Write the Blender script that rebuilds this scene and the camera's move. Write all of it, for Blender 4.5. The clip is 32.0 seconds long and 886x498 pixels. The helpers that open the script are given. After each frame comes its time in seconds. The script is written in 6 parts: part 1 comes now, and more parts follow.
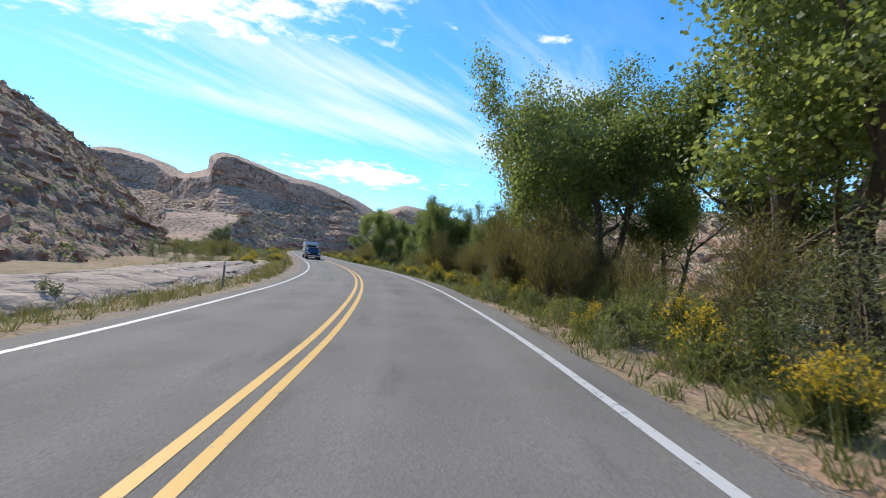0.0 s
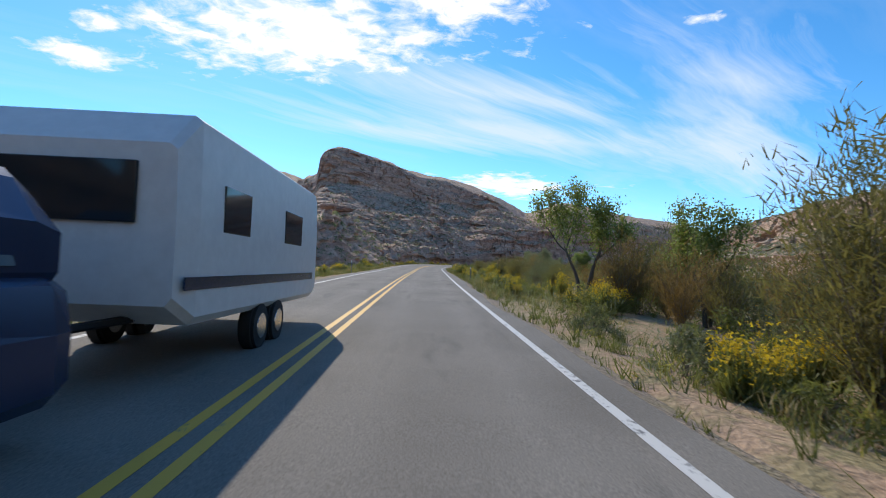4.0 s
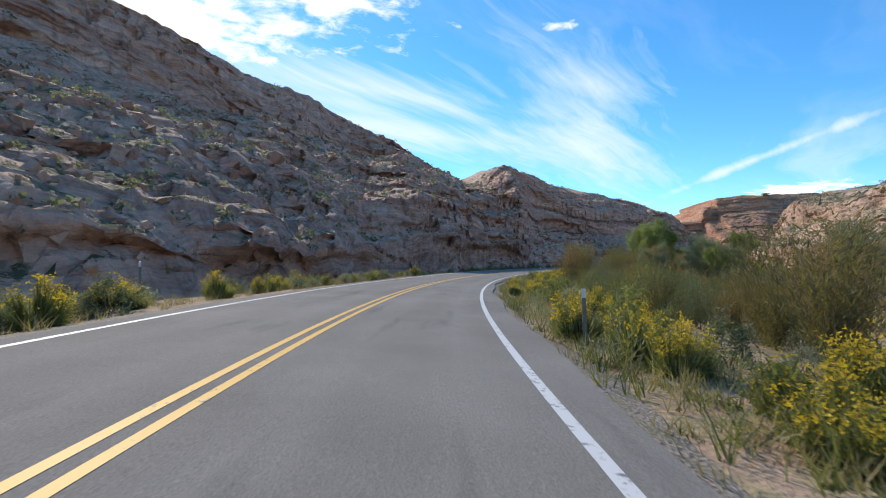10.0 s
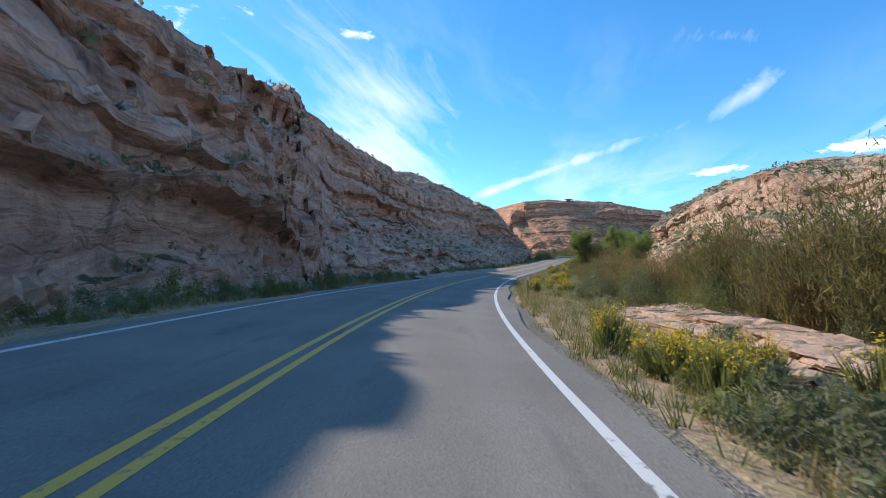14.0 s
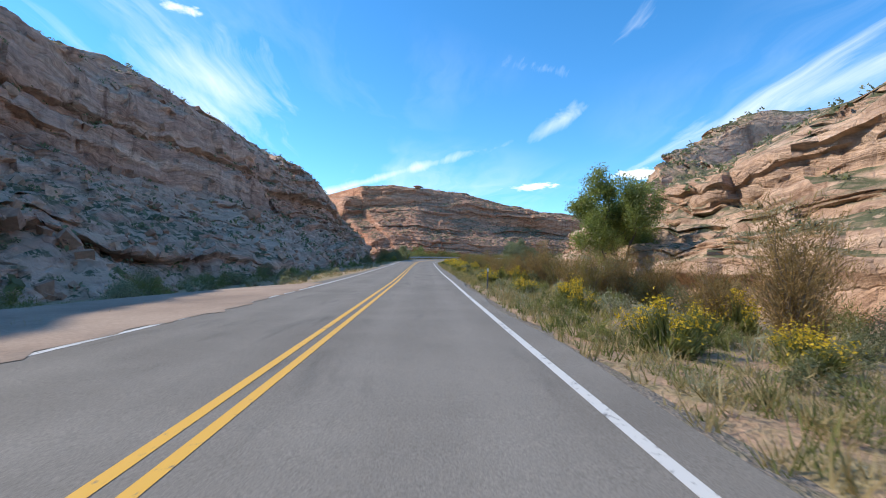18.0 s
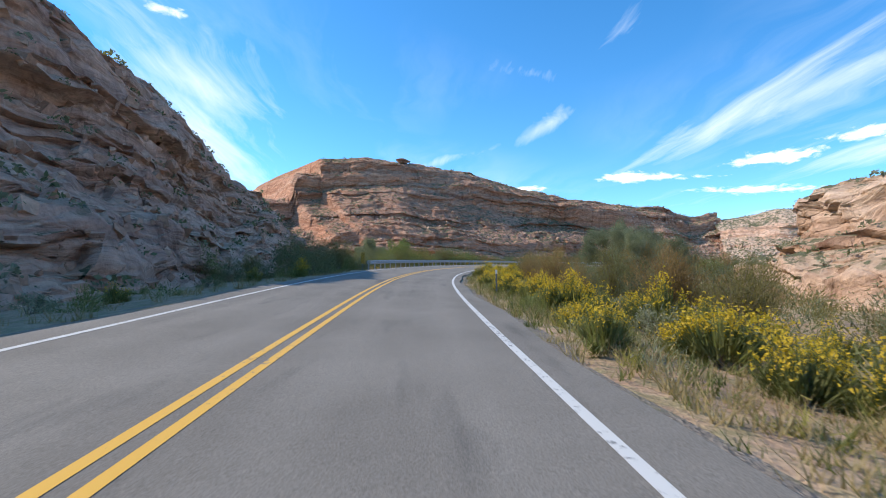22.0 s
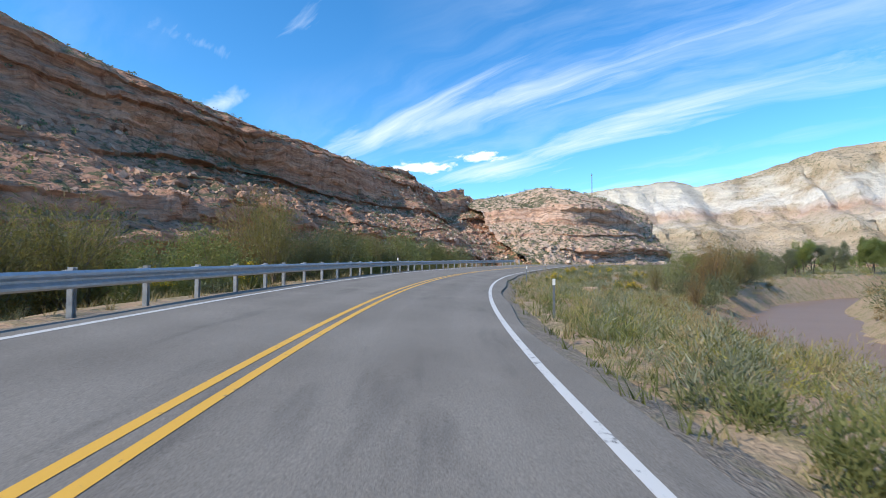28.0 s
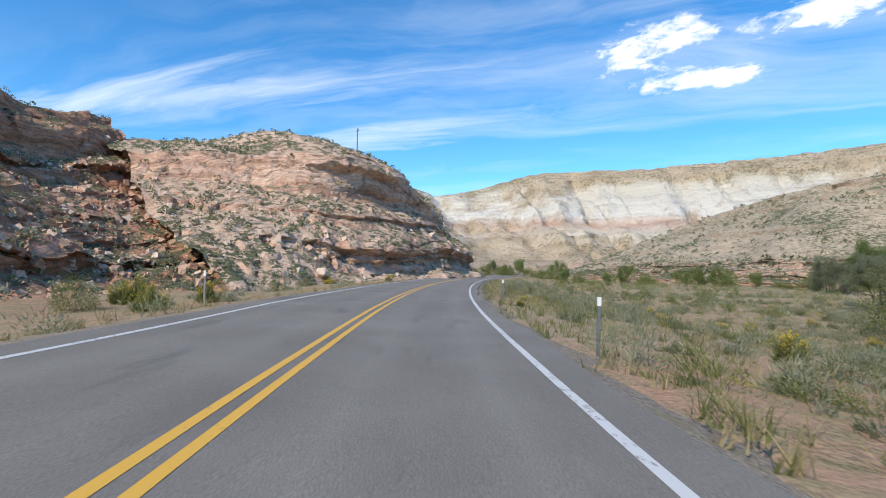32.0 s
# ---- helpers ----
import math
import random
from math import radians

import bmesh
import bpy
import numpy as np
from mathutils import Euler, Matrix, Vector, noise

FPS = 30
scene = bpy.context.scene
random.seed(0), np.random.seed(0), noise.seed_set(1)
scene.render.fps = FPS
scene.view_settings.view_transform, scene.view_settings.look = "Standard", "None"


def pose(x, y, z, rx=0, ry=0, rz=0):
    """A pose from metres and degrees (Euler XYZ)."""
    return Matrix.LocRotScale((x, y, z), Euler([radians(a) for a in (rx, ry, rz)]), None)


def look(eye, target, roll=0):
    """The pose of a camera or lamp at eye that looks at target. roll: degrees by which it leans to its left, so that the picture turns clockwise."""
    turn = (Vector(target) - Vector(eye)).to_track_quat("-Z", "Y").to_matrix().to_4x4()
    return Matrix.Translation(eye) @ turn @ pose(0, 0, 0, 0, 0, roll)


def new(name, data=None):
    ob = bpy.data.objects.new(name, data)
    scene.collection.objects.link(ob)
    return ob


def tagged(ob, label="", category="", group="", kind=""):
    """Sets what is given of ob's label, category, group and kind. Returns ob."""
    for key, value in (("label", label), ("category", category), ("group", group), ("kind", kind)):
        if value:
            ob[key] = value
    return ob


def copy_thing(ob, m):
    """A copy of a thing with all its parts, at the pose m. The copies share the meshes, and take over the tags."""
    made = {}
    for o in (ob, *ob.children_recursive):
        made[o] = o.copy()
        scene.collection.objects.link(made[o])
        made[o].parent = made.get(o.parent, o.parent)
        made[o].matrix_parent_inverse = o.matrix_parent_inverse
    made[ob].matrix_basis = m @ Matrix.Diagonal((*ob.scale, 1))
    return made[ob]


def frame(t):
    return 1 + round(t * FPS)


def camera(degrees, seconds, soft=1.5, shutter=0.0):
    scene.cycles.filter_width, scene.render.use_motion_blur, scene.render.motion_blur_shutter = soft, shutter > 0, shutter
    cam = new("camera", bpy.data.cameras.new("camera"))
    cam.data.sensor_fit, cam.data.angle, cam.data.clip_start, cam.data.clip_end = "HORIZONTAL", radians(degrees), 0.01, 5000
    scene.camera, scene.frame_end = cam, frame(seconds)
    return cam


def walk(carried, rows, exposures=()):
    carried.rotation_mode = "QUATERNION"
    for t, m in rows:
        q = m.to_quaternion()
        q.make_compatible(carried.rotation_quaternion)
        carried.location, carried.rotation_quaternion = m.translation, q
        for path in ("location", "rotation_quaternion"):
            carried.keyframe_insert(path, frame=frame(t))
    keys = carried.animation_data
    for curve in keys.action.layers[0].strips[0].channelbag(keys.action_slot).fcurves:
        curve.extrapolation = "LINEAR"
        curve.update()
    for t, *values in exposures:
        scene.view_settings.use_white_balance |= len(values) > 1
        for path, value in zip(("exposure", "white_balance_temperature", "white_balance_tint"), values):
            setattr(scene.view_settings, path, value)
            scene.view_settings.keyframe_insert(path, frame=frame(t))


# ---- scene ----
cam = camera(83.5, 32.0, soft=1.0, shutter=0.05)
PATH = [
    (0.0, 0.00, 0.00, 1.25, 2.15, -4.84, -16.41),
    (0.5, 2.03, 9.18, 1.36, 2.21, -4.84, -13.19),
    (1.0, 3.62, 18.43, 1.47, 2.17, -4.36, -10.40),
    (1.5, 4.78, 27.74, 1.57, 2.23, -3.96, -7.78),
    (2.0, 5.53, 37.09, 1.67, 2.10, -3.24, -5.54),
    (2.5, 5.88, 46.46, 1.77, 2.06, -2.67, -2.97),
    (3.0, 5.89, 55.86, 1.87, 2.19, -2.57, -1.05),
    (3.5, 5.67, 65.27, 1.99, 2.22, -2.44, -0.23),
    (4.0, 5.35, 74.70, 2.13, 2.28, -2.36, 0.18),
    (4.5, 4.98, 84.19, 2.29, 2.38, -2.21, 0.23),
    (5.0, 4.62, 93.77, 2.46, 2.42, -1.73, 0.05),
    (5.5, 4.30, 103.46, 2.63, 2.32, -0.68, -0.24),
    (6.0, 4.04, 113.24, 2.79, 2.02, 0.70, -0.79),
    (6.5, 3.85, 123.04, 2.93, 1.97, 0.96, -1.24),
    (7.0, 3.72, 132.74, 3.08, 2.08, 0.89, -1.60),
    (7.5, 3.67, 142.37, 3.23, 2.07, 0.99, -2.05),
    (8.0, 3.78, 151.91, 3.40, 2.18, 1.05, -3.26),
    (8.5, 4.17, 161.28, 3.56, 2.21, 0.96, -5.31),
    (9.0, 4.92, 170.39, 3.72, 2.15, 0.62, -8.24),
    (9.5, 6.03, 179.23, 3.85, 2.08, 1.12, -10.79),
    (10.0, 7.49, 187.78, 3.96, 2.04, 0.59, -13.31),
    (10.5, 9.33, 196.20, 4.04, 1.71, 1.10, -16.18),
    (11.0, 11.63, 204.60, 4.08, 1.76, 1.06, -19.02),
    (11.5, 14.39, 212.96, 4.10, 1.76, 0.83, -22.09),
    (12.0, 17.62, 221.26, 4.12, 2.09, 0.50, -24.92),
    (12.5, 21.34, 229.53, 4.15, 2.14, 0.25, -27.75),
    (13.0, 25.61, 237.81, 4.20, 2.14, 0.26, -30.59),
    (13.5, 30.45, 246.05, 4.26, 2.36, 0.42, -33.71),
    (14.0, 35.93, 254.18, 4.32, 2.47, -0.09, -37.10),
    (14.5, 41.96, 262.05, 4.39, 2.22, -0.55, -40.62),
    (15.0, 48.45, 269.57, 4.46, 2.19, -0.47, -43.91),
    (15.5, 55.32, 276.76, 4.55, 2.37, -0.20, -46.70),
    (16.0, 62.53, 283.63, 4.67, 2.60, 0.10, -49.19),
    (16.5, 70.02, 290.20, 4.83, 2.74, 0.29, -51.61),
    (17.0, 77.74, 296.51, 5.03, 2.74, 0.17, -53.71),
    (17.5, 85.61, 302.62, 5.25, 2.91, -0.40, -55.02),
    (18.0, 93.57, 308.60, 5.50, 2.96, -0.71, -55.82),
    (18.5, 101.53, 314.51, 5.78, 3.06, -0.79, -56.11),
    (19.0, 109.42, 320.34, 6.08, 2.99, -0.84, -56.30),
    (19.5, 117.26, 326.10, 6.40, 3.06, -0.61, -56.58),
    (20.0, 125.02, 331.80, 6.74, 3.24, -0.69, -56.79),
    (20.5, 132.74, 337.44, 7.11, 3.31, -0.66, -56.93),
    (21.0, 140.42, 343.03, 7.49, 3.29, -0.42, -56.96),
    (21.5, 148.06, 348.58, 7.87, 3.45, -0.59, -57.00),
    (22.0, 155.67, 354.07, 8.26, 3.35, -0.47, -57.19),
    (22.5, 163.26, 359.48, 8.64, 3.37, -0.47, -57.41),
    (23.0, 170.86, 364.71, 9.02, 3.27, -0.77, -58.62),
    (23.5, 178.55, 369.65, 9.38, 3.17, -0.05, -60.76),
    (24.0, 186.38, 374.19, 9.74, 3.02, 0.14, -63.81),
    (24.5, 194.41, 378.26, 10.09, 3.13, 0.06, -67.14),
    (25.0, 202.66, 381.86, 10.43, 3.16, 0.08, -70.58),
    (25.5, 211.09, 384.94, 10.77, 3.09, 0.21, -74.20),
    (26.0, 219.68, 387.47, 11.09, 3.02, 0.10, -78.01),
    (26.5, 228.44, 389.43, 11.40, 3.00, -0.14, -81.90),
    (27.0, 237.34, 390.79, 11.70, 2.94, -0.32, -85.85),
    (27.5, 246.35, 391.53, 11.96, 2.74, -0.28, -89.81),
    (28.0, 255.41, 391.66, 12.19, 2.49, -0.02, -93.70),
    (28.5, 264.52, 391.19, 12.41, 2.60, -0.01, -97.34),
    (29.0, 273.65, 390.10, 12.64, 2.72, -0.25, -100.92),
    (29.5, 282.75, 388.38, 12.87, 2.69, -0.44, -104.69),
    (30.0, 291.78, 385.99, 13.10, 2.65, -0.33, -108.74),
    (30.5, 300.69, 382.94, 13.33, 2.60, -0.03, -112.65),
    (31.0, 309.46, 379.25, 13.58, 2.73, -0.06, -116.45),
    (31.5, 318.06, 374.96, 13.86, 3.04, -0.74, -119.86),
    (32.0, 326.52, 370.19, 14.17, 3.09, -1.01, -123.12),
]
walk(cam, [(t, pose(x, y, z, 90 + p, r, w)) for t, x, y, z, p, r, w in PATH],
     exposures=((0.0, -0.05), (6.0, -0.42), (8.0, -0.34), (9.5, -0.18), (13.0, 0.12), (24.0, 0.15), (28.0, 0.08), (32.0, -0.08)))


# ---------------------------------------------------------------- world, sun
SUN_DIR = Vector((-0.40, 0.92, 0.0)).normalized() * math.cos(radians(38)) + Vector((0, 0, math.sin(radians(38))))


def links(tree, *pairs):
    for a, b in pairs:
        tree.links.new(a, b)


def nd(tree, kind, props=None, **ins):
    """A node with its properties and its unlinked inputs set; a socket as a value is linked."""
    n = tree.nodes.new("ShaderNode" + kind)
    for k, v in (props or {}).items():
        setattr(n, k, v)
    for k, v in ins.items():
        sock = n.inputs[int(k[1:])] if k[0] == "i" and k[1:].isdigit() else n.inputs[k.replace("_", " ")]
        if isinstance(v, bpy.types.NodeSocket):
            tree.links.new(v, sock)
        else:
            sock.default_value = v
    return n


def maths(tree, op, a, b=0.0, c=0.0, clamp=False):
    return nd(tree, "Math", {"operation": op, "use_clamp": clamp}, i0=a, i1=b, i2=c).outputs[0]


def vmath(tree, op, a, b=(0, 0, 0)):
    n = nd(tree, "VectorMath", {"operation": op}, i0=a, i1=b)
    return n.outputs[1] if op in ("DOT_PRODUCT", "LENGTH") else n.outputs[0]


def ramp(tree, fac, stops):
    n = nd(tree, "ValToRGB", None, Fac=fac)
    e = n.color_ramp.elements
    while len(e) < len(stops):
        e.new(0.5)
    for el, (p, col) in zip(e, stops):
        el.position = p
        el.color = (*col, 1) if len(col) == 3 else col
    return n.outputs[0]


def mixc(tree, fac, a, b, mode="MIX"):
    n = nd(tree, "Mix", {"data_type": "RGBA", "blend_type": mode})
    for sock, v in ((n.inputs[0], fac), (n.inputs[6], a), (n.inputs[7], b)):
        if isinstance(v, bpy.types.NodeSocket):
            tree.links.new(v, sock)
        else:
            sock.default_value = (*v, 1) if isinstance(v, tuple) and len(v) == 3 else v
    return n.outputs[2]


def noise_tex(tree, vec, scale, detail=4.0, rough=0.55, dist=0.0):
    return nd(tree, "TexNoise", None, Vector=vec, Scale=scale, Detail=detail, Roughness=rough, Distortion=dist).outputs[0]


world = bpy.data.worlds.new("sky")
scene.world = world
world.use_nodes = True
wt = world.node_tree
wt.nodes.clear()
sky = nd(wt, "TexSky", {"sky_type": "NISHITA", "sun_disc": False, "sun_elevation": radians(38), "sun_rotation": math.atan2(-0.40, 0.92),
                        "altitude": 1500.0, "air_density": 1.0, "dust_density": 0.35, "ozone_density": 1.6})
gen = nd(wt, "TexCoord").outputs["Generated"]
sep = nd(wt, "SeparateXYZ", None, Vector=gen)
up = maths(wt, "ADD", maths(wt, "MAXIMUM", sep.outputs[2], 0.0), 0.09)
layer = nd(wt, "CombineXYZ", None, X=maths(wt, "DIVIDE", sep.outputs[0], up), Y=maths(wt, "DIVIDE", sep.outputs[1], up)).outputs[0]
# drawn-out ice clouds: noise stretched along one wind direction
wind = nd(wt, "Mapping", {"vector_type": "TEXTURE"}, Vector=layer, Rotation=(0, 0, radians(40)), Scale=(2.4, 0.43, 1))
warp = nd(wt, "TexNoise", None, Vector=layer, Scale=0.9, Detail=3.0)
wind2 = vmath(wt, "ADD", wind.outputs[0], nd(wt, "VectorMath", {"operation": "SCALE"}, i0=warp.outputs[1], Scale=1.5).outputs[0])
cirrus = noise_tex(wt, wind2, 0.75, 7.0, 0.6, 0.4)
broad = noise_tex(wt, layer, 0.33, 2.0, 0.5)
cirrus = maths(wt, "MULTIPLY", nd(wt, "MapRange", None, Value=cirrus, i1=0.50, i2=0.80).outputs[0],
               nd(wt, "MapRange", None, Value=broad, i1=0.40, i2=0.62).outputs[0])
# small heaped clouds
heap_n = noise_tex(wt, vmath(wt, "ADD", layer, (3.1, 1.7, 0)), 2.6, 9.0, 0.62, 0.3)
heap_fine = noise_tex(wt, vmath(wt, "MULTIPLY", layer, (1.0, 1.25, 0)), 8.5, 7.0, 0.62, 0.4)


def bank_of_cloud(x, y, rx, ry, turn, thick=1.0):
    m = nd(wt, "Mapping", {"vector_type": "TEXTURE"}, Vector=layer, Location=(x, y, 0), Rotation=(0, 0, radians(turn)), Scale=(rx, ry, 1))
    return maths(wt, "SUBTRACT", thick, vmath(wt, "LENGTH", m.outputs[0]))


# x, y, half-length, half-width, turn of each cloud on a flat layer overhead
HEAPS = [(-0.53, 1.70, 0.74, 0.36, -8), (-0.05, 1.55, 0.34, 0.20, 0), (-1.23, 1.68, 0.09, 0.09, 6), (-1.42, 1.91, 0.22, 0.14, 15), (-1.73, 2.64, 0.26, 0.12, 43), (0.42, 3.80, 0.70, 0.36, -6),
         (-2.82, 3.61, 0.45, 0.30, 7), (0.77, 1.55, 0.10, 0.06, -29, 0.6), (3.58, 3.15, 0.40, 0.34, -54), (3.39, 1.50, 0.20, 0.11, -86), (3.46, 0.64, 0.34, 0.12, -69), (3.33, -0.10, 0.28, 0.14, -92),
         (4.03, 0.04, 0.42, 0.12, -74), (3.09, -0.45, 0.20, 0.12, -91), (0.99, -1.56, 0.30, 0.18, -159), (1.04, -1.89, 0.27, 0.11, -151), (0.58, -1.77, 0.20, 0.13, -143)]
VEILS = [(0.24, 2.20, 1.05, 0.26, 14, 1.2), (0.77, 2.77, 1.55, 0.28, 15, 1.25), (1.46, 2.62, 1.15, 0.36, 44, 1.25), (0.13, 2.37, 0.80, 0.22, 28), (-0.13, 2.75, 1.05, 0.19, 17), (1.07, 1.94, 0.45, 0.20, 21), (1.81, 0.74, 0.3, 0.16, -34, 0.15),
         (1.71, 0.35, 0.34, 0.16, 34, 0.32), (2.35, 0.82, 0.6, 0.12, -127, 0.3), (2.40, -0.22, 1.05, 0.19, -135), (2.31, -0.30, 0.6, 0.12, -143), (2.41, -1.16, 1.0, 0.20, -148), (3.36, -0.59, 0.5, 0.34, -131),
         (2.66, 2.60, 1.20, 0.07, -98, 1.2), (2.32, 0.88, 0.32, 0.08, -128)]

heaps = bank_of_cloud(*HEAPS[0])
for h in HEAPS[1:]:
    heaps = maths(wt, "MAXIMUM", heaps, bank_of_cloud(*h))
heaps = maths(wt, "ADD", maths(wt, "MULTIPLY", maths(wt, "MAXIMUM", heaps, -1.6), 0.42), maths(wt, "ADD", maths(wt, "MULTIPLY", heap_n, 1.0), maths(wt, "MULTIPLY", heap_fine, 1.0)))
heaps = nd(wt, "MapRange", None, Value=heaps, i1=1.02, i2=1.27).outputs[0]
veil = bank_of_cloud(*VEILS[0])
for v in VEILS[1:]:
    veil = maths(wt, "MAXIMUM", veil, bank_of_cloud(*v))
thread = nd(wt, "Mapping", {"vector_type": "TEXTURE"}, Vector=layer, Rotation=(0, 0, radians(38)), Scale=(2.2, 0.26, 1))
thread = vmath(wt, "ADD", thread.outputs[0], nd(wt, "VectorMath", {"operation": "SCALE"}, i0=warp.outputs[1], Scale=1.1).outputs[0])
streak = noise_tex(wt, thread, 1.1, 7.0, 0.62, 0.3)
veil = nd(wt, "MapRange", None, Value=maths(wt, "ADD", maths(wt, "MULTIPLY", veil, 0.40), maths(wt, "MULTIPLY", maths(wt, "SUBTRACT", streak, 0.5), 1.5)), i1=0.02, i2=0.56).outputs[0]
cover = maths(wt, "MAXIMUM", maths(wt, "MAXIMUM", maths(wt, "MULTIPLY", cirrus, 0.6), maths(wt, "MULTIPLY", veil, 0.8)), heaps, clamp=True)
bright = mixc(wt, heaps, (4.3, 4.8, 5.3), (5.6, 5.7, 5.8))
skycol = nd(wt, "HueSaturation", None, Saturation=1.2, Color=mixc(wt, 1.0, sky.outputs[0], (0.80, 0.98, 1.07), "MULTIPLY")).outputs[0]
col = mixc(wt, cover, skycol, bright)
bg = nd(wt, "Background", None, Color=col, Strength=0.24)
links(wt, (bg.outputs[0], nd(wt, "OutputWorld").inputs[0]))

sun = new("sun", bpy.data.lights.new("sun", "SUN"))
sun.data.energy, sun.data.angle, sun.data.color = 4.6, radians(0.53), (1.0, 0.91, 0.78)
sun.matrix_world = look((0, 0, 0), -SUN_DIR)
sun.location = (-80, 184, 140)


# ---------------------------------------------------------------- materials
def material(name, rough=0.9, spec=0.3):
    m = bpy.data.materials.new(name)
    m.use_nodes = True
    t = m.node_tree
    b = t.nodes["Principled BSDF"]
    b.inputs["Roughness"].default_value = rough
    b.inputs["Specular IOR Level"].default_value = spec
    return m, t, b


def place_of(t):
    return nd(t, "NewGeometry").outputs["Position"]


def bump(t, b, height, strength, dist):
    links(t, (nd(t, "Bump", None, Strength=strength, Distance=dist, Height=height).outputs[0], b.inputs["Normal"]))


def rock_material(name, tones, scrub, scree, band=0.42, soilcol=(0.24, 0.16, 0.105)):
    """Bedded sandstone: tilted colour bands, joints, desert varnish; soil and scrub where it lies flat."""
    m, t, b = material(name, 0.92, 0.2)
    p = place_of(t)
    xyz = nd(t, "SeparateXYZ", None, Vector=p)
    wob = noise_tex(t, p, 0.06, 3.0)
    bed = maths(t, "ADD", maths(t, "MULTIPLY", xyz.outputs[2], band), maths(t, "MULTIPLY", wob, 3.0))
    strat = nd(t, "CombineXYZ", None, X=maths(t, "MULTIPLY", xyz.outputs[0], 0.02), Y=maths(t, "MULTIPLY", xyz.outputs[1], 0.02), Z=bed).outputs[0]
    layers = noise_tex(t, strat, 1.6, 5.0, 0.7)
    col = ramp(t, layers, [(0.30, tones[0]), (0.45, tones[1]), (0.56, tones[2]), (0.70, tones[3])])
    grain = noise_tex(t, p, 1.1, 8.0, 0.65)
    col = mixc(t, 0.75, col, ramp(t, grain, [(0.3, (0.62, 0.60, 0.60)), (0.7, (1.25, 1.22, 1.2))]), "MULTIPLY")
    stain = noise_tex(t, vmath(t, "MULTIPLY", p, (0.5, 0.5, 0.06)), 1.0, 5.0, 0.6)
    col = mixc(t, nd(t, "MapRange", None, Value=stain, i1=0.56, i2=0.72).outputs[0], col, mixc(t, 1.0, col, (0.45, 0.38, 0.36), "MULTIPLY"))
    nz = nd(t, "SeparateXYZ", None, Vector=nd(t, "NewGeometry").outputs["Normal"]).outputs[2]
    thin = noise_tex(t, strat, 8.0, 4.0, 0.7)
    col = mixc(t, 0.8, col, ramp(t, thin, [(0.36, (0.62, 0.60, 0.60)), (0.5, (1.0, 1.0, 1.0)), (0.66, (1.18, 1.17, 1.15))]), "MULTIPLY")
    flat = nd(t, "MapRange", None, Value=maths(t, "ADD", nz, maths(t, "MULTIPLY", maths(t, "SUBTRACT", grain, 0.5), 0.6)), i1=0.62, i2=0.86).outputs[0]
    rubble = nd(t, "TexVoronoi", {"feature": "F1"}, Vector=p, Scale=0.9)
    grey = ramp(t, nd(t, "SeparateColor", None, Color=rubble.outputs[1]).outputs[0], [(0.0, (0.45, 0.45, 0.45)), (1.0, (1.35, 1.35, 1.35))])
    soil = mixc(t, 0.6, soilcol, mixc(t, 0.8, scree, grey, "MULTIPLY"))
    col = mixc(t, maths(t, "MULTIPLY", flat, 0.85), col, soil)
    tuft = noise_tex(t, p, 0.75, 4.0, 0.7)
    spots = nd(t, "MapRange", None, Value=maths(t, "ADD", tuft, maths(t, "MULTIPLY", noise_tex(t, p, 0.045, 2.0), 0.5)), i1=1.0 - scrub, i2=1.06 - scrub).outputs[0]
    col = mixc(t, maths(t, "MULTIPLY", spots, flat), col, mixc(t, grain, (0.07, 0.075, 0.035), (0.15, 0.15, 0.085)))
    links(t, (col, b.inputs["Base Color"]))
    crack = nd(t, "TexVoronoi", {"feature": "DISTANCE_TO_EDGE"}, Vector=vmath(t, "ADD", vmath(t, "MULTIPLY", p, (0.5, 0.5, 1.0)), nd(t, "TexNoise", None, Vector=p, Scale=0.7, Detail=3.0).outputs[1]), Scale=0.55)
    hgt = maths(t, "ADD", maths(t, "MULTIPLY", grain, 0.9), maths(t, "MULTIPLY", nd(t, "MapRange", None, Value=crack.outputs[0], i1=0.0, i2=0.06).outputs[0], 0.22))
    hgt = maths(t, "ADD", hgt, maths(t, "ADD", maths(t, "MULTIPLY", layers, 1.0), maths(t, "MULTIPLY", thin, 0.55)))
    bump(t, b, hgt, 0.9, 0.55)
    return m


MAUVE = rock_material("mauve_brown_sandstone", [(0.365, 0.21, 0.15), (0.52, 0.325, 0.24), (0.605, 0.41, 0.31), (0.67, 0.50, 0.395)], 0.19, (0.60, 0.41, 0.295), 0.30, (0.49, 0.33, 0.225))
RED = rock_material("red_sandstone", [(0.33, 0.145, 0.085), (0.50, 0.245, 0.145), (0.60, 0.335, 0.215), (0.64, 0.40, 0.285)], 0.24, (0.49, 0.275, 0.185), 0.34, (0.39, 0.225, 0.138))
GREYRED = rock_material("grey_red_rubble_slope", [(0.26, 0.14, 0.092), (0.40, 0.23, 0.15), (0.48, 0.30, 0.20), (0.54, 0.38, 0.28)], 0.26, (0.48, 0.33, 0.245), 0.42, (0.39, 0.25, 0.16))
ORANGE = rock_material("orange_sandstone", [(0.34, 0.20, 0.13), (0.48, 0.315, 0.215), (0.57, 0.40, 0.29), (0.63, 0.485, 0.37)], 0.31, (0.52, 0.38, 0.27), 0.22, (0.42, 0.30, 0.19))
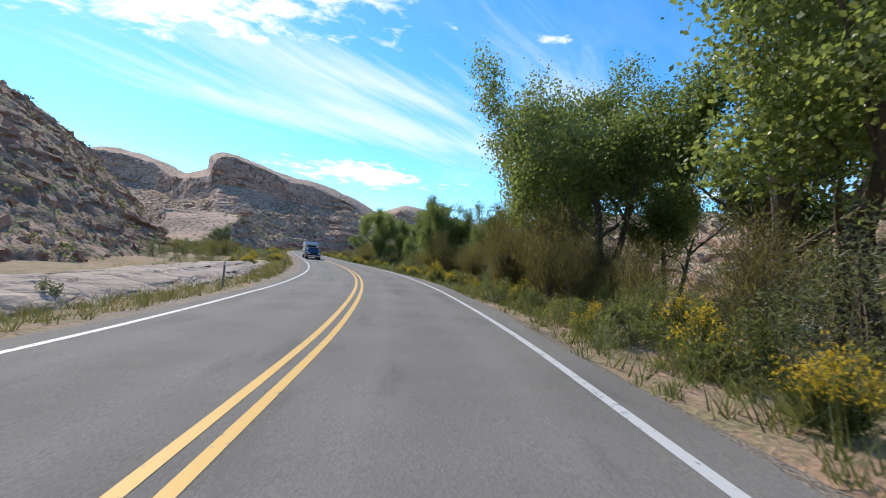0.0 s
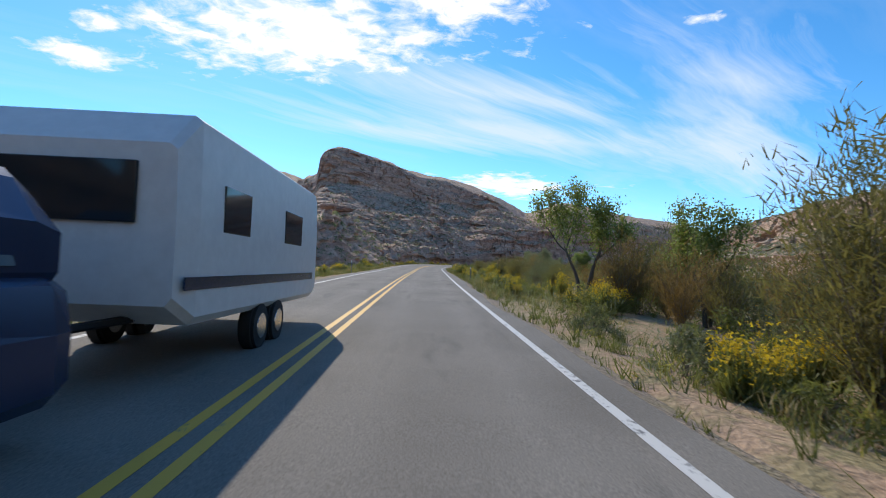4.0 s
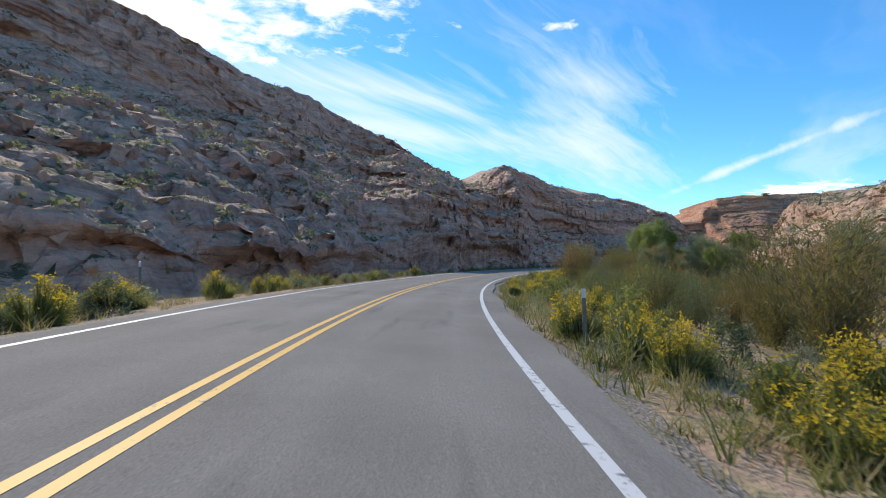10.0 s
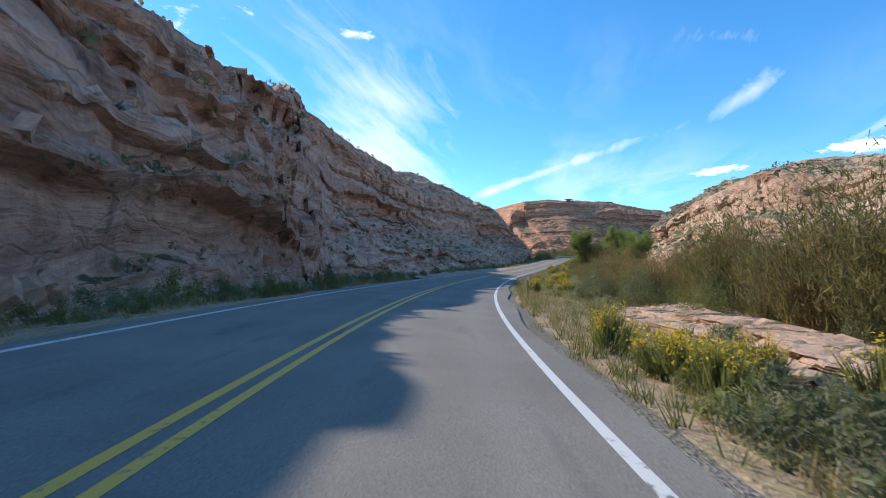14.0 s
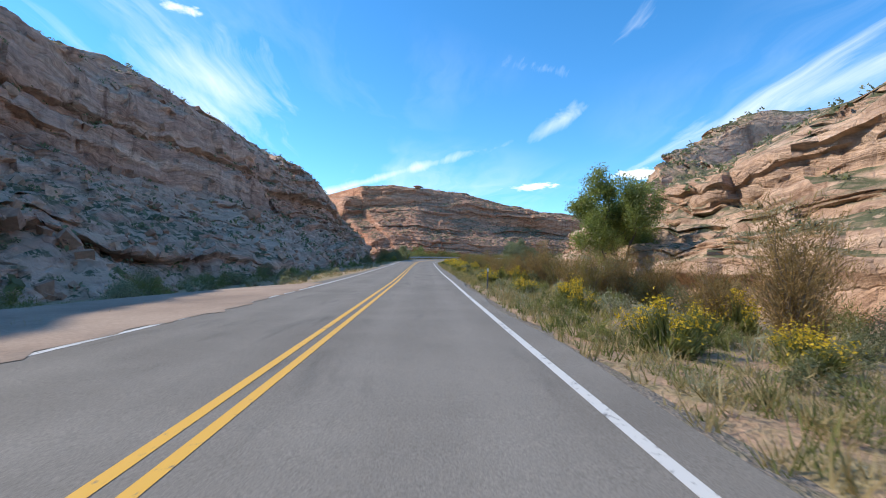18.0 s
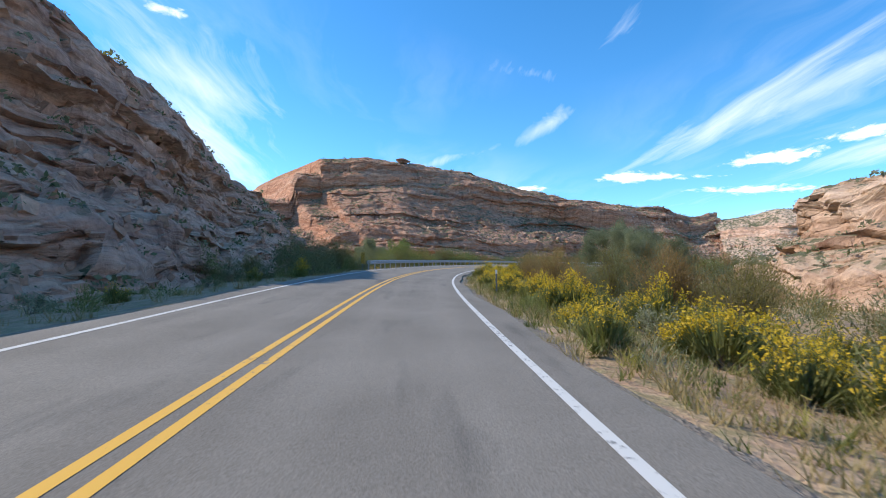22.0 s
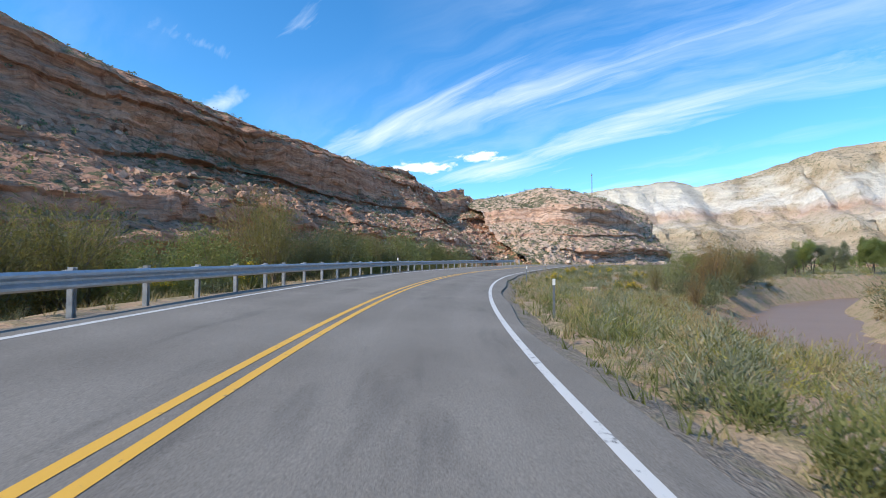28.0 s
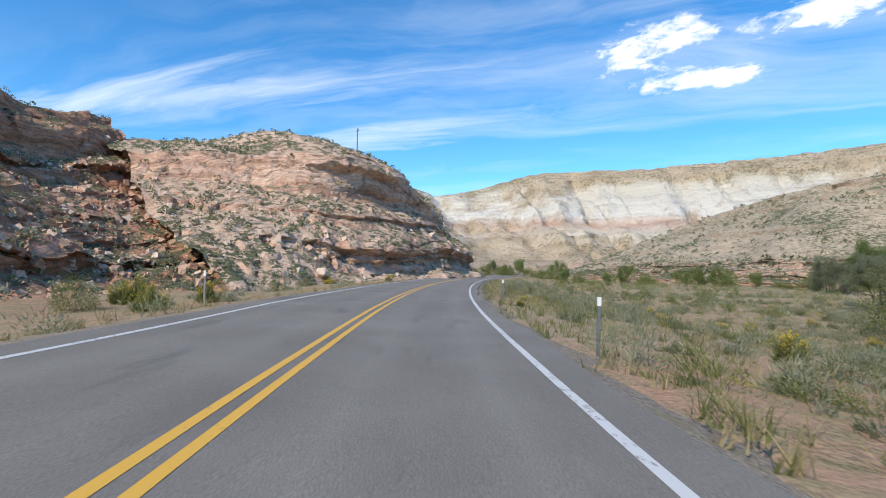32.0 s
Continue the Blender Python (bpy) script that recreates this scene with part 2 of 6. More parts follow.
PINKROCK = rock_material("pink_orange_sandstone", [(0.45, 0.25, 0.165), (0.60, 0.38, 0.265), (0.67, 0.465, 0.345), (0.72, 0.56, 0.44)], 0.25, (0.60, 0.425, 0.315), 0.24, (0.54, 0.41, 0.28))
OLIVEHILL = rock_material("scrubby_hill", [(0.26, 0.20, 0.14), (0.34, 0.26, 0.18), (0.40, 0.31, 0.22), (0.52, 0.44, 0.33)], 0.24, (0.45, 0.36, 0.255), 0.1, (0.40, 0.32, 0.215))


def badland_material():
    """Tan slopes with scrub, and bare white and pink beds half-way up."""
    m, t, b = material("pale_badland_beds", 0.95, 0.15)
    p = place_of(t)
    z = nd(t, "SeparateXYZ", None, Vector=p).outputs[2]
    big, mid, fine = noise_tex(t, p, 0.006, 4.0, 0.55), noise_tex(t, p, 0.03, 6.0, 0.65), noise_tex(t, p, 0.22, 6.0, 0.7)
    col = ramp(t, mid, [(0.32, (0.45, 0.345, 0.225)), (0.5, (0.58, 0.45, 0.31)), (0.68, (0.66, 0.53, 0.385))])
    # bare beds follow the height, broken up by the large patches
    zw = maths(t, "ADD", z, maths(t, "MULTIPLY", maths(t, "SUBTRACT", mid, 0.5), 26.0))
    band = ramp(t, maths(t, "DIVIDE", zw, 200.0), [(0.0, (0.74, 0.62, 0.49)), (0.14, (0.62, 0.41, 0.31)), (0.21, (0.66, 0.55, 0.42)), (0.36, (0.76, 0.68, 0.56)), (0.46, (0.66, 0.46, 0.36)), (0.53, (0.80, 0.75, 0.67)), (0.78, (0.76, 0.69, 0.57)), (1.0, (0.60, 0.52, 0.39))])
    reach = ramp(t, maths(t, "DIVIDE", z, 200.0), [(0.0, (0.52, 0.52, 0.52)), (0.12, (0.5, 0.5, 0.5)), (0.2, (0.34, 0.34, 0.34)), (0.32, (0.5, 0.5, 0.5)), (0.55, (0.66, 0.66, 0.66)), (0.8, (0.5, 0.5, 0.5)), (0.92, (0.2, 0.2, 0.2))])
    bare = nd(t, "MapRange", None, Value=maths(t, "ADD", maths(t, "ADD", big, maths(t, "MULTIPLY", mid, 0.6)), nd(t, "SeparateColor", None, Color=reach).outputs[0]), i1=1.20, i2=1.36).outputs[0]
    col = mixc(t, maths(t, "MULTIPLY", bare, 0.95), col, band)
    spots = nd(t, "MapRange", None, Value=maths(t, "ADD", fine, maths(t, "MULTIPLY", big, 0.35)), i1=0.67, i2=0.75).outputs[0]
    col = mixc(t, maths(t, "MULTIPLY", spots, maths(t, "SUBTRACT", 0.8, maths(t, "MULTIPLY", bare, 0.65))), col, (0.17, 0.165, 0.095))
    col = mixc(t, 0.7, col, ramp(t, fine, [(0.3, (0.72, 0.71, 0.70)), (0.7, (1.2, 1.19, 1.18))]), "MULTIPLY")
    lines = noise_tex(t, nd(t, "CombineXYZ", None, X=0.0, Y=maths(t, "MULTIPLY", big, 2.0), Z=maths(t, "MULTIPLY", zw, 0.16)).outputs[0], 1.0, 4.0, 0.7)
    col = mixc(t, 0.8, col, ramp(t, lines, [(0.36, (0.84, 0.81, 0.78)), (0.5, (1.0, 1.0, 1.0)), (0.66, (1.1, 1.09, 1.08))]), "MULTIPLY")
    links(t, (col, b.inputs["Base Color"]))
    bump(t, b, maths(t, "ADD", maths(t, "ADD", maths(t, "MULTIPLY", mid, 6.0), maths(t, "MULTIPLY", lines, 2.0)), maths(t, "MULTIPLY", fine, 1.6)), 0.9, 3.5)
    return m


BADLAND = badland_material()


def boulder_material(name, a, c):
    m, t, b = material(name, 0.93, 0.2)
    p = place_of(t)
    r = nd(t, "ObjectInfo").outputs["Random"]
    isl = nd(t, "NewGeometry").outputs["Random Per Island"]
    g = noise_tex(t, p, 3.0, 7.0, 0.65)
    col = mixc(t, maths(t, "FRACT", maths(t, "ADD", r, isl)), a, c)
    col = mixc(t, 0.8, col, ramp(t, g, [(0.3, (0.6, 0.6, 0.6)), (0.7, (1.25, 1.25, 1.25))]), "MULTIPLY")
    links(t, (col, b.inputs["Base Color"]))
    bump(t, b, g, 0.8, 0.12)
    return m


BOULDER = boulder_material("boulder_stone", (0.38, 0.21, 0.14), (0.58, 0.385, 0.275))
PALEBOULDER = boulder_material("pale_boulder_stone", (0.50, 0.335, 0.235), (0.70, 0.54, 0.42))


def ground_material():
    m, t, b = material("desert_soil", 0.96, 0.15)
    p = place_of(t)
    n1, n2, n3 = noise_tex(t, p, 0.09, 4.0), noise_tex(t, p, 1.4, 6.0, 0.65), noise_tex(t, p, 12.0, 4.0, 0.6)
    col = ramp(t, n1, [(0.35, (0.42, 0.26, 0.165)), (0.5, (0.44, 0.305, 0.205)), (0.65, (0.38, 0.29, 0.185))])
    grass = nd(t, "MapRange", None, Value=n2, i1=0.42, i2=0.60).outputs[0]
    col = mixc(t, maths(t, "MULTIPLY", grass, 0.8), col, mixc(t, n3, (0.17, 0.16, 0.075), (0.36, 0.30, 0.16)))
    col = mixc(t, 0.8, col, ramp(t, n3, [(0.3, (0.6, 0.6, 0.6)), (0.7, (1.25, 1.25, 1.25))]), "MULTIPLY")
    links(t, (col, b.inputs["Base Color"]))
    bump(t, b, maths(t, "ADD", n2, maths(t, "MULTIPLY", n3, 0.4)), 0.8, 0.15)
    return m


SOIL = ground_material()


def asphalt_material():
    m, t, b = material("worn_asphalt", 0.88, 0.15)
    p = place_of(t)
    uv = nd(t, "UVMap", {"uv_map": "along"}).outputs[0]
    across = nd(t, "SeparateXYZ", None, Vector=uv).outputs[0]
    n1, n2, n3 = noise_tex(t, p, 0.35, 5.0, 0.6), noise_tex(t, p, 60.0, 3.0, 0.7), noise_tex(t, vmath(t, "MULTIPLY", uv, (3.0, 0.12, 1)), 1.0, 4.0)
    col = ramp(t, n1, [(0.3, (0.185, 0.167, 0.144)), (0.7, (0.245, 0.223, 0.194))])
    wheel = maths(t, "ABSOLUTE", maths(t, "SUBTRACT", maths(t, "ABSOLUTE", across), 1.65))
    wheel = nd(t, "MapRange", None, Value=maths(t, "ABSOLUTE", maths(t, "SUBTRACT", wheel, 0.75)), i1=0.0, i2=0.5, i3=1.0, i4=0.0).outputs[0]
    col = mixc(t, maths(t, "MULTIPLY", wheel, maths(t, "MULTIPLY", n3, 0.5)), col, (0.30, 0.274, 0.24))
    oil = nd(t, "MapRange", None, Value=noise_tex(t, vmath(t, "MULTIPLY", uv, (1.6, 0.25, 1)), 1.0, 5.0), i1=0.58, i2=0.75).outputs[0]
    col = mixc(t, maths(t, "MULTIPLY", oil, 0.5), col, (0.07, 0.067, 0.064))
    col = mixc(t, 0.8, col, ramp(t, n2, [(0.3, (0.55, 0.55, 0.55)), (0.7, (1.35, 1.35, 1.35))]), "MULTIPLY")
    links(t, (col, b.inputs["Base Color"]))
    bump(t, b, n2, 0.5, 0.01)
    return m


ASPHALT = asphalt_material()


def paint_material(name, colr, worn):
    m, t, b = material(name, 0.6, 0.4)
    p = place_of(t)
    n = noise_tex(t, p, 9.0, 6.0, 0.7)
    big = noise_tex(t, p, 0.5, 3.0)
    gap = nd(t, "MapRange", None, Value=maths(t, "ADD", n, maths(t, "MULTIPLY", big, 0.3)), i1=0.78 - worn, i2=0.86 - worn).outputs[0]
    links(t, (mixc(t, gap, colr, (0.15, 0.143, 0.134)), b.inputs["Base Color"]))
    bump(t, b, n, 0.3, 0.004)
    return m


SLAB = rock_material("pale_slab", [(0.40, 0.29, 0.22), (0.54, 0.43, 0.35), (0.62, 0.52, 0.44), (0.66, 0.57, 0.49)], 0.12, (0.55, 0.44, 0.35), 0.42, (0.55, 0.43, 0.34))
YELLOW = paint_material("yellow_road_paint", (0.72, 0.40, 0.055), 0.02)
WHITEP = paint_material("white_road_paint", (0.60, 0.585, 0.55), 0.06)
PALEPATCH = paint_material("pale_patch", (0.42, 0.41, 0.39), 0.12)


def gravel_material():
    m, t, b = material("gravel_shoulder", 0.95, 0.2)
    p = place_of(t)
    v = nd(t, "TexVoronoi", None, Vector=p, Scale=22.0)
    n = noise_tex(t, p, 0.6, 4.0)
    col = mixc(t, n, (0.22, 0.178, 0.14), (0.36, 0.285, 0.21))
    col = mixc(t, 0.7, col, ramp(t, nd(t, "SeparateColor", None, Color=v.outputs[1]).outputs[0], [(0.0, (0.45, 0.45, 0.45)), (1.0, (1.4, 1.4, 1.4))]), "MULTIPLY")
    g2 = nd(t, "MapRange", None, Value=noise_tex(t, p, 2.3, 5.0), i1=0.5, i2=0.64).outputs[0]
    col = mixc(t, maths(t, "MULTIPLY", g2, 0.55), col, (0.23, 0.20, 0.10))
    links(t, (col, b.inputs["Base Color"]))
    bump(t, b, v.outputs[0], 0.7, 0.03)
    return m


GRAVEL = gravel_material()


def turnout_material():
    """Fine pink dust and grit, worn by wheels."""
    m, t, b = material("dusty_dirt", 0.97, 0.1)
    p = place_of(t)
    big, fine = noise_tex(t, p, 0.3, 5.0, 0.6), noise_tex(t, p, 14.0, 5.0, 0.7)
    col = ramp(t, big, [(0.32, (0.27, 0.20, 0.155)), (0.5, (0.37, 0.275, 0.21)), (0.68, (0.43, 0.325, 0.25))])
    col = mixc(t, 0.7, col, ramp(t, fine, [(0.3, (0.72, 0.71, 0.70)), (0.7, (1.18, 1.17, 1.16))]), "MULTIPLY")
    across = nd(t, "SeparateXYZ", None, Vector=nd(t, "UVMap", {"uv_map": "along"}).outputs[0]).outputs[0]
    thin = nd(t, "MapRange", None, Value=maths(t, "ADD", across, maths(t, "MULTIPLY", noise_tex(t, p, 0.8, 6.0, 0.65), 1.8)), i1=3.2, i2=4.3).outputs[0]
    col = mixc(t, thin, (0.215, 0.195, 0.17), col)
    links(t, (col, b.inputs["Base Color"]))
    bump(t, b, fine, 0.4, 0.015)
    return m


TURNOUT = turnout_material()


def leaf_material(name, dark, light, through_light=0.35, rough=0.55):
    m, t, b = material(name, rough, 0.35)
    isl = nd(t, "NewGeometry").outputs["Random Per Island"]
    r = nd(t, "ObjectInfo").outputs["Random"]
    n = noise_tex(t, place_of(t), 0.9, 3.0)
    f = maths(t, "ADD", maths(t, "MULTIPLY", isl, 0.6), maths(t, "ADD", maths(t, "MULTIPLY", maths(t, "SUBTRACT", r, 0.5), 0.35), maths(t, "MULTIPLY", maths(t, "SUBTRACT", n, 0.3), 0.5)), clamp=True)
    col = mixc(t, f, dark, light)
    links(t, (col, b.inputs["Base Color"]))
    tr = nd(t, "BsdfTranslucent", None, Color=mixc(t, 1.0, col, (1.25, 1.3, 0.8), "MULTIPLY"))
    mx = nd(t, "MixShader", None, Fac=through_light)
    links(t, (b.outputs[0], mx.inputs[1]), (tr.outputs[0], mx.inputs[2]), (mx.outputs[0], t.nodes["Material Output"].inputs[0]))
    return m


L_COTTON = leaf_material("cottonwood_leaf", (0.125, 0.16, 0.05), (0.37, 0.405, 0.15), 0.5, 0.4)
L_SAGE = leaf_material("sage_leaf", (0.18, 0.185, 0.12), (0.43, 0.43, 0.31), 0.35, 0.8)
L_GREEN = leaf_material("green_shrub_leaf", (0.115, 0.13, 0.045), (0.31, 0.31, 0.125), 0.42, 0.7)
L_OLIVE = leaf_material("olive_leaf", (0.10, 0.112, 0.06), (0.26, 0.27, 0.16), 0.38, 0.7)
L_SILVER = leaf_material("silver_green_leaf", (0.13, 0.145, 0.085), (0.33, 0.345, 0.23), 0.4, 0.6)
L_TAMARISK = leaf_material("tamarisk_spray", (0.19, 0.125, 0.055), (0.38, 0.26, 0.125), 0.4, 0.8)
L_TAMGREEN = leaf_material("green_tamarisk_spray", (0.13, 0.115, 0.045), (0.29, 0.245, 0.105), 0.4, 0.8)
L_YELLOWGREEN = leaf_material("yellow_green_leaf", (0.25, 0.225, 0.06), (0.54, 0.48, 0.16), 0.4, 0.8)
L_DRY = leaf_material("dry_grass_blade", (0.25, 0.19, 0.095), (0.50, 0.41, 0.23), 0.3, 0.8)
L_GRASS = leaf_material("green_grass_blade", (0.10, 0.12, 0.035), (0.27, 0.26, 0.10), 0.35, 0.7)
L_FLOWER = leaf_material("yellow_flower_head", (0.52, 0.35, 0.03), (0.78, 0.56, 0.06), 0.4, 0.8)


def bark_material(name, a, c):
    m, t, b = material(name, 0.95, 0.15)
    p = place_of(t)
    n = noise_tex(t, vmath(t, "MULTIPLY", p, (14, 14, 3)), 1.0, 5.0, 0.65)
    links(t, (mixc(t, n, a, c), b.inputs["Base Color"]))
    bump(t, b, n, 0.9, 0.05)
    return m


BARK = bark_material("furrowed_bark", (0.06, 0.048, 0.036), (0.20, 0.165, 0.13))
TWIG = bark_material("grey_twig", (0.12, 0.095, 0.07), (0.27, 0.225, 0.175))


def plain_material(name, colr, rough=0.5, metal=0.0, spot=0.25, scale=6.0):
    m, t, b = material(name, rough, 0.4)
    b.inputs["Metallic"].default_value = metal
    p = place_of(t)
    n = noise_tex(t, p, scale, 5.0, 0.6)
    links(t, (mixc(t, spot, colr, ramp(t, n, [(0.3, tuple(c * 0.5 for c in colr)), (0.7, tuple(min(c * 1.3, 1) for c in colr))])), b.inputs["Base Color"]))
    links(t, (nd(t, "MapRange", None, Value=n, i3=rough * 0.8, i4=min(rough * 1.2, 1)).outputs[0], b.inputs["Roughness"]))
    return m


GALV = plain_material("galvanised_steel", (0.44, 0.46, 0.48), 0.48, 0.75, 0.4)
STEELPOST = plain_material("dull_steel_post", (0.23, 0.245, 0.25), 0.6, 0.6, 0.4)
WOODPOST = plain_material("weathered_wood_post", (0.20, 0.105, 0.055), 0.9, 0.0, 0.6, 12.0)
REFLECT = plain_material("white_reflector", (0.78, 0.78, 0.76), 0.35, 0.0, 0.1)
SIGNYEL = plain_material("sign_yellow", (0.75, 0.48, 0.03), 0.45)
BLACK = plain_material("black_plastic", (0.02, 0.02, 0.021), 0.5)
BLUEPAINT = plain_material("blue_car_paint", (0.014, 0.035, 0.095), 0.22, 0.3, 0.1)
DARKGLASS = plain_material("tinted_car_glass", (0.02, 0.024, 0.028), 0.06, 0.0, 0.05)
CHROME = plain_material("bright_metal", (0.6, 0.6, 0.6), 0.2, 1.0, 0.1)
LAMPGLASS = plain_material("clear_lamp_lens", (0.75, 0.77, 0.8), 0.1, 0.2, 0.1)
WHITEPAINT = plain_material("white_trailer_skin", (0.72, 0.72, 0.70), 0.4, 0.0, 0.15)
RUBBER = plain_material("tyre_rubber", (0.025, 0.025, 0.025), 0.85)


def water_material():
    m, t, b = material("muddy_water", 0.42, 0.2)
    p = place_of(t)
    n = noise_tex(t, p, 0.3, 4.0)
    links(t, (mixc(t, n, (0.21, 0.125, 0.07), (0.27, 0.165, 0.10)), b.inputs["Base Color"]))
    bump(t, b, noise_tex(t, p, 2.2, 4.0), 0.25, 0.06)
    return m


WATER = water_material()


# ---------------------------------------------------------------- numeric tools
def lattice(i, j, k, seed):
    n = (i * 374761393 + j * 668265263 + k * 2147483647 + seed * 974634777) & 0xFFFFFFFF
    n = ((n ^ (n >> 13)) * 1274126177) & 0xFFFFFFFF
    n = ((n ^ (n >> 15)) * 2246822519) & 0xFFFFFFFF
    return ((n ^ (n >> 16)) & 0xFFFFFF) / float(0xFFFFFF)


def vnoise(p, seed=0):
    """Smooth lattice noise, 0 to 1, at the points p (n x 3)."""
    q = np.floor(p).astype(np.int64)
    f = p - q
    f = f * f * (3 - 2 * f)
    out = 0
    for a in (0, 1):
        for b in (0, 1):
            for c in (0, 1):
                w = (f[:, 0] if a else 1 - f[:, 0]) * (f[:, 1] if b else 1 - f[:, 1]) * (f[:, 2] if c else 1 - f[:, 2])
                out = out + w * lattice(q[:, 0] + a, q[:, 1] + b, q[:, 2] + c, seed)
    return out


def fbm(p, octaves=4, seed=0, gain=0.5):
    out, amp, tot = 0, 1.0, 0.0
    for o in range(octaves):
        out = out + amp * vnoise(p * 2 ** o + 17.3 * o, seed + o)
        tot += amp
        amp *= gain
    return out / tot


def cells(p, seed=0):
    """Distance to the nearest and second nearest scattered point, and the nearest one's own random number."""
    q = np.floor(p).astype(np.int64)
    d1 = np.full(len(p), 9.0)
    d2 = np.full(len(p), 9.0)
    rid = np.zeros(len(p))
    for a in (-1, 0, 1):
        for b in (-1, 0, 1):
            for c in (-1, 0, 1):
                i, j, k = q[:, 0] + a, q[:, 1] + b, q[:, 2] + c
                pt = np.stack([i + lattice(i, j, k, seed), j + lattice(i, j, k, seed + 1), k + lattice(i, j, k, seed + 2)], 1)
                d = np.sqrt(((pt - p) ** 2).sum(1))
                near = d < d1
                d2 = np.where(near, d1, np.minimum(d2, d))
                rid = np.where(near, lattice(i, j, k, seed + 5), rid)
                d1 = np.where(near, d, d1)
    return d1, d2, rid


def smooth(a, b, x):
    u = np.clip((x - a) / (b - a), 0, 1)
    return u * u * (3 - 2 * u)


def curve_through(ctrl, step):
    """Points on a Catmull-Rom curve through the control rows (any width), evenly spaced in plan."""
    c = np.array(ctrl, float)
    c = np.vstack([2 * c[0] - c[1], c, 2 * c[-1] - c[-2]])
    u = np.linspace(0, 1, 40, endpoint=False)[:, None]
    rows = []
    for i in range(1, len(c) - 2):
        a, b, d, e = c[i - 1], c[i], c[i + 1], c[i + 2]
        rows.append(0.5 * (2 * b + (d - a) * u + (2 * a - 5 * b + 4 * d - e) * u ** 2 + (3 * b - a - 3 * d + e) * u ** 3))
    rows = np.vstack(rows + [c[-2:-1]])
    s = np.concatenate([[0], np.cumsum(np.hypot(*np.diff(rows[:, :2], axis=0).T))])
    at = np.linspace(0, s[-1], max(2, int(s[-1] / step)))
    return np.stack([np.interp(at, s, rows[:, k]) for k in range(c.shape[1])], 1)


def mesh_of(name, verts, faces, mat, shade=False):
    me = bpy.data.meshes.new(name)
    me.from_pydata([tuple(v) for v in verts] if not isinstance(verts, np.ndarray) else verts.tolist(), [], faces if isinstance(faces, list) else faces.tolist())
    if mat:
        me.materials.append(mat)
    if shade:
        me.polygons.foreach_set("use_smooth", [True] * len(me.polygons))
    me.update()
    return me


def grid_faces(n, m):
    i, j = np.meshgrid(np.arange(n - 1), np.arange(m - 1), indexing="ij")
    a = (i * m + j).ravel()
    return np.stack([a, a + m, a + m + 1, a + 1], 1)


def hang(name, me, parent=None, label="", m=None):
    ob = new(name, me)
    if m is not None:
        ob.matrix_basis = m
    if parent:
        ob.parent = parent
    return tagged(ob, label)


def part(name, bm, mat, parent, label=""):
    me = bpy.data.meshes.new(name)
    bm.to_mesh(me)
    bm.free()
    if mat:
        me.materials.append(mat)
    return hang(name, me, parent, label)


def box(bm, x, y, z, sx, sy, sz, bevel=0.0):
    r = bmesh.ops.create_cube(bm, size=1.0, matrix=Matrix.LocRotScale((x, y, z), None, (sx, sy, sz)))
    if bevel:
        bmesh.ops.bevel(bm, geom=list({e for v in r["verts"] for e in v.link_edges}), offset=bevel, segments=2, affect="EDGES", profile=0.5)
    return bm


def tube(bm, pts, radii, sides=8):
    """A tapered tube along the points."""
    rings = []
    for i, p in enumerate(pts):
        p = Vector(p)
        d = (Vector(pts[min(i + 1, len(pts) - 1)]) - Vector(pts[max(i - 1, 0)])).normalized()
        u = d.orthogonal().normalized()
        w = d.cross(u)
        rings.append([bm.verts.new(p + radii[i] * (math.cos(a) * u + math.sin(a) * w)) for a in (2 * math.pi * k / sides for k in range(sides))])
    for a, b in zip(rings, rings[1:]):
        for k in range(sides):
            bm.faces.new((a[k], a[(k + 1) % sides], b[(k + 1) % sides], b[k]))
    bm.faces.new(rings[0][::-1])
    bm.faces.new(rings[-1])
    return bm


# ---------------------------------------------------------------- the road's line
def road_line():
    """The car's track every 0.5 m, run on past both ends: x, y, z, bank, seconds."""
    rows = np.array([(x, y, z - 1.25, w, t) for t, x, y, z, p, r, w in PATH])
    c = curve_through(rows, 0.5)
    tail, h, k = [], math.atan2(*(c[-1, :2] - c[-8, :2])[::-1]), -0.0042
    p = c[-1].copy()
    for i in range(700):
        k = k * 0.994 - 0.0000045
        h += k * 0.5
        p = p + np.array([math.cos(h) * 0.5, math.sin(h) * 0.5, 0.006, 0, 0.5 / 18.9])
        tail.append(p.copy())
    head, h, p = [], math.atan2(*(c[7, :2] - c[0, :2])[::-1]), c[0].copy()
    for i in range(160):
        h -= 0.0045 * 0.5
        p = p - np.array([math.cos(h) * 0.5, math.sin(h) * 0.5, 0.005, 0, 0.5 / 18.9])
        head.append(p.copy())
    c = np.vstack([head[::-1], c, tail])
    d = np.gradient(c[:, :2], axis=0)
    ang = np.unwrap(np.arctan2(d[:, 1], d[:, 0]))
    turn = np.gradient(ang) / 0.5
    turn = np.convolve(np.pad(turn, 30, mode="edge"), np.ones(61) / 61, "valid")
    c[:, 3] = np.clip(-turn * 9.0, -0.06, 0.06)      # rise per metre to the left
    return c, np.stack([-np.sin(ang), np.cos(ang)], 1)


LINE, LEFT = road_line()
# how far the yellow lines lie to the left of the car's track, by the second
CENTRE = np.interp(LINE[:, 4], [0.4, 2.4, 4, 6.4, 8.4, 9.4, 13.4, 19.4, 23.4, 28.4, 30, 32.4], [1.25, 1.6, 1.5, 1.55, 2.1, 2.1, 1.9, 1.55, 1.95, 1.85, 1.85, 1.55])
LANE = 3.2


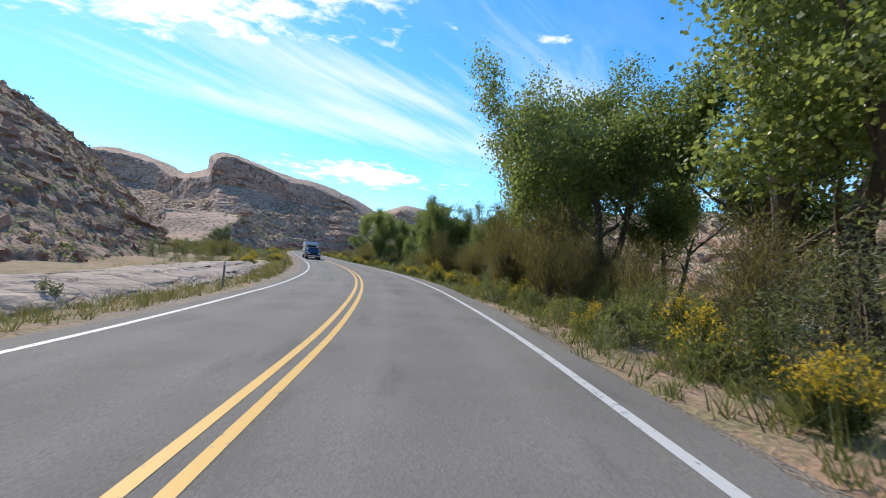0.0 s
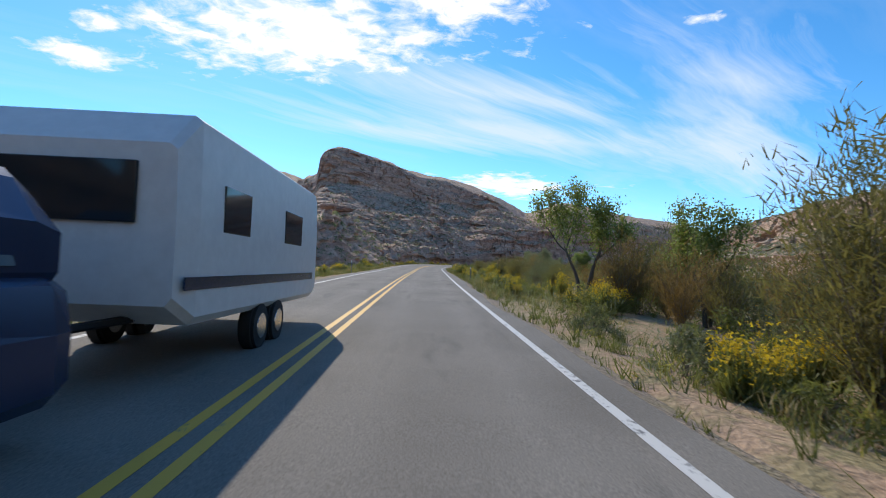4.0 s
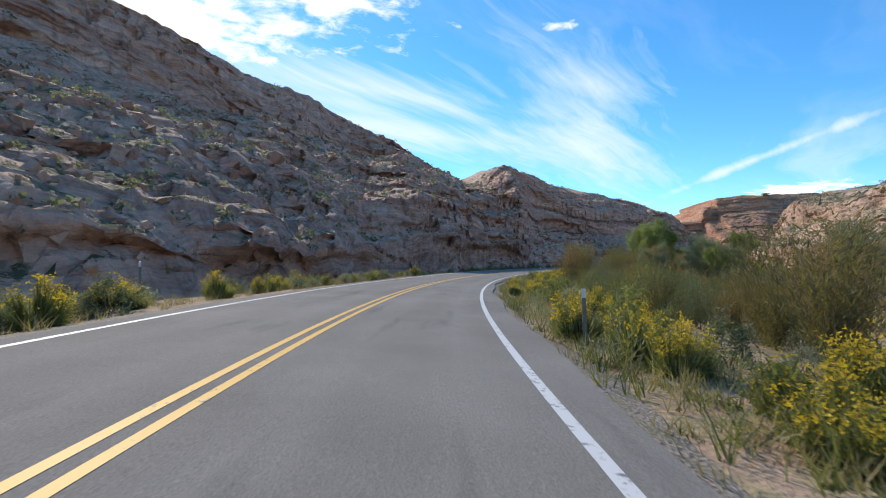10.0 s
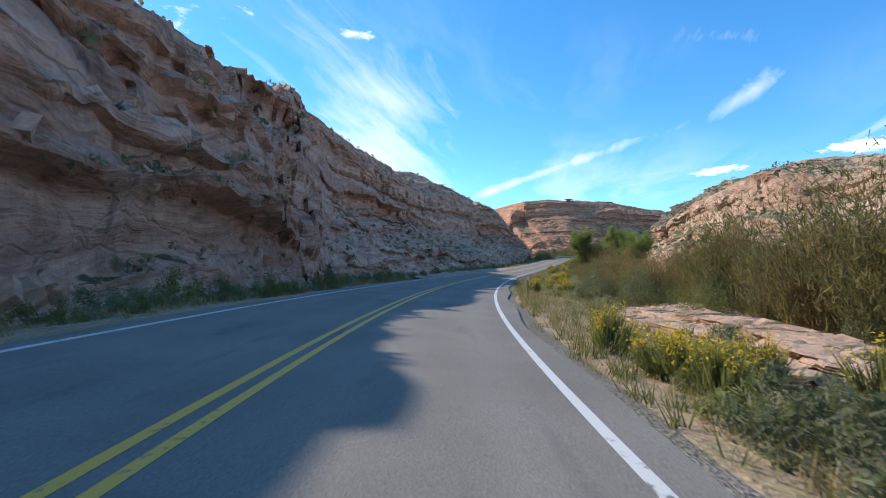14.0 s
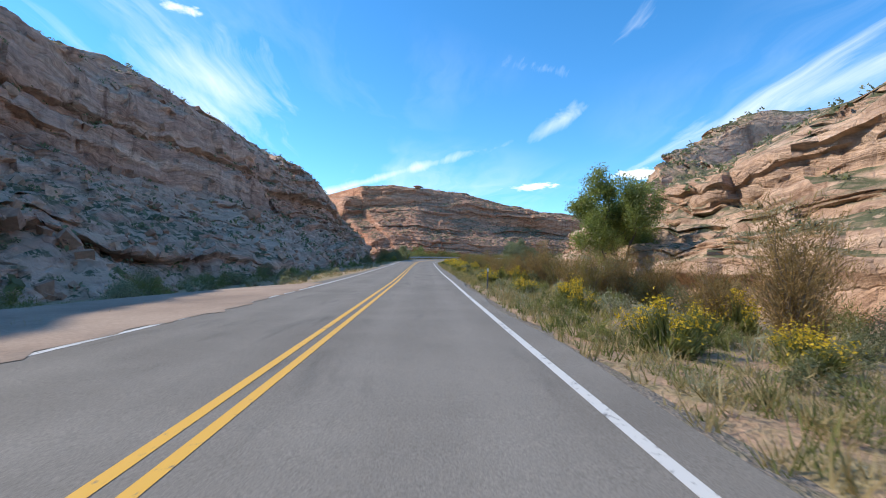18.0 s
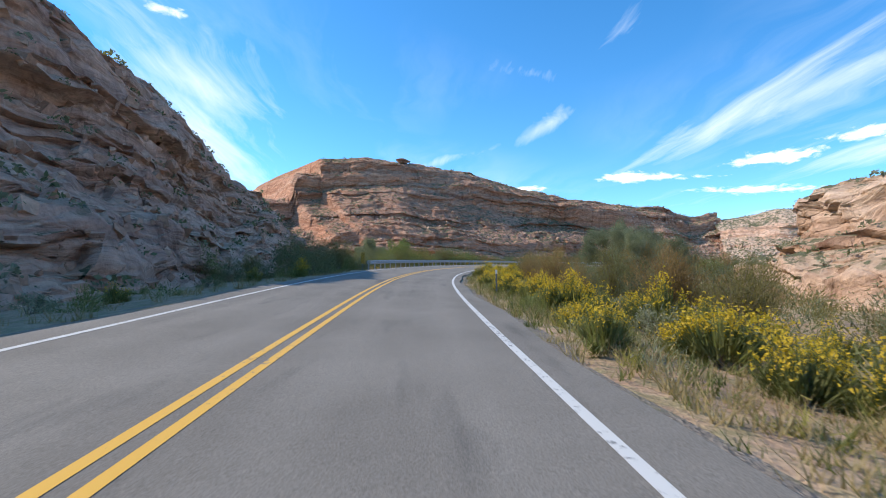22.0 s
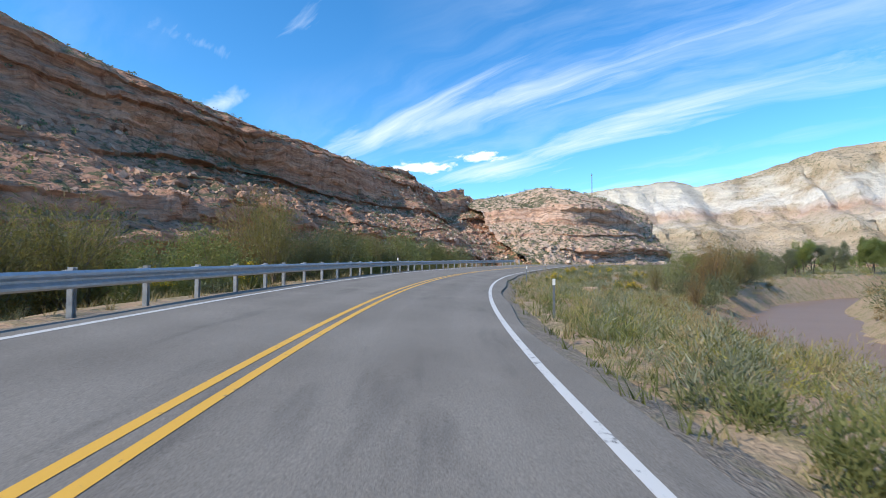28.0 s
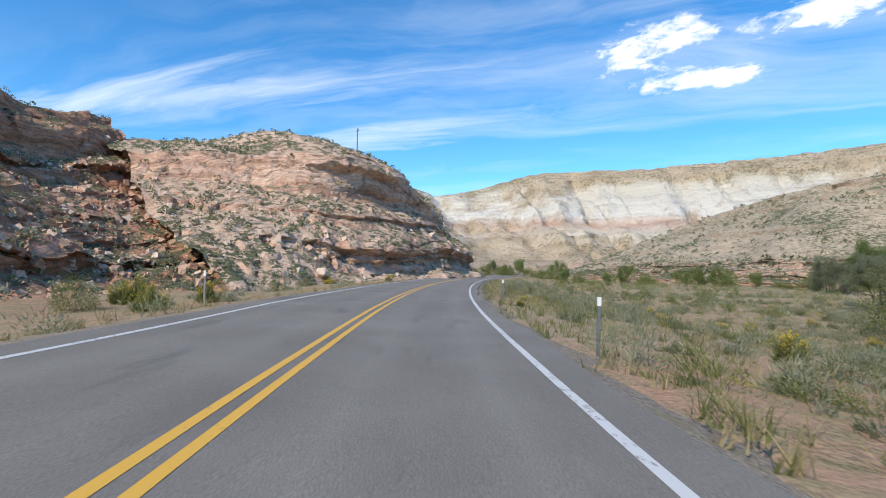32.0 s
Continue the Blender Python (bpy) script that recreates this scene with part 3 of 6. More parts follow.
def on_road(i, lateral, up=0.0):
    """A point beside station i; lateral is measured to the left of the yellow lines."""
    lat = lateral + CENTRE[i]
    return np.array([LINE[i, 0] + LEFT[i, 0] * lat, LINE[i, 1] + LEFT[i, 1] * lat, LINE[i, 2] + LINE[i, 3] * lat + up])


def station(t):
    return int(np.argmin(np.abs(LINE[:, 4] - t)))


def nearest(x, y):
    """For points in plan: station, lateral to the left of the yellow lines."""
    x, y = np.atleast_1d(x).astype(float), np.atleast_1d(y).astype(float)
    st, lat = np.zeros(len(x), int), np.zeros(len(x))
    sub = LINE[::4]
    for a in range(0, len(x), 4000):
        d = (x[a:a + 4000, None] - sub[None, :, 0]) ** 2 + (y[a:a + 4000, None] - sub[None, :, 1]) ** 2
        i = d.argmin(1) * 4
        st[a:a + 4000] = i
        dx, dy = x[a:a + 4000] - LINE[i, 0], y[a:a + 4000] - LINE[i, 1]
        side = np.sign(dx * LEFT[i, 0] + dy * LEFT[i, 1])
        lat[a:a + 4000] = side * np.sqrt(d.min(1)) - CENTRE[i]
    return st, lat


RIVER = curve_through([(214, 328), (232, 350), (248, 367), (262, 374.5), (274, 374.5), (284, 368.5), (294, 360), (306, 348.5), (317, 333), (323.5, 315), (325, 292), (318, 262), (300, 225), (280, 190)], 2.0)
# the green belt of old meanders beyond the bend
BELT = curve_through([(330, 322), (350, 306), (400, 286), (450, 266), (530, 240), (600, 216)], 2.0)


def land(x, y):
    """Height of the ground sheet."""
    x, y = np.atleast_1d(x).astype(float), np.atleast_1d(y).astype(float)
    st, lat = nearest(x, y)
    out = np.abs(lat) - LANE - 0.6
    z = LINE[st, 2] + LINE[st, 3] * np.clip(lat + CENTRE[st], -7, 7)
    p = np.stack([x, y, 0 * x], 1)
    t = LINE[st, 4]
    left = lat > 0
    fall = np.where(left, 0.5 + 0.7 * smooth(23.6, 24.6, t) * (1 - smooth(30.2, 31.2, t)), 0.45 + 0.9 * smooth(5, 9, t))
    z = z - 0.12 - 0.25 * smooth(0.6, 2.5, out) - fall * smooth(3, 9 + 5 * ~left, out)
    z = z + (fbm(p * 0.13, 4, 3) - 0.5) * 1.1 * smooth(1.5, 9, out) + (fbm(p * 0.6, 3, 9) - 0.5) * 0.3 * smooth(0.5, 2, out)
    z = z - 0.35 * smooth(0.2, -0.8, out)
    dr = np.full(len(x), 1e9)
    for a in range(0, len(x), 4000):
        dr[a:a + 4000] = np.sqrt(((x[a:a + 4000, None] - RIVER[None, :, 0]) ** 2 + (y[a:a + 4000, None] - RIVER[None, :, 1]) ** 2).min(1))
    bank = smooth(6.0 + 3 * (fbm(p * 0.08, 3, 21) - 0.5), 2.6, dr)
    z = z * (1 - bank) + np.minimum(z, 7.6) * bank
    return z
# ---------------------------------------------------------------- ground sheet
def axis(lo, hi, fine, far):
    mid = np.arange(lo, hi + fine, fine)
    grow = np.cumsum([fine * 1.3 ** k for k in range(1, 40)])
    grow = grow[grow < far]
    return np.concatenate([lo - grow[::-1], mid, mid[-1] + grow])


def build_ground():
    gx, gy = axis(-60, 440, 2.0, 3500), axis(-40, 450, 2.0, 3500)
    X, Y = np.meshgrid(gx, gy, indexing="ij")
    x, y = X.ravel(), Y.ravel()
    z = land(x, y)
    away = np.hypot(x - 180, y - 220)
    z = z - 12 * smooth(900, 3000, away)
    me = mesh_of("ground", np.stack([x, y, z], 1), grid_faces(len(gx), len(gy)), SOIL, True)
    tagged(new("ground", me), "dry tan desert soil with sparse grass beside the road", "ground", kind="structure")


build_ground()


def strip(name, mat, lat_a, lat_b, up, label, i0=0, i1=None, cuts=2, category="road", kind="structure", parent=None, step=2, crown=0.0):
    """A band that follows the road between two laterals (functions or numbers)."""
    ids = np.arange(i0, i1 if i1 is not None else len(LINE), step)
    f = lambda v, i: v(i) if callable(v) else v
    verts, uv = [], []
    for i in ids:
        for c in np.linspace(0, 1, cuts):
            la = f(lat_a, i) * (1 - c) + f(lat_b, i) * c
            verts.append(on_road(i, la, up(c) if callable(up) else up))
            uv.append((la, i * 0.5))
    me = mesh_of(name, np.array(verts), grid_faces(len(ids), cuts)[:, ::-1], mat, True)
    lay = me.uv_layers.new(name="along")
    idx = np.zeros(len(me.loops), int)
    me.loops.foreach_get("vertex_index", idx)
    lay.data.foreach_set("uv", np.array(uv)[idx].ravel())
    me.polygons.foreach_set("use_smooth", [True] * len(me.polygons))
    ob = new(name, me)
    if parent:
        ob.parent = parent
        return tagged(ob, label)
    return tagged(ob, label, category, kind=kind)


edge_r = lambda i: -LANE - 0.55 - 0.12 * math.sin(i * 0.07) - 0.08 * math.sin(i * 0.31)
edge_l = lambda i: LANE + 0.55 + 0.12 * math.sin(i * 0.05 + 1) + 0.08 * math.sin(i * 0.27)
road = strip("road", ASPHALT, edge_r, edge_l, 0.0, "grey worn asphalt two-lane road with painted lines", cuts=9)
strip("centre_line", YELLOW, 0.07, 0.18, 0.004, "yellow painted line", parent=road)
strip("centre_line", YELLOW, -0.18, -0.07, 0.004, "yellow painted line", parent=road)
strip("edge_line", WHITEP, -LANE - 0.06, -LANE + 0.06, 0.004, "white painted line", parent=road)
strip("edge_line", WHITEP, LANE - 0.06, LANE + 0.06, 0.004, "white painted line", parent=road)
s_gap = station(3.9)
for k, (a, b) in enumerate(((-0.95, -0.68), (-1.55, -1.28))):
    strip("tyre_mark", PALEPATCH, a, b, 0.004, "pale scuff on the asphalt", s_gap - 2, s_gap + 7, parent=road, step=1)
s_a, s_b = station(16.2), station(19.3)
reach_of = lambda i: math.sin(math.pi * min(max((i - s_a) / (s_b - s_a), 0.0), 1.0)) ** 0.6
strip("dirt_turnout", TURNOUT, lambda i: LANE + 0.22 - 0.55 * reach_of(i) * (0.5 + 0.4 * math.sin(i * 0.11) + 0.2 * math.sin(i * 0.43)) + 0.09 * math.sin(i * 1.7) + 0.07 * math.sin(i * 2.9), lambda i: LANE + 1.0 + 5.4 * reach_of(i), lambda c: 0.0085 - 0.12 * max(0.0, c - 0.35), "dusty pink dirt turnout spilling onto the asphalt", s_a, s_b, cuts=9, category="shoulder", step=1)
strip("gravel_shoulder", GRAVEL, lambda i: edge_r(i) - 0.95, lambda i: edge_r(i) + 0.1, lambda c: -0.30 + 0.285 * c, "gravel shoulder with grit and dry grass", cuts=4, category="shoulder")
strip("gravel_shoulder", GRAVEL, lambda i: edge_l(i) - 0.1, lambda i: edge_l(i) + 1.7, lambda c: -0.015 - 0.285 * c, "gravel shoulder with grit and dry grass", cuts=4, category="shoulder")


# ---------------------------------------------------------------- canyon walls
def wall_of_rock(name, ctrl, profile, mat, label, step, rows, relief, bed, back=70, rise=1.5, seed=0, category="cliff", blocks=1.0, sink=1.2, gully=0.0, courses=2.2, crest=30.0):
    """A canyon side swept along its foot and rim. ctrl: rim x, y, z, foot x, y. profile: (share of the way in, share of the height)."""
    c = curve_through(ctrl, step)
    n = len(c)
    foot_z = land(c[:, 3], c[:, 4]) - sink
    shares = []
    for outline in (profile if isinstance(profile, tuple) else (profile, profile)):
        # spread the rows evenly along the outline
        pr = np.array(outline)
        s = np.concatenate([[0], np.cumsum(np.hypot(np.diff(pr[:, 0]) * 2.0, np.diff(pr[:, 1]) * 1.6))])
        at = np.linspace(0, s[-1], rows)
        shares.append((np.interp(at, s, pr[:, 0]), np.interp(at, s, pr[:, 1])))
    blend = c[:, 5] if c.shape[1] > 5 else np.zeros(n)
    u = shares[0][0]
    inner = np.array([0.02, 0.06, 0.12, 0.22, 0.38, 0.6, 1.0])
    rim_d = c[:, 0:2] - c[:, 3:5]
    length = np.maximum(np.hypot(rim_d[:, 0], rim_d[:, 1]), 1)
    inward = rim_d / length[:, None]
    along_n = fbm(np.stack([np.arange(n) * step * 0.03, np.zeros(n), np.zeros(n)], 1), 3, seed + 7) - 0.5
    pts = []
    for k in range(rows):
        uu = np.interp(blend, range(len(shares)), [sh[0][k] for sh in shares])
        hh = np.interp(blend, range(len(shares)), [sh[1][k] for sh in shares])
        xy = c[:, 3:5] + rim_d * np.clip(uu + 0.18 * along_n * np.sin(math.pi * np.clip(uu, 0, 1)), 0, 1)[:, None]
        z = foot_z + (c[:, 2] - foot_z) * hh
        pts.append(np.column_stack([xy, z]))
    for k in inner:
        xy = c[:, 0:2] + inward * (k * back)
        pts.append(np.column_stack([xy, c[:, 2] + rise * min(1.0, k * back / crest) - 1.0 * k]))
    P = np.stack(pts, 1)
    m = P.shape[1]
    p = P.reshape(-1, 3)
    weight = np.concatenate([smooth(0, 0.06, u), np.ones(len(inner)) * 0.5])[None, :].repeat(n, 0).ravel()
    out = np.repeat(-inward, m, 0)
    # beds: hard layers stand proud, soft ones are worn back
    wav = (fbm(p * 0.018, 3, seed + 1) - 0.5) * 9
    zz = (p[:, 2] + wav) / bed
    lay = np.floor(zz)
    fr = zz - lay
    zero = np.zeros(len(p), np.int64)
    hard = lattice(lay.astype(np.int64), zero, zero, seed + 11)
    hard2 = lattice(lay.astype(np.int64) + 1, zero, zero, seed + 11)
    prof = hard * (1 - smooth(0.72, 1.0, fr)) + hard2 * smooth(0.72, 1.0, fr)
    patch = fbm(p * np.array([0.035, 0.035, 0.05]), 3, seed + 2)
    fine = lattice(np.floor(zz * 2.7).astype(np.int64), zero, zero, seed + 12) - 0.5
    push = relief * ((prof - 0.45) * 1.15 + fine * 0.35) * (0.15 + 1.9 * smooth(0.3, 0.75, patch))
    # courses of jointed blocks, broken up by large clefts
    run = np.repeat(np.arange(n) * step, m)
    course = np.floor(zz * courses + 0.35 * (fbm(p * 0.05, 2, seed + 3) - 0.5)).astype(np.int64)
    wide = bed / courses * (1.0 + 2.6 * lattice(course, zero, zero + 3, seed + 21))
    mark = run / wide + 9.0 * lattice(course, zero, zero + 4, seed + 22) + 0.5 * (fbm(p * 0.3, 2, seed + 4) - 0.5)
    cell = np.floor(mark).astype(np.int64)
    fr_c = np.abs(mark - cell - 0.5) * 2
    rid2 = lattice(course, cell, zero + 5, seed + 23)
    jointed = smooth(0.38, 0.62, fbm(p * np.array([0.05, 0.05, 0.09]), 3, seed + 24))
    push += blocks * ((rid2 - 0.5) * 1.5 - 0.7 * smooth(0.80, 1.0, fr_c)) * (0.3 + 0.9 * jointed)
    d1, d2, rid = cells(p * np.array([0.11, 0.11, 0.16]) + 0.9 * fbm(p * 0.2, 2, seed + 4)[:, None], seed + 20)
    push += blocks * ((rid - 0.5) * 1.0 - 0.5 * smooth(0.12, 0.0, d2 - d1))
    e1, e2, rid3 = cells(p * np.array([0.6, 0.6, 0.8]), seed + 30)
    push += blocks * (rid3 - 0.5) * 0.45 * (1 - 0.6 * jointed)
    lift = (fbm(p * 0.07, 4, seed + 5) - 0.5) * relief * 1.7 + blocks * 0.4 * (rid3 - 0.5) + (fbm(p * 0.9, 2, seed + 8) - 0.5) * 0.35 * blocks
    if gully:
        lead = np.repeat(np.arange(n) * step, m) / 75.0
        share = np.tile(np.concatenate([u, np.ones(len(inner))]), n)
        wind = np.stack([lead + 0.5 * share, share * 0.7, np.zeros(len(p))], 1)
        cut = np.abs(fbm(wind, 4, seed + 40) - 0.5) * 5
        push += gully * (np.minimum(cut, 1.0) - 0.6) * np.sin(math.pi * np.clip(share, 0, 1)) ** 0.6
    q = p.copy()
    q[:, :2] += out * (push * weight)[:, None]
    side = np.stack([-out[:, 1], out[:, 0]], 1)
    q[:, :2] += side * ((fbm(p * 0.11, 3, seed + 6) - 0.5) * relief * 1.2 * weight)[:, None]
    q[:, 2] += lift * weight
    faces = grid_faces(n, m)
    me = mesh_of(name, q, faces, mat, True)
    me.set_sharp_from_angle(angle=radians(38))
    ob = new(name, me)
    tagged(ob, label, category, kind="structure")
    return q.reshape(n, m, 3), u


LOWCLIFF = [(0, 0), (0.03, 0.03), (0.045, 0.05), (0.055, 0.19), (0.078, 0.20), (0.082, 0.225), (0.068, 0.235), (0.08, 0.33), (0.20, 0.375), (0.215, 0.44), (0.38, 0.53), (0.39, 0.59), (0.58, 0.69), (0.59, 0.75), (0.80, 0.84), (0.81, 0.89), (0.94, 0.95), (0.95, 1.0), (1, 1)]
BLUFF = [(0, 0), (0.03, 0.03), (0.045, 0.05), (0.055, 0.22), (0.078, 0.23), (0.084, 0.26), (0.068, 0.27), (0.085, 0.42), (0.14, 0.46), (0.15, 0.58), (0.30, 0.65), (0.32, 0.71), (0.6, 0.84), (0.62, 0.88), (1, 1)]
NOSE = [(0, 0), (0.10, 0.05), (0.30, 0.22), (0.46, 0.37), (0.50, 0.42), (0.515, 0.56), (0.56, 0.57), (0.575, 0.59), (0.55, 0.61), (0.565, 0.74), (0.66, 0.79), (0.68, 0.87), (0.82, 0.93), (0.84, 0.97), (1, 1)]
TALUS = [(0, 0), (0.18, 0.12), (0.45, 0.36), (0.55, 0.48), (0.60, 0.58), (0.76, 0.66), (0.80, 0.84), (0.90, 0.90), (0.94, 0.99), (1, 1)]
BUTTE = [(0, 0), (0.15, 0.08), (0.40, 0.28), (0.60, 0.45), (0.80, 0.60), (0.92, 0.68), (0.955, 0.80), (0.975, 0.92), (1, 1)]
CAPPED = [(0, 0), (0.07, 0.07), (0.09, 0.15), (0.16, 0.185), (0.175, 0.26), (0.30, 0.345), (0.62, 0.60), (0.64, 0.82), (0.66, 0.845), (0.8, 0.91), (1, 1)]
CORNER = [(0, 0), (0.08, 0.10), (0.10, 0.19), (0.22, 0.25), (0.24, 0.33), (0.55, 0.52), (0.88, 0.71), (0.90, 0.94), (0.94, 0.97), (1, 1)]
ROUNDED = [(0, 0), (0.05, 0.05), (0.08, 0.10), (0.10, 0.33), (0.16, 0.37), (0.32, 0.43), (0.34, 0.50), (0.48, 0.57), (0.50, 0.80), (0.54, 0.86), (0.64, 0.90), (1, 1)]
BENCHED = [(0, 0), (0.25, 0.13), (0.38, 0.24), (0.42, 0.31), (0.6, 0.43), (0.66, 0.57), (0.78, 0.72), (0.84, 0.86), (0.93, 0.96), (1, 1)]
BULGE = [(0, 0), (0.1, 0.09), (0.12, 0.14), (0.3, 0.34), (0.47, 0.54), (0.50, 0.68), (0.62, 0.79), (0.78, 0.90), (1, 1)]
SLOPE = [(0, 0), (0.2, 0.14), (0.5, 0.46), (0.58, 0.56), (0.8, 0.80), (0.9, 0.95), (1, 1)]

hill_a, u_a = wall_of_rock("west_hill", [(-95, -60, 34.0, -26, -45), (-80, -20, 36.0, -21, -12), (-58, 30, 31.0, -17, 25), (-46, 70, 25.2, -15, 60), (-41, 98, 19.5, -17, 91), (-40, 122, 14.0, -24, 114), (-52, 152, 13.2, -38, 136), (-75, 190, 10.8, -60, 163), (-105, 225, 4.4, -92, 195)],
                           SLOPE, GREYRED, "brown rocky hillside with scrub and loose stones", 0.9, 90, 1.1, 1.5, seed=3, blocks=0.45)
wall_b, u_b = wall_of_rock("west_canyon_wall", [(-245, 430, 48.2, -200, 270, 0), (-190, 375, 48.3, -150, 240, 0), (-160, 360, 45.2, -120, 225, 0), (-124, 352, 55.6, -90, 205, 0), (-92, 342, 49.6, -66, 185, 0), (-68, 302, 38.1, -48, 170, 0), (-53, 271, 35, -32, 150, 0), (-45.5, 261, 35.5, -25, 152, 0), (-43, 257.5, 37, -23, 154, 0), (-41.5, 257, 43, -21, 157, 0), (-35, 259.5, 46.1, -15, 168, 0), (-25, 268, 45, -9, 186, 0), (-7, 288, 41.7, -3, 203, 0.1), (4, 302, 42.6, 4, 220, 0.3), (17, 320, 41.5, 12, 236, 0.5), (31, 333, 37.4, 21, 251, 1.1), (46, 352, 32.8, 34, 269, 1.8), (53, 362, 32.2, 42.5, 278, 2), (62, 370, 34.7, 49, 288, 2), (74, 376, 41.7, 55.5, 299, 2.05), (87, 379, 40.2, 62, 306.5, 2.9), (103, 386, 38.1, 81, 318, 3), (130, 398, 35.7, 106, 334, 3), (150, 406, 34.7, 128, 346, 3), (166, 413, 34.1, 146, 360, 3), (184, 420, 31.2, 168, 378, 3), (196, 424, 25.2, 186, 394, 3), (206, 426, 21.2, 200, 406, 2), (213, 432, 21.9, 210, 416, 1), (216, 446, 18.5, 222, 436, 1), (205, 470, 20.7, 220, 468, 1), (180, 500, 24.3, 200, 505, 1)],
                           (BUTTE, LOWCLIFF, BLUFF, NOSE), MAUVE, "red sandstone canyon wall with ledges, rubble slopes and a square butte", 0.75, 200, 3.0, 3.4, seed=9, rise=14.0, blocks=1.0, crest=60.0)
wall_s, u_s = wall_of_rock("west_spur", [(-30, 146, 1.5, -26, 140), (-24, 156, 5.0, -17, 150), (-20.5, 164, 8.6, -12.5, 159), (-18.5, 171, 11.2, -9.5, 167), (-18.8, 181, 12.8, -7.5, 178), (-19.5, 190, 14.0, -6, 190), (-20, 200, 14.3, -4.5, 199), (-20, 212, 14.0, -1, 210)],
                           SLOPE, MAUVE, "rocky brown spur with ledges below the butte", 0.7, 50, 1.0, 1.6, back=26, rise=0.5, seed=43, blocks=0.6)
wall_d, u_d = wall_of_rock("far_mesa", [(225, 540, 31.0, 226, 476, 2), (250, 502, 34.1, 240, 462, 2), (262, 496, 34.4, 249, 456, 2), (270, 493, 35.9, 256, 452, 2), (272, 491, 43.9, 258, 450.5, 2), (278, 487, 45.7, 263, 447, 2), (279.5, 485, 50.7, 264.5, 445, 2), (296, 466, 50.4, 276, 432, 1.7), (327, 454, 50.7, 300, 416, 1.2), (353, 437, 45.9, 320, 408, 1), (366, 421, 42.0, 336, 402, 1), (384, 412, 42.3, 345, 394, 0.9), (396, 404, 42.2, 352, 385, 0.5), (404, 396, 43.0, 358, 376, 0.2), (424, 384, 38.7, 364, 366, 0), (438, 374, 41.5, 369, 357, 0)],
                           (TALUS, CAPPED, CORNER), RED, "long red sandstone mesa with layered cap and rubble slopes", 0.75, 150, 2.7, 3.6, seed=13, blocks=0.75)
wall_e, u_e = wall_of_rock("rock_knob", [(444, 378, 37.7, 366, 362), (432, 360, 38.5, 371, 353), (418, 348, 39.6, 376, 343), (414, 338, 37.5, 381, 334), (417, 326, 34.3, 390, 322), (428, 315, 31.7, 404, 309), (444, 311, 38.2, 424, 300), (470, 318, 36.1, 455, 296), (520, 345, 36.0, 515, 310)],
                           BULGE, PINKROCK, "rounded orange sandstone knob with fallen blocks at its foot", 0.8, 120, 2.0, 3.0, seed=17, blocks=0.6, rise=2.0)
wall_g, u_g = wall_of_rock("east_ledges", [(70, -60, 13.8, 46, -60), (68, 0, 13.6, 44, 0), (66, 50, 13.0, 42, 50), (74, 100, 16.5, 48, 100), (88, 150, 21.1, 60, 150), (102, 200, 22.1, 72, 205), (111, 240, 22.1, 84, 244), (114, 264, 19.2, 92, 262), (126, 286, 21.2, 106, 282), (141, 306, 18.5, 124, 303), (152, 315, 17.2, 138, 320), (161, 316, 21.0, 149, 327), (174, 308, 27.6, 165, 328), (186, 315, 26.8, 178, 335), (200, 333, 18.9, 196, 349), (211, 347, 17.4, 211, 357), (219, 344, 18.0, 222, 350), (230, 324, 17.3, 238, 333), (240, 308, 19.1, 248, 322), (275, 300, 20.0, 276, 316), (310, 285, 20.1, 308, 302)],
                           ROUNDED, ORANGE, "sunlit orange sandstone ledges in rounded layers", 0.75, 130, 2.2, 3.4, seed=23, blocks=0.95, rise=3.5, courses=1.3)
wall_h, u_h = wall_of_rock("scrubby_hill", [(150, 60, 55.3, 180, 200), (280, 50, 60.5, 290, 190), (350, 60, 61.3, 345, 200), (404, 80, 63.2, 400, 190), (460, 78, 56.8, 455, 180), (515, 75, 42.9, 512, 165), (565, 70, 27.9, 562, 140), (600, 60, 18.0, 600, 110)],
                           SLOPE, OLIVEHILL, "tan hillside dotted with green scrub", 3.0, 50, 2.5, 2.5, seed=29, category="hill")
wall_l, u_l = wall_of_rock("pink_ledge", [(330, 215, 18, 330, 236), (372, 226, 19.5, 368, 246), (410, 215, 20, 412, 236), (450, 205, 19, 452, 224), (480, 190, 17, 484, 208)],
                           LOWCLIFF, ORANGE, "low pink rock ledge across the flat", 1.5, 40, 1.4, 1.4, seed=31)
wall_f, u_f = wall_of_rock("pale_mesa", [(1250, 330, 122.9, 800, 300), (1190, 90, 155.9, 760, 180), (1115, -70, 171.4, 700, 80), (1085, -110, 159.1, 690, 20), (1040, -180, 174.6, 670, -20), (990, -238, 195.2, 640, -60), (934, -293, 201.2, 600, -90), (830, -370, 199.4, 540, -120), (728, -435, 202.8, 470, -140), (590, -490, 205.4, 400, -150), (420, -540, 207.4, 310, -160), (200, -570, 205.9, 180, -170), (-50, -560, 190.4, 30, -200), (-300, -480, 160.2, -150, -220)],
                           BENCHED, BADLAND, "pale badland mesa with white and pink banded slopes", 6.0, 130, 5.0, 30.0, back=900, seed=37, category="mesa", blocks=0.9, gully=34.0)


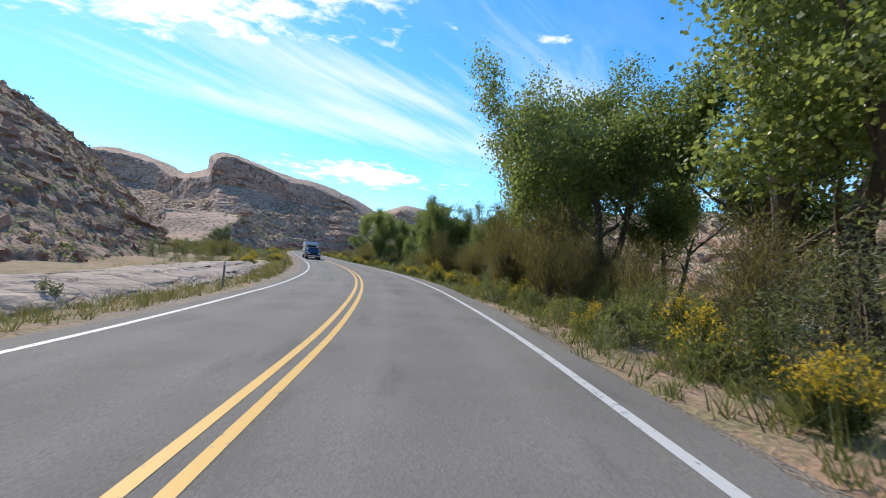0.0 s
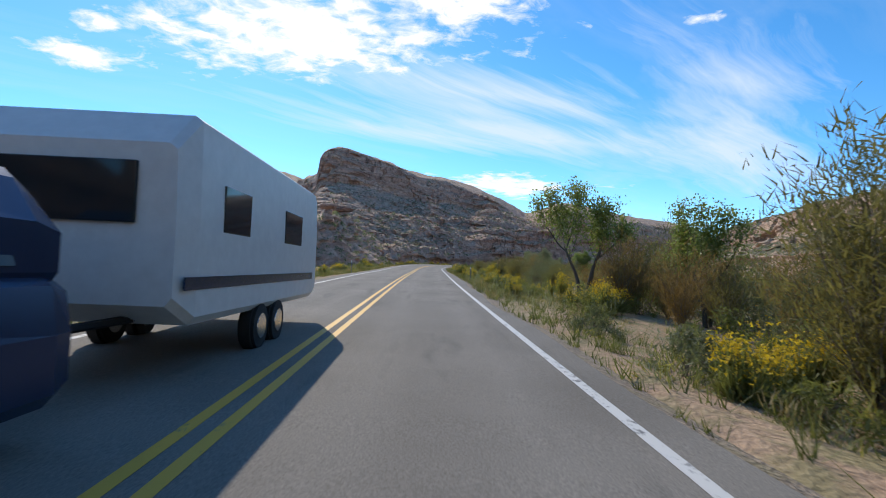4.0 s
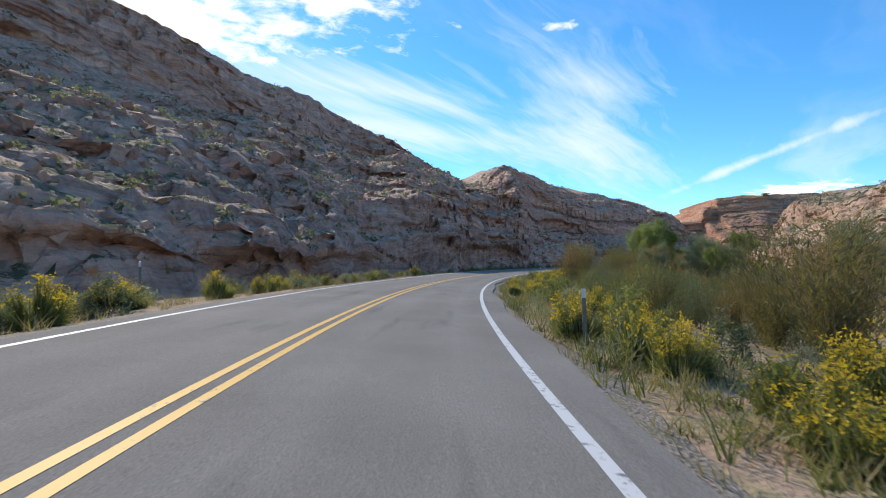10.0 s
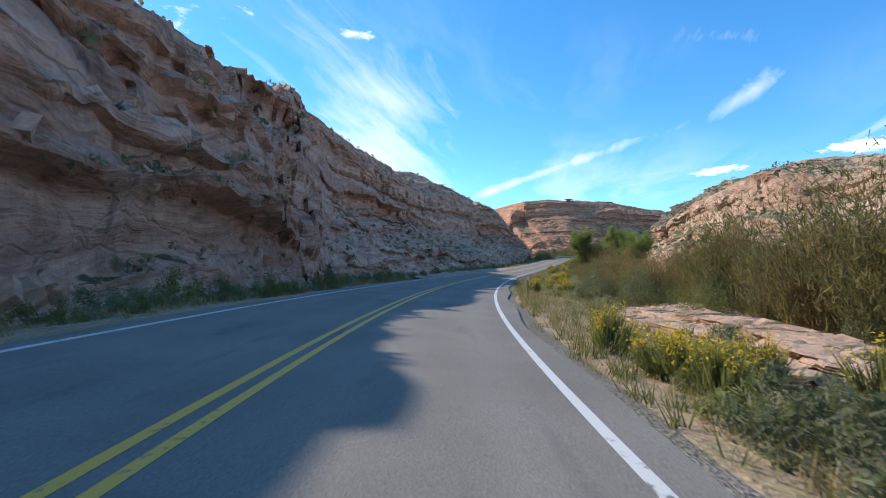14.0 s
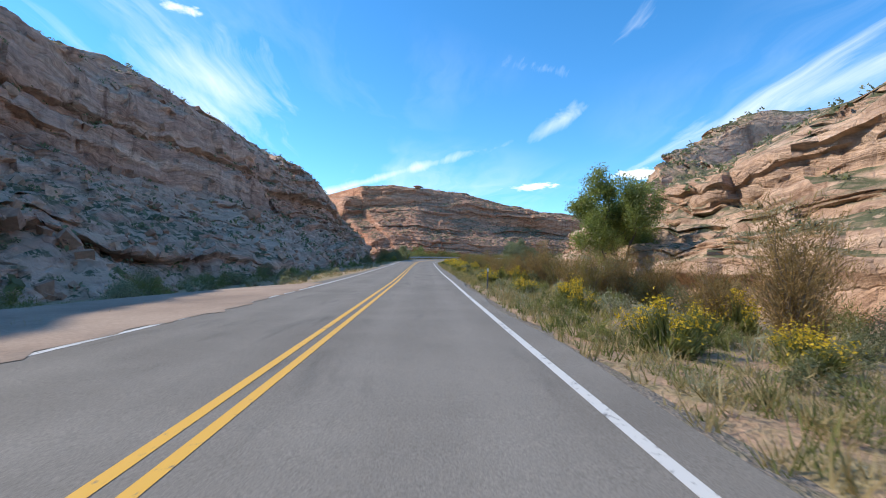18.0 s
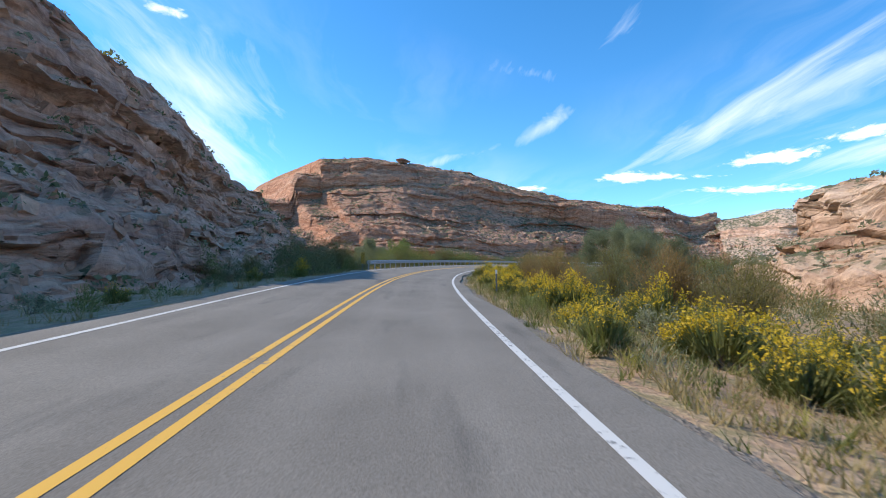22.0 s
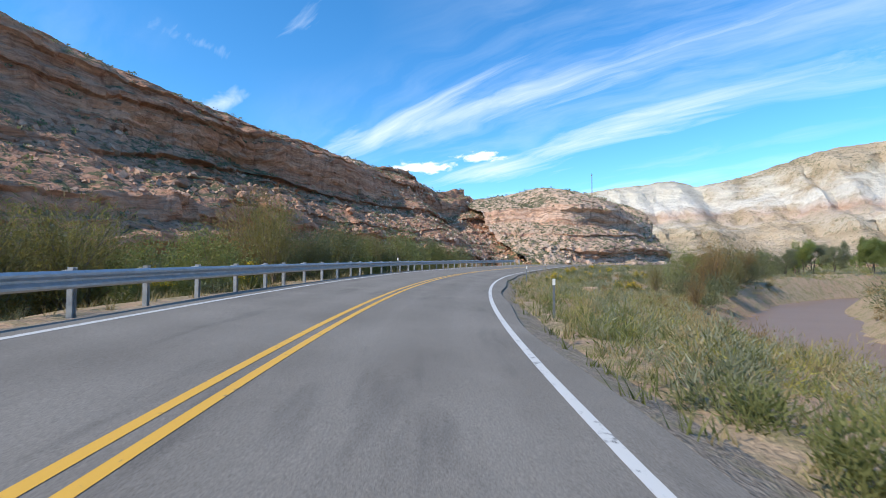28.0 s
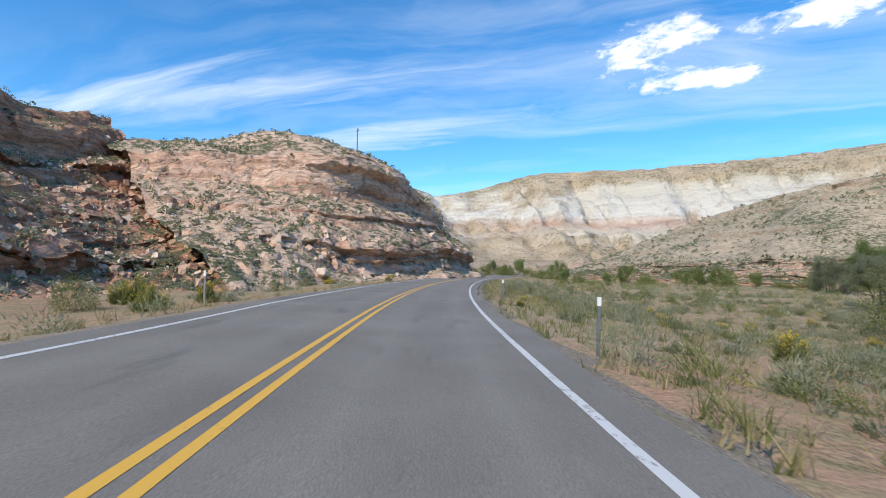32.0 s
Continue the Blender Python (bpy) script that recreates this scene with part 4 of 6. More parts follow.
# ---------------------------------------------------------------- river
def build_river():
    c = RIVER
    d = np.gradient(c, axis=0)
    d /= np.hypot(d[:, 0], d[:, 1])[:, None]
    nrm = np.stack([-d[:, 1], d[:, 0]], 1)
    v = np.stack([np.column_stack([c + nrm * k, np.full(len(c), 8.35)]) for k in np.linspace(-7, 7, 7)], 1).reshape(-1, 3)
    tagged(new("river", mesh_of("river", v, grid_faces(len(c), 7)[:, ::-1], WATER, True)), "muddy brown river with a calm surface", "river", kind="structure")


build_river()


def roadside_slab():
    """A low pale shelf of bare sandstone beside the road."""
    rows = []
    for t, w, h in ((-1.2, 2.0, 0.5), (0.0, 2.6, 0.6), (0.8, 3.2, 0.7), (1.6, 3.6, 0.8), (2.4, 3.0, 0.6), (3.2, 2.2, 0.4)):
        a, b = on_road(station(t), 6.4), on_road(station(t), 6.4 + w)
        rows.append((b[0], b[1], float(land(b[0], b[1])[0]) + h, a[0], a[1]))
    wall_of_rock("sandstone_shelf", rows, [(0, 0), (0.2, 0.5), (0.3, 0.75), (0.6, 0.85), (0.65, 1.0), (1, 1)], SLAB, "low pale sandstone shelf beside the road", 0.5, 24, 0.35, 0.3, back=4, rise=0.1, seed=51, category="rock", blocks=0.18, sink=0.25)


roadside_slab()


def verge_rocks():
    """Low pink bedrock breaking through the verge below the road."""
    for t0, t1, la, w, h, seed in ((14.35, 15.2, -7.4, 3.2, 0.95, 61), (14.7, 15.6, -10.6, 2.6, 1.0, 67), (13.9, 14.5, -9.0, 2.0, 0.6, 71)):
        rows = []
        for k in range(6):
            t = t0 + (t1 - t0) * k / 5
            s = math.sin(math.pi * (k + 0.5) / 6)
            a, b = on_road(station(t), la + 0.5 * math.sin(k * 2.1)), on_road(station(t), la - w * (0.4 + 0.6 * s))
            rows.append((b[0], b[1], float(land(b[0], b[1])[0]) + h * (0.35 + 0.65 * s), a[0], a[1]))
        wall_of_rock("verge_bedrock", rows, [(0, 0), (0.15, 0.35), (0.2, 0.62), (0.5, 0.72), (0.55, 0.95), (1, 1)], MAUVE, "low pink bedrock ledge on the verge", 0.3, 30, 0.5, 0.28, back=2.5, rise=-0.3, seed=seed, category="rock", blocks=0.28, sink=0.25)


verge_rocks()


# ---------------------------------------------------------------- plants
def leaf_faces(centres, size, rng, long=2.2, lift=0.0, axis_dirs=None):
    """One small pointed leaf (four corners) at each centre."""
    n = len(centres)
    a = rng.normal(size=(n, 3)) if axis_dirs is None else axis_dirs + rng.normal(size=(n, 3)) * 0.35
    a[:, 2] += lift
    a /= np.linalg.norm(a, axis=1)[:, None]
    b = np.cross(a, rng.normal(size=(n, 3)))
    b /= np.linalg.norm(b, axis=1)[:, None] + 1e-9
    s = (size * rng.uniform(0.6, 1.35, n))[:, None]
    v = np.stack([centres - a * s * long * 0.5, centres + b * s * 0.5, centres + a * s * long * 0.5, centres - b * s * 0.5], 1).reshape(-1, 3)
    f = np.arange(4 * n).reshape(n, 4)
    return v, f


def blades(base, tip, width, rng):
    """Thin upright triangles from base to tip."""
    n = len(base)
    side = rng.normal(size=(n, 3)) * np.array([1, 1, 0.1])
    side /= np.linalg.norm(side, axis=1)[:, None]
    w = (width * rng.uniform(0.6, 1.4, n))[:, None]
    v = np.stack([base - side * w, base + side * w, tip], 1).reshape(-1, 3)
    return v, np.arange(3 * n).reshape(n, 3)


def slivers(centres, length, width, rng, lift=0.0, axis_dirs=None):
    """One narrow three-cornered leaf at each centre."""
    n = len(centres)
    a = rng.normal(size=(n, 3)) if axis_dirs is None else axis_dirs + rng.normal(size=(n, 3)) * 0.35
    a[:, 2] += lift
    a /= np.linalg.norm(a, axis=1)[:, None]
    b = np.cross(a, rng.normal(size=(n, 3)))
    b /= np.linalg.norm(b, axis=1)[:, None] + 1e-9
    s = rng.uniform(0.6, 1.35, n)[:, None]
    length, width = np.reshape(length, (-1, 1)), np.reshape(width, (-1, 1))
    v = np.stack([centres - a * s * length * 0.5 - b * s * width * 0.5, centres - a * s * length * 0.4 + b * s * width * 0.6, centres + a * s * length * 0.5], 1).reshape(-1, 3)
    return v, np.arange(3 * n).reshape(n, 3)


def dome(n, rx, rz, rng, shell=0.5, low=0.0):
    """Points in a low dome, thicker towards its skin, in uneven clumps."""
    k = max(6, n // 70)
    th, ph = rng.uniform(0, 2 * math.pi, k), np.arcsin(rng.uniform(low, 1, k))
    r = rng.uniform(0.55, 1.0, k) ** shell * rng.uniform(0.8, 1.12, k)
    c = np.stack([np.cos(th) * np.cos(ph) * rx, np.sin(th) * np.cos(ph) * rx, np.sin(ph) * rz], 1) * r[:, None]
    pick = rng.integers(0, k, n)
    p = c[pick] + rng.normal(size=(n, 3)) * np.array([rx, rx, rz]) * 0.13
    p[:, 2] = np.abs(p[:, 2]) + 0.02
    return p


def stems_to(points, rng, n, r0, root=0.08):
    """Thin three-sided stems from the ground to some of the points."""
    tip = points[rng.integers(0, len(points), n)]
    base = rng.normal(size=(n, 3)) * root * np.array([1, 1, 0])
    mid = base * 0.5 + tip * 0.5 + rng.normal(size=(n, 3)) * 0.06 + np.array([0, 0, 0.1])
    v, f = [], []
    for b, m_, t_ in zip(base, mid, tip):
        o = len(v)
        for p, r in ((b, r0), (m_, r0 * 0.6), (t_, r0 * 0.15)):
            v += [(p[0] + r, p[1], p[2]), (p[0] - r * 0.5, p[1] + r * 0.87, p[2]), (p[0] - r * 0.5, p[1] - r * 0.87, p[2])]
        for k in range(2):
            for q in range(3):
                f.append((o + 3 * k + q, o + 3 * k + (q + 1) % 3, o + 3 * k + 3 + (q + 1) % 3, o + 3 * k + 3 + q))
    return np.array(v), f


def plant(name, label, category, group, bits):
    root = tagged(new(name), label, category, group)
    for pname, (v, f), mat, plabel in bits:
        tagged(hang(pname, mesh_of(pname, np.asarray(v), f if isinstance(f, list) else f.tolist(), mat), root, plabel), kind="stuff")
    return root


def rabbitbrush(seed, bloom=1.0):
    rng = np.random.default_rng(seed)
    n = 900
    tip = dome(n, 0.72, 0.9, rng, 0.6, 0.2)
    base = tip * np.array([0.28, 0.28, 0.0]) + rng.normal(size=(n, 3)) * np.array([0.05, 0.05, 0.0])
    low = base + (tip - base) * rng.uniform(0.25, 0.6, n)[:, None]
    green = blades(low, tip, 0.015, rng)
    lv = slivers(low + (tip - low) * rng.uniform(0, 1, n)[:, None], 0.13, 0.018, rng, 0.8)
    fol = (np.vstack([green[0], lv[0]]), green[1].tolist() + (lv[1] + len(green[0])).tolist())
    top = tip[tip[:, 2] > (0.35 + 0.2 * rng.uniform(0, 1, n)) * tip[:, 2].max()]
    top = top[rng.integers(0, len(top), int(420 * bloom))] + rng.normal(size=(int(420 * bloom), 3)) * 0.035
    bits = [("woody_base", stems_to(tip, rng, 9, 0.012), TWIG, ""), ("foliage", fol, L_GREEN, ""), ("bloom", slivers(top + np.array([0, 0, 0.03]), 0.06, 0.032, rng, 0.4), L_FLOWER, "yellow flower heads")]
    return plant("rabbitbrush", "green rabbitbrush topped with yellow flowers, on the verge", "shrub", "flowering shrubs along the road", bits)


def sagebrush(seed, mat=None, tall=0.75):
    rng = np.random.default_rng(seed)
    p = dome(1000, 0.6, tall, rng, 0.35)
    bits = [("woody_base", stems_to(p, rng, 12, 0.014), TWIG, ""), ("foliage", slivers(p, 0.13, 0.023, rng, 0.6), mat or L_SAGE, "")]
    return plant("sagebrush", "grey-green sagebrush on dry soil", "shrub", "sagebrush on the flat", bits)


def tamarisk(seed, mat, word):
    rng = np.random.default_rng(seed)
    n = 34
    th = rng.uniform(0, 2 * math.pi, n)
    reach, top = rng.uniform(0.2, 1.25, n), rng.uniform(1.3, 2.5, n)
    pts, dirs, stem_v, stem_f = [], [], [], []
    for k in range(n):
        t = np.linspace(0, 1, 6)
        line = np.stack([np.cos(th[k]) * reach[k] * t ** 1.4, np.sin(th[k]) * reach[k] * t ** 1.4, top[k] * (t * 1.15 - 0.18 * t ** 2.5 * reach[k])], 1) + rng.normal(size=(6, 3)) * 0.05 * t[:, None]
        o = len(stem_v)
        for q, r in zip(line, np.linspace(0.014, 0.002, 6)):
            stem_v += [(q[0] + r, q[1], q[2]), (q[0] - r * 0.5, q[1] + r * 0.87, q[2]), (q[0] - r * 0.5, q[1] - r * 0.87, q[2])]
        for a in range(5):
            for b in range(3):
                stem_f.append((o + 3 * a + b, o + 3 * a + (b + 1) % 3, o + 3 * a + 3 + (b + 1) % 3, o + 3 * a + 3 + b))
        m_ = 120
        w = rng.uniform(0.15, 1.0, m_) ** 0.8 * 1.05
        c = np.stack([np.interp(w, t, line[:, i]) for i in range(3)], 1) + rng.normal(size=(m_, 3)) * 0.12
        pts.append(c)
        d = np.array([math.cos(th[k]) * 0.5, math.sin(th[k]) * 0.5, 0.9])
        dirs.append(np.tile(d, (m_, 1)) + rng.normal(size=(m_, 3)) * 0.35)
    fol = slivers(np.vstack(pts), 0.15, 0.017, rng, 0.0, np.vstack(dirs))
    return plant("tamarisk", word + " tamarisk bush with feathery upright sprays", "bush", "tamarisk by the river", [("woody_base", (np.array(stem_v), stem_f), TWIG, ""), ("foliage", fol, mat, "")])


def willow(seed, mat, word):
    rng = np.random.default_rng(seed)
    p = dome(6000, 1.15, 1.9, rng, 0.35)
    bits = [("woody_base", stems_to(p, rng, 18, 0.02, 0.2), TWIG, ""), ("foliage", slivers(p, 0.085, 0.024, rng, 0.4), mat, "")]
    return plant("willow_bush", word + " leafy bush near the riverbank", "bush", "bushes by the river", bits)


def grow_tree(seed, height, spread, leaves, leaf, mat, name, label, girth=0.36, trunks=2, low=0.22):
    rng = np.random.default_rng(seed)
    bm = bmesh.new()
    tips = []

    def limb(p, d, length, r, depth):
        n = 5
        pts, rad = [p], [r]
        for k in range(1, n + 1):
            d = (d + Vector(rng.normal(size=3)) * 0.16 + Vector((0, 0, 0.05))).normalized()
            p = p + d * (length / n)
            pts.append(p)
            rad.append(r * (1 - 0.5 * k / n))
            if depth >= 2:
                tips.append(tuple(p))
        tube(bm, pts, rad, 7 if depth < 2 else 3)
        if depth < 4:
            for _ in range(3 if depth < 3 else 2):
                a = pts[int(rng.integers(2, n + 1))]
                out = Vector(rng.normal(size=3)) * spread
                out.z = abs(out.z) * 0.55
                limb(a, (d * 0.7 + out).normalized(), length * rng.uniform(0.55, 0.8), rad[-1] * 0.8, depth + 1)

    for k in range(trunks):
        lean = Vector((rng.normal() * 0.22, rng.normal() * 0.22, 1)).normalized()
        limb(Vector((rng.normal() * 0.25 * k, rng.normal() * 0.25 * k, -0.2)), lean, height * 0.36, height * 0.015, 0)
    tips = np.array(tips)
    scale = height / max(tips[:, 2].max(), 0.1)
    bmesh.ops.scale(bm, vec=(scale,) * 3, verts=bm.verts)
    tips = tips * scale
    wide = height * girth

    def drawn_in(p):
        r = np.hypot(p[:, 0], p[:, 1])[:, None] / wide
        k = 1.0 / (1.0 + 0.45 * r)
        return np.column_stack([p[:, :2] * k, p[:, 2]])

    for w_, q in zip(bm.verts, drawn_in(np.array([v_.co for v_ in bm.verts]))):
        w_.co = q
    tips = drawn_in(tips)
    tips = tips[tips[:, 2] > height * low]
    pick = tips[rng.integers(0, len(tips), leaves)]
    c = pick + rng.normal(size=(leaves, 3)) * height * 0.032 * np.array([1, 1, 0.85])
    root = tagged(new(name), label, "tree", "trees along the road")
    part("trunk", bm, BARK, root, "dark furrowed trunk and limbs")
    v, f = leaf_faces(c, leaf, rng, 1.35)
    hang("crown", mesh_of("crown", v, f, mat), root)
    return root


def set_down(x, y, turn=0.0, size=1.0, sink=0.05, tall=1.0):
    z = float(land(x, y)[0]) - sink
    return Matrix.Translation((x, y, z)) @ Matrix.Rotation(turn, 4, "Z") @ Matrix.Diagonal((size, size, size * tall, 1))


def copy_scaled(ob, m):
    c = copy_thing(ob, Matrix.Identity(4))
    c.matrix_basis = m
    return c


KINDS = {
    "rabbit": [rabbitbrush(1), rabbitbrush(2, 1.5), rabbitbrush(3, 0.45)],
    "sage": [sagebrush(11), sagebrush(12, None, 0.55), sagebrush(13, L_OLIVE)],
    "green": [sagebrush(14, L_GREEN, 0.8), sagebrush(15, L_GREEN, 0.6)],
    "salt": [sagebrush(16, L_OLIVE, 0.6), sagebrush(17, L_GREEN, 0.5)],
    "snake": [rabbitbrush(4, 0.7), rabbitbrush(5, 1.1)],
    "tam": [tamarisk(21, L_TAMARISK, "brownish"), tamarisk(22, L_TAMARISK, "brownish")],
    "tamg": [tamarisk(23, L_TAMGREEN, "olive-brown"), tamarisk(24, L_TAMGREEN, "olive-brown")],
    "willow": [willow(31, L_OLIVE, "dark grey-green"), willow(32, L_GREEN, "green")],
}
KINDS["willow"][0].name = "silverberry_bush"
tagged(KINDS["willow"][0], "dark grey-green leafy bush near the riverbank", "bush", "silverberry by the river")
for t_ in KINDS["tamg"]:
    t_.name = "green_tamarisk"
    tagged(t_, "olive-brown tamarisk bush with feathery upright sprays", "bush", "green tamarisk by the river")
for t_ in KINDS["green"]:
    t_.name = "green_shrub"
    tagged(t_, "low green shrub among dry grass", "shrub", "green shrubs along the road")
for t_ in KINDS["salt"]:
    t_.name = "saltbush"
    tagged(t_, "low olive saltbush on the verge", "shrub", "saltbush along the road")
for t_ in KINDS["snake"]:
    t_.name = "snakeweed"
    tagged(t_, "low snakeweed with small yellow flowers on the verge", "shrub", "snakeweed along the road")
used_once = set()
tally, overflow = {}, {}


def put(kind, x, y, size, rng):
    proto = KINDS[kind][int(rng.integers(0, len(KINDS[kind])))]
    tally[kind] = tally.get(kind, 0) + 1
    if tally[kind] > 285 and kind in ("sage", "green", "salt"):
        overflow.setdefault(kind, []).append((x, y, float(land(x, y)[0]) - 0.06))
        return
    m = set_down(x, y, rng.uniform(0, 6.28), size, 0.06, rng.uniform(0.85, 1.15))
    if proto.name in used_once:
        copy_scaled(proto, m)
    else:
        used_once.add(proto.name)
        proto.matrix_basis = m


# kind, first and last second, nearest and farthest lateral, number, sizes
VERGE = [
    ("rabbit", -1, 5, -4.65, -8.0, 36, 0.7, 1.2), ("green", -1, 5, -5.25, -10, 40, 0.9, 1.7), ("tamg", 0.5, 5, -6.45, -12, 22, 0.9, 1.4), ("rabbit", 0.8, 4.4, -4.8, -7.2, 34, 0.6, 1.0), ("green", 0.4, 4.6, -4.9, -8.5, 60, 0.7, 1.2), ("salt", 0.4, 4.6, -4.8, -8.5, 50, 0.7, 1.2), ("tamg", 0, 5.5, -6.45, -14, 34, 1.0, 1.6), ("willow", 0, 5.5, -7.5, -16, 46, 0.9, 1.6),
    ("sage", 0, 5, 7, 13, 16, 0.6, 1.0), ("rabbit", 2.5, 8.3, 6.4, 12, 24, 0.7, 1.2), ("sage", 2.5, 9, 7, 20, 36, 0.8, 1.5), ("green", 4, 9, 6.5, 16, 34, 0.7, 1.3), ("willow", 3.4, 7.4, 12, 28, 26, 0.8, 1.2), ("tamg", 3.6, 7, 12, 24, 12, 0.7, 1.1),
    ("rabbit", 7.4, 10.6, -4.75, -7.4, 20, 0.6, 1.0), ("rabbit", 5, 14.5, -4.85, -8.5, 36, 0.7, 1.3), ("snake", 5, 14.5, -4.65, -8, 60, 0.6, 1.0), ("green", 5, 14.5, -4.95, -11, 70, 0.8, 1.5), ("salt", 5, 14.5, -4.75, -9, 70, 0.7, 1.3), ("sage", 5, 14.5, -6.0, -11, 40, 0.8, 1.4), ("tam", 5, 15.8, -8.5, -14, 40, 0.65, 1.1), ("tamg", 5, 15.8, -8, -14, 50, 0.65, 1.05), ("willow", 5, 16, -8.5, -15, 90, 0.7, 1.2), ("tam", 13.8, 16.6, -11.5, -19, 34, 1.3, 1.9), ("tamg", 13.6, 16.2, -12, -18, 24, 1.4, 2.0), ("tamg", 13.8, 16.6, -12, -18, 12, 1.2, 1.7),
    ("sage", 8, 16, 5.6, 9, 40, 0.5, 0.9), ("rabbit", 9.5, 13, 5.6, 8.5, 20, 0.7, 1.1), ("sage", 9.5, 13, 5.8, 9.5, 30, 0.8, 1.3), ("sage", 14, 17.5, 5.9, 9, 20, 0.9, 1.4), ("green", 14, 18, 5.9, 9, 24, 0.9, 1.4), ("green", 8, 16, 5.6, 9, 26, 0.5, 0.9), ("rabbit", 8, 12, 5.8, 8, 14, 0.5, 0.8),
    ("rabbit", 15.4, 23, -5.0, -9, 46, 0.7, 1.2), ("salt", 15, 24, -5.0, -12, 100, 0.6, 1.1), ("sage", 14, 24, -5.6, -11, 50, 0.6, 1.2), ("tam", 16, 25, -8.5, -16, 60, 0.7, 1.2), ("tamg", 16, 25, -8.5, -16, 44, 0.7, 1.2), ("willow", 15, 25, -9, -17, 44, 0.7, 1.2),
    ("sage", 16, 23, 5.8, 9, 30, 0.5, 0.9), ("willow", 16.3, 22.6, 10.5, 15, 34, 0.4, 0.75), ("green", 16.3, 23, 8.6, 14, 60, 0.8, 1.3), ("rabbit", 16.6, 19, 9.5, 12, 10, 0.8, 1.1), ("sage", 16.3, 23, 8.6, 15, 50, 0.9, 1.4), ("green", 20, 24, 6.5, 10, 16, 0.7, 1.2),
    ("rabbit", 22, 27.3, -4.75, -9, 50, 0.75, 1.25), ("snake", 22, 27.6, -4.65, -10, 60, 0.7, 1.1), ("snake", 24.6, 27.0, -4.8, -13, 90, 0.55, 0.95), ("rabbit", 24.8, 26.6, -5.0, -11, 30, 0.6, 0.95), ("green", 22.5, 28.8, -4.95, -13, 50, 0.6, 1.2), ("willow", 24.7, 27.6, 7.2, 13, 26, 1.1, 1.6), ("tam", 23.6, 25.6, -8.5, -13, 14, 0.6, 0.9), ("willow", 23.8, 25.8, -9.5, -16, 22, 1.0, 1.5), ("green", 22.5, 26.5, -4.8, -8, 40, 0.9, 1.4), ("willow", 23.8, 30.6, 7, 17, 84, 1.0, 1.7), ("rabbit", 22.5, 30, 5.8, 9, 16, 0.7, 1.1), ("tamg", 24, 30.5, 7.5, 15, 34, 0.9, 1.5), ("salt", 23, 31, 5.6, 8, 40, 0.6, 1.0),
    ("snake", 27, 34, -5.05, -30, 60, 0.4, 0.8), ("salt", 27, 35, -4.95, -24, 80, 0.4, 0.9), ("sage", 27, 36, -5.95, -16, 60, 0.7, 1.25), ("sage", 29, 34, -5.4, -12, 40, 0.7, 1.2), ("sage", 31, 35, 6.2, 16, 30, 0.8, 1.5), ("green", 27.5, 33, -5.4, -20, 60, 0.5, 0.9), ("rabbit", 28.5, 32, -6, -14, 20, 0.5, 0.9), ("willow", 27, 34, -24, -44, 14, 0.9, 1.5), ("willow", 28.6, 31.25, 6.9, 12, 34, 1.2, 1.9), ("tamg", 28.4, 31.0, 7.0, 11, 14, 1.1, 1.6), ("willow", 27.4, 29.6, -21.5, -30, 16, 1.1, 1.8), ("tam", 30.4, 31.4, -20, -26, 7, 1.3, 1.9),
    ("sage", 31, 36, 5.5, 14, 34, 0.6, 1.3), ("rabbit", 31, 36, 5.8, 12, 12, 0.6, 1.1),
    ("salt", 24, 28.5, -9, -20, 40, 0.6, 1.1), ("tam", 23.5, 27.5, -11, -22, 14, 0.7, 1.1), ("willow", 1.9, 4.4, -8.4, -13, 30, 0.7, 1.15), ("tam", 2.4, 5.0, -8.0, -12, 16, 0.7, 1.1), ("tamg", 1.0, 2.6, -7.2, -11, 12, 1.0, 1.4), ("tamg", 1.0, 2.6, -7.4, -11, 10, 1.0, 1.4),
]
rng = np.random.default_rng(77)
for kind, t0, t1, la, lb, count, s0, s1 in VERGE:
    for _ in range(count):
        i = station(rng.uniform(t0, t1))
        q = on_road(i, rng.uniform(min(la, lb), max(la, lb)))
        st, lt = nearest(q[0], q[1])
        if abs(lt[0]) < 4.5 or np.hypot(RIVER[:, 0] - q[0], RIVER[:, 1] - q[1]).min() < 9.0:
            continue
        size = rng.uniform(s0, s1)
        if kind in ("tam", "tamg", "willow") and station(13.8) < i < station(15.3) and -11.5 < lt[0] < 0:
            continue
        if kind in ("tam", "tamg", "willow") and abs(lt[0]) < 5.0 + 0.85 * size:
            continue
        put(kind, q[0], q[1], size, rng)

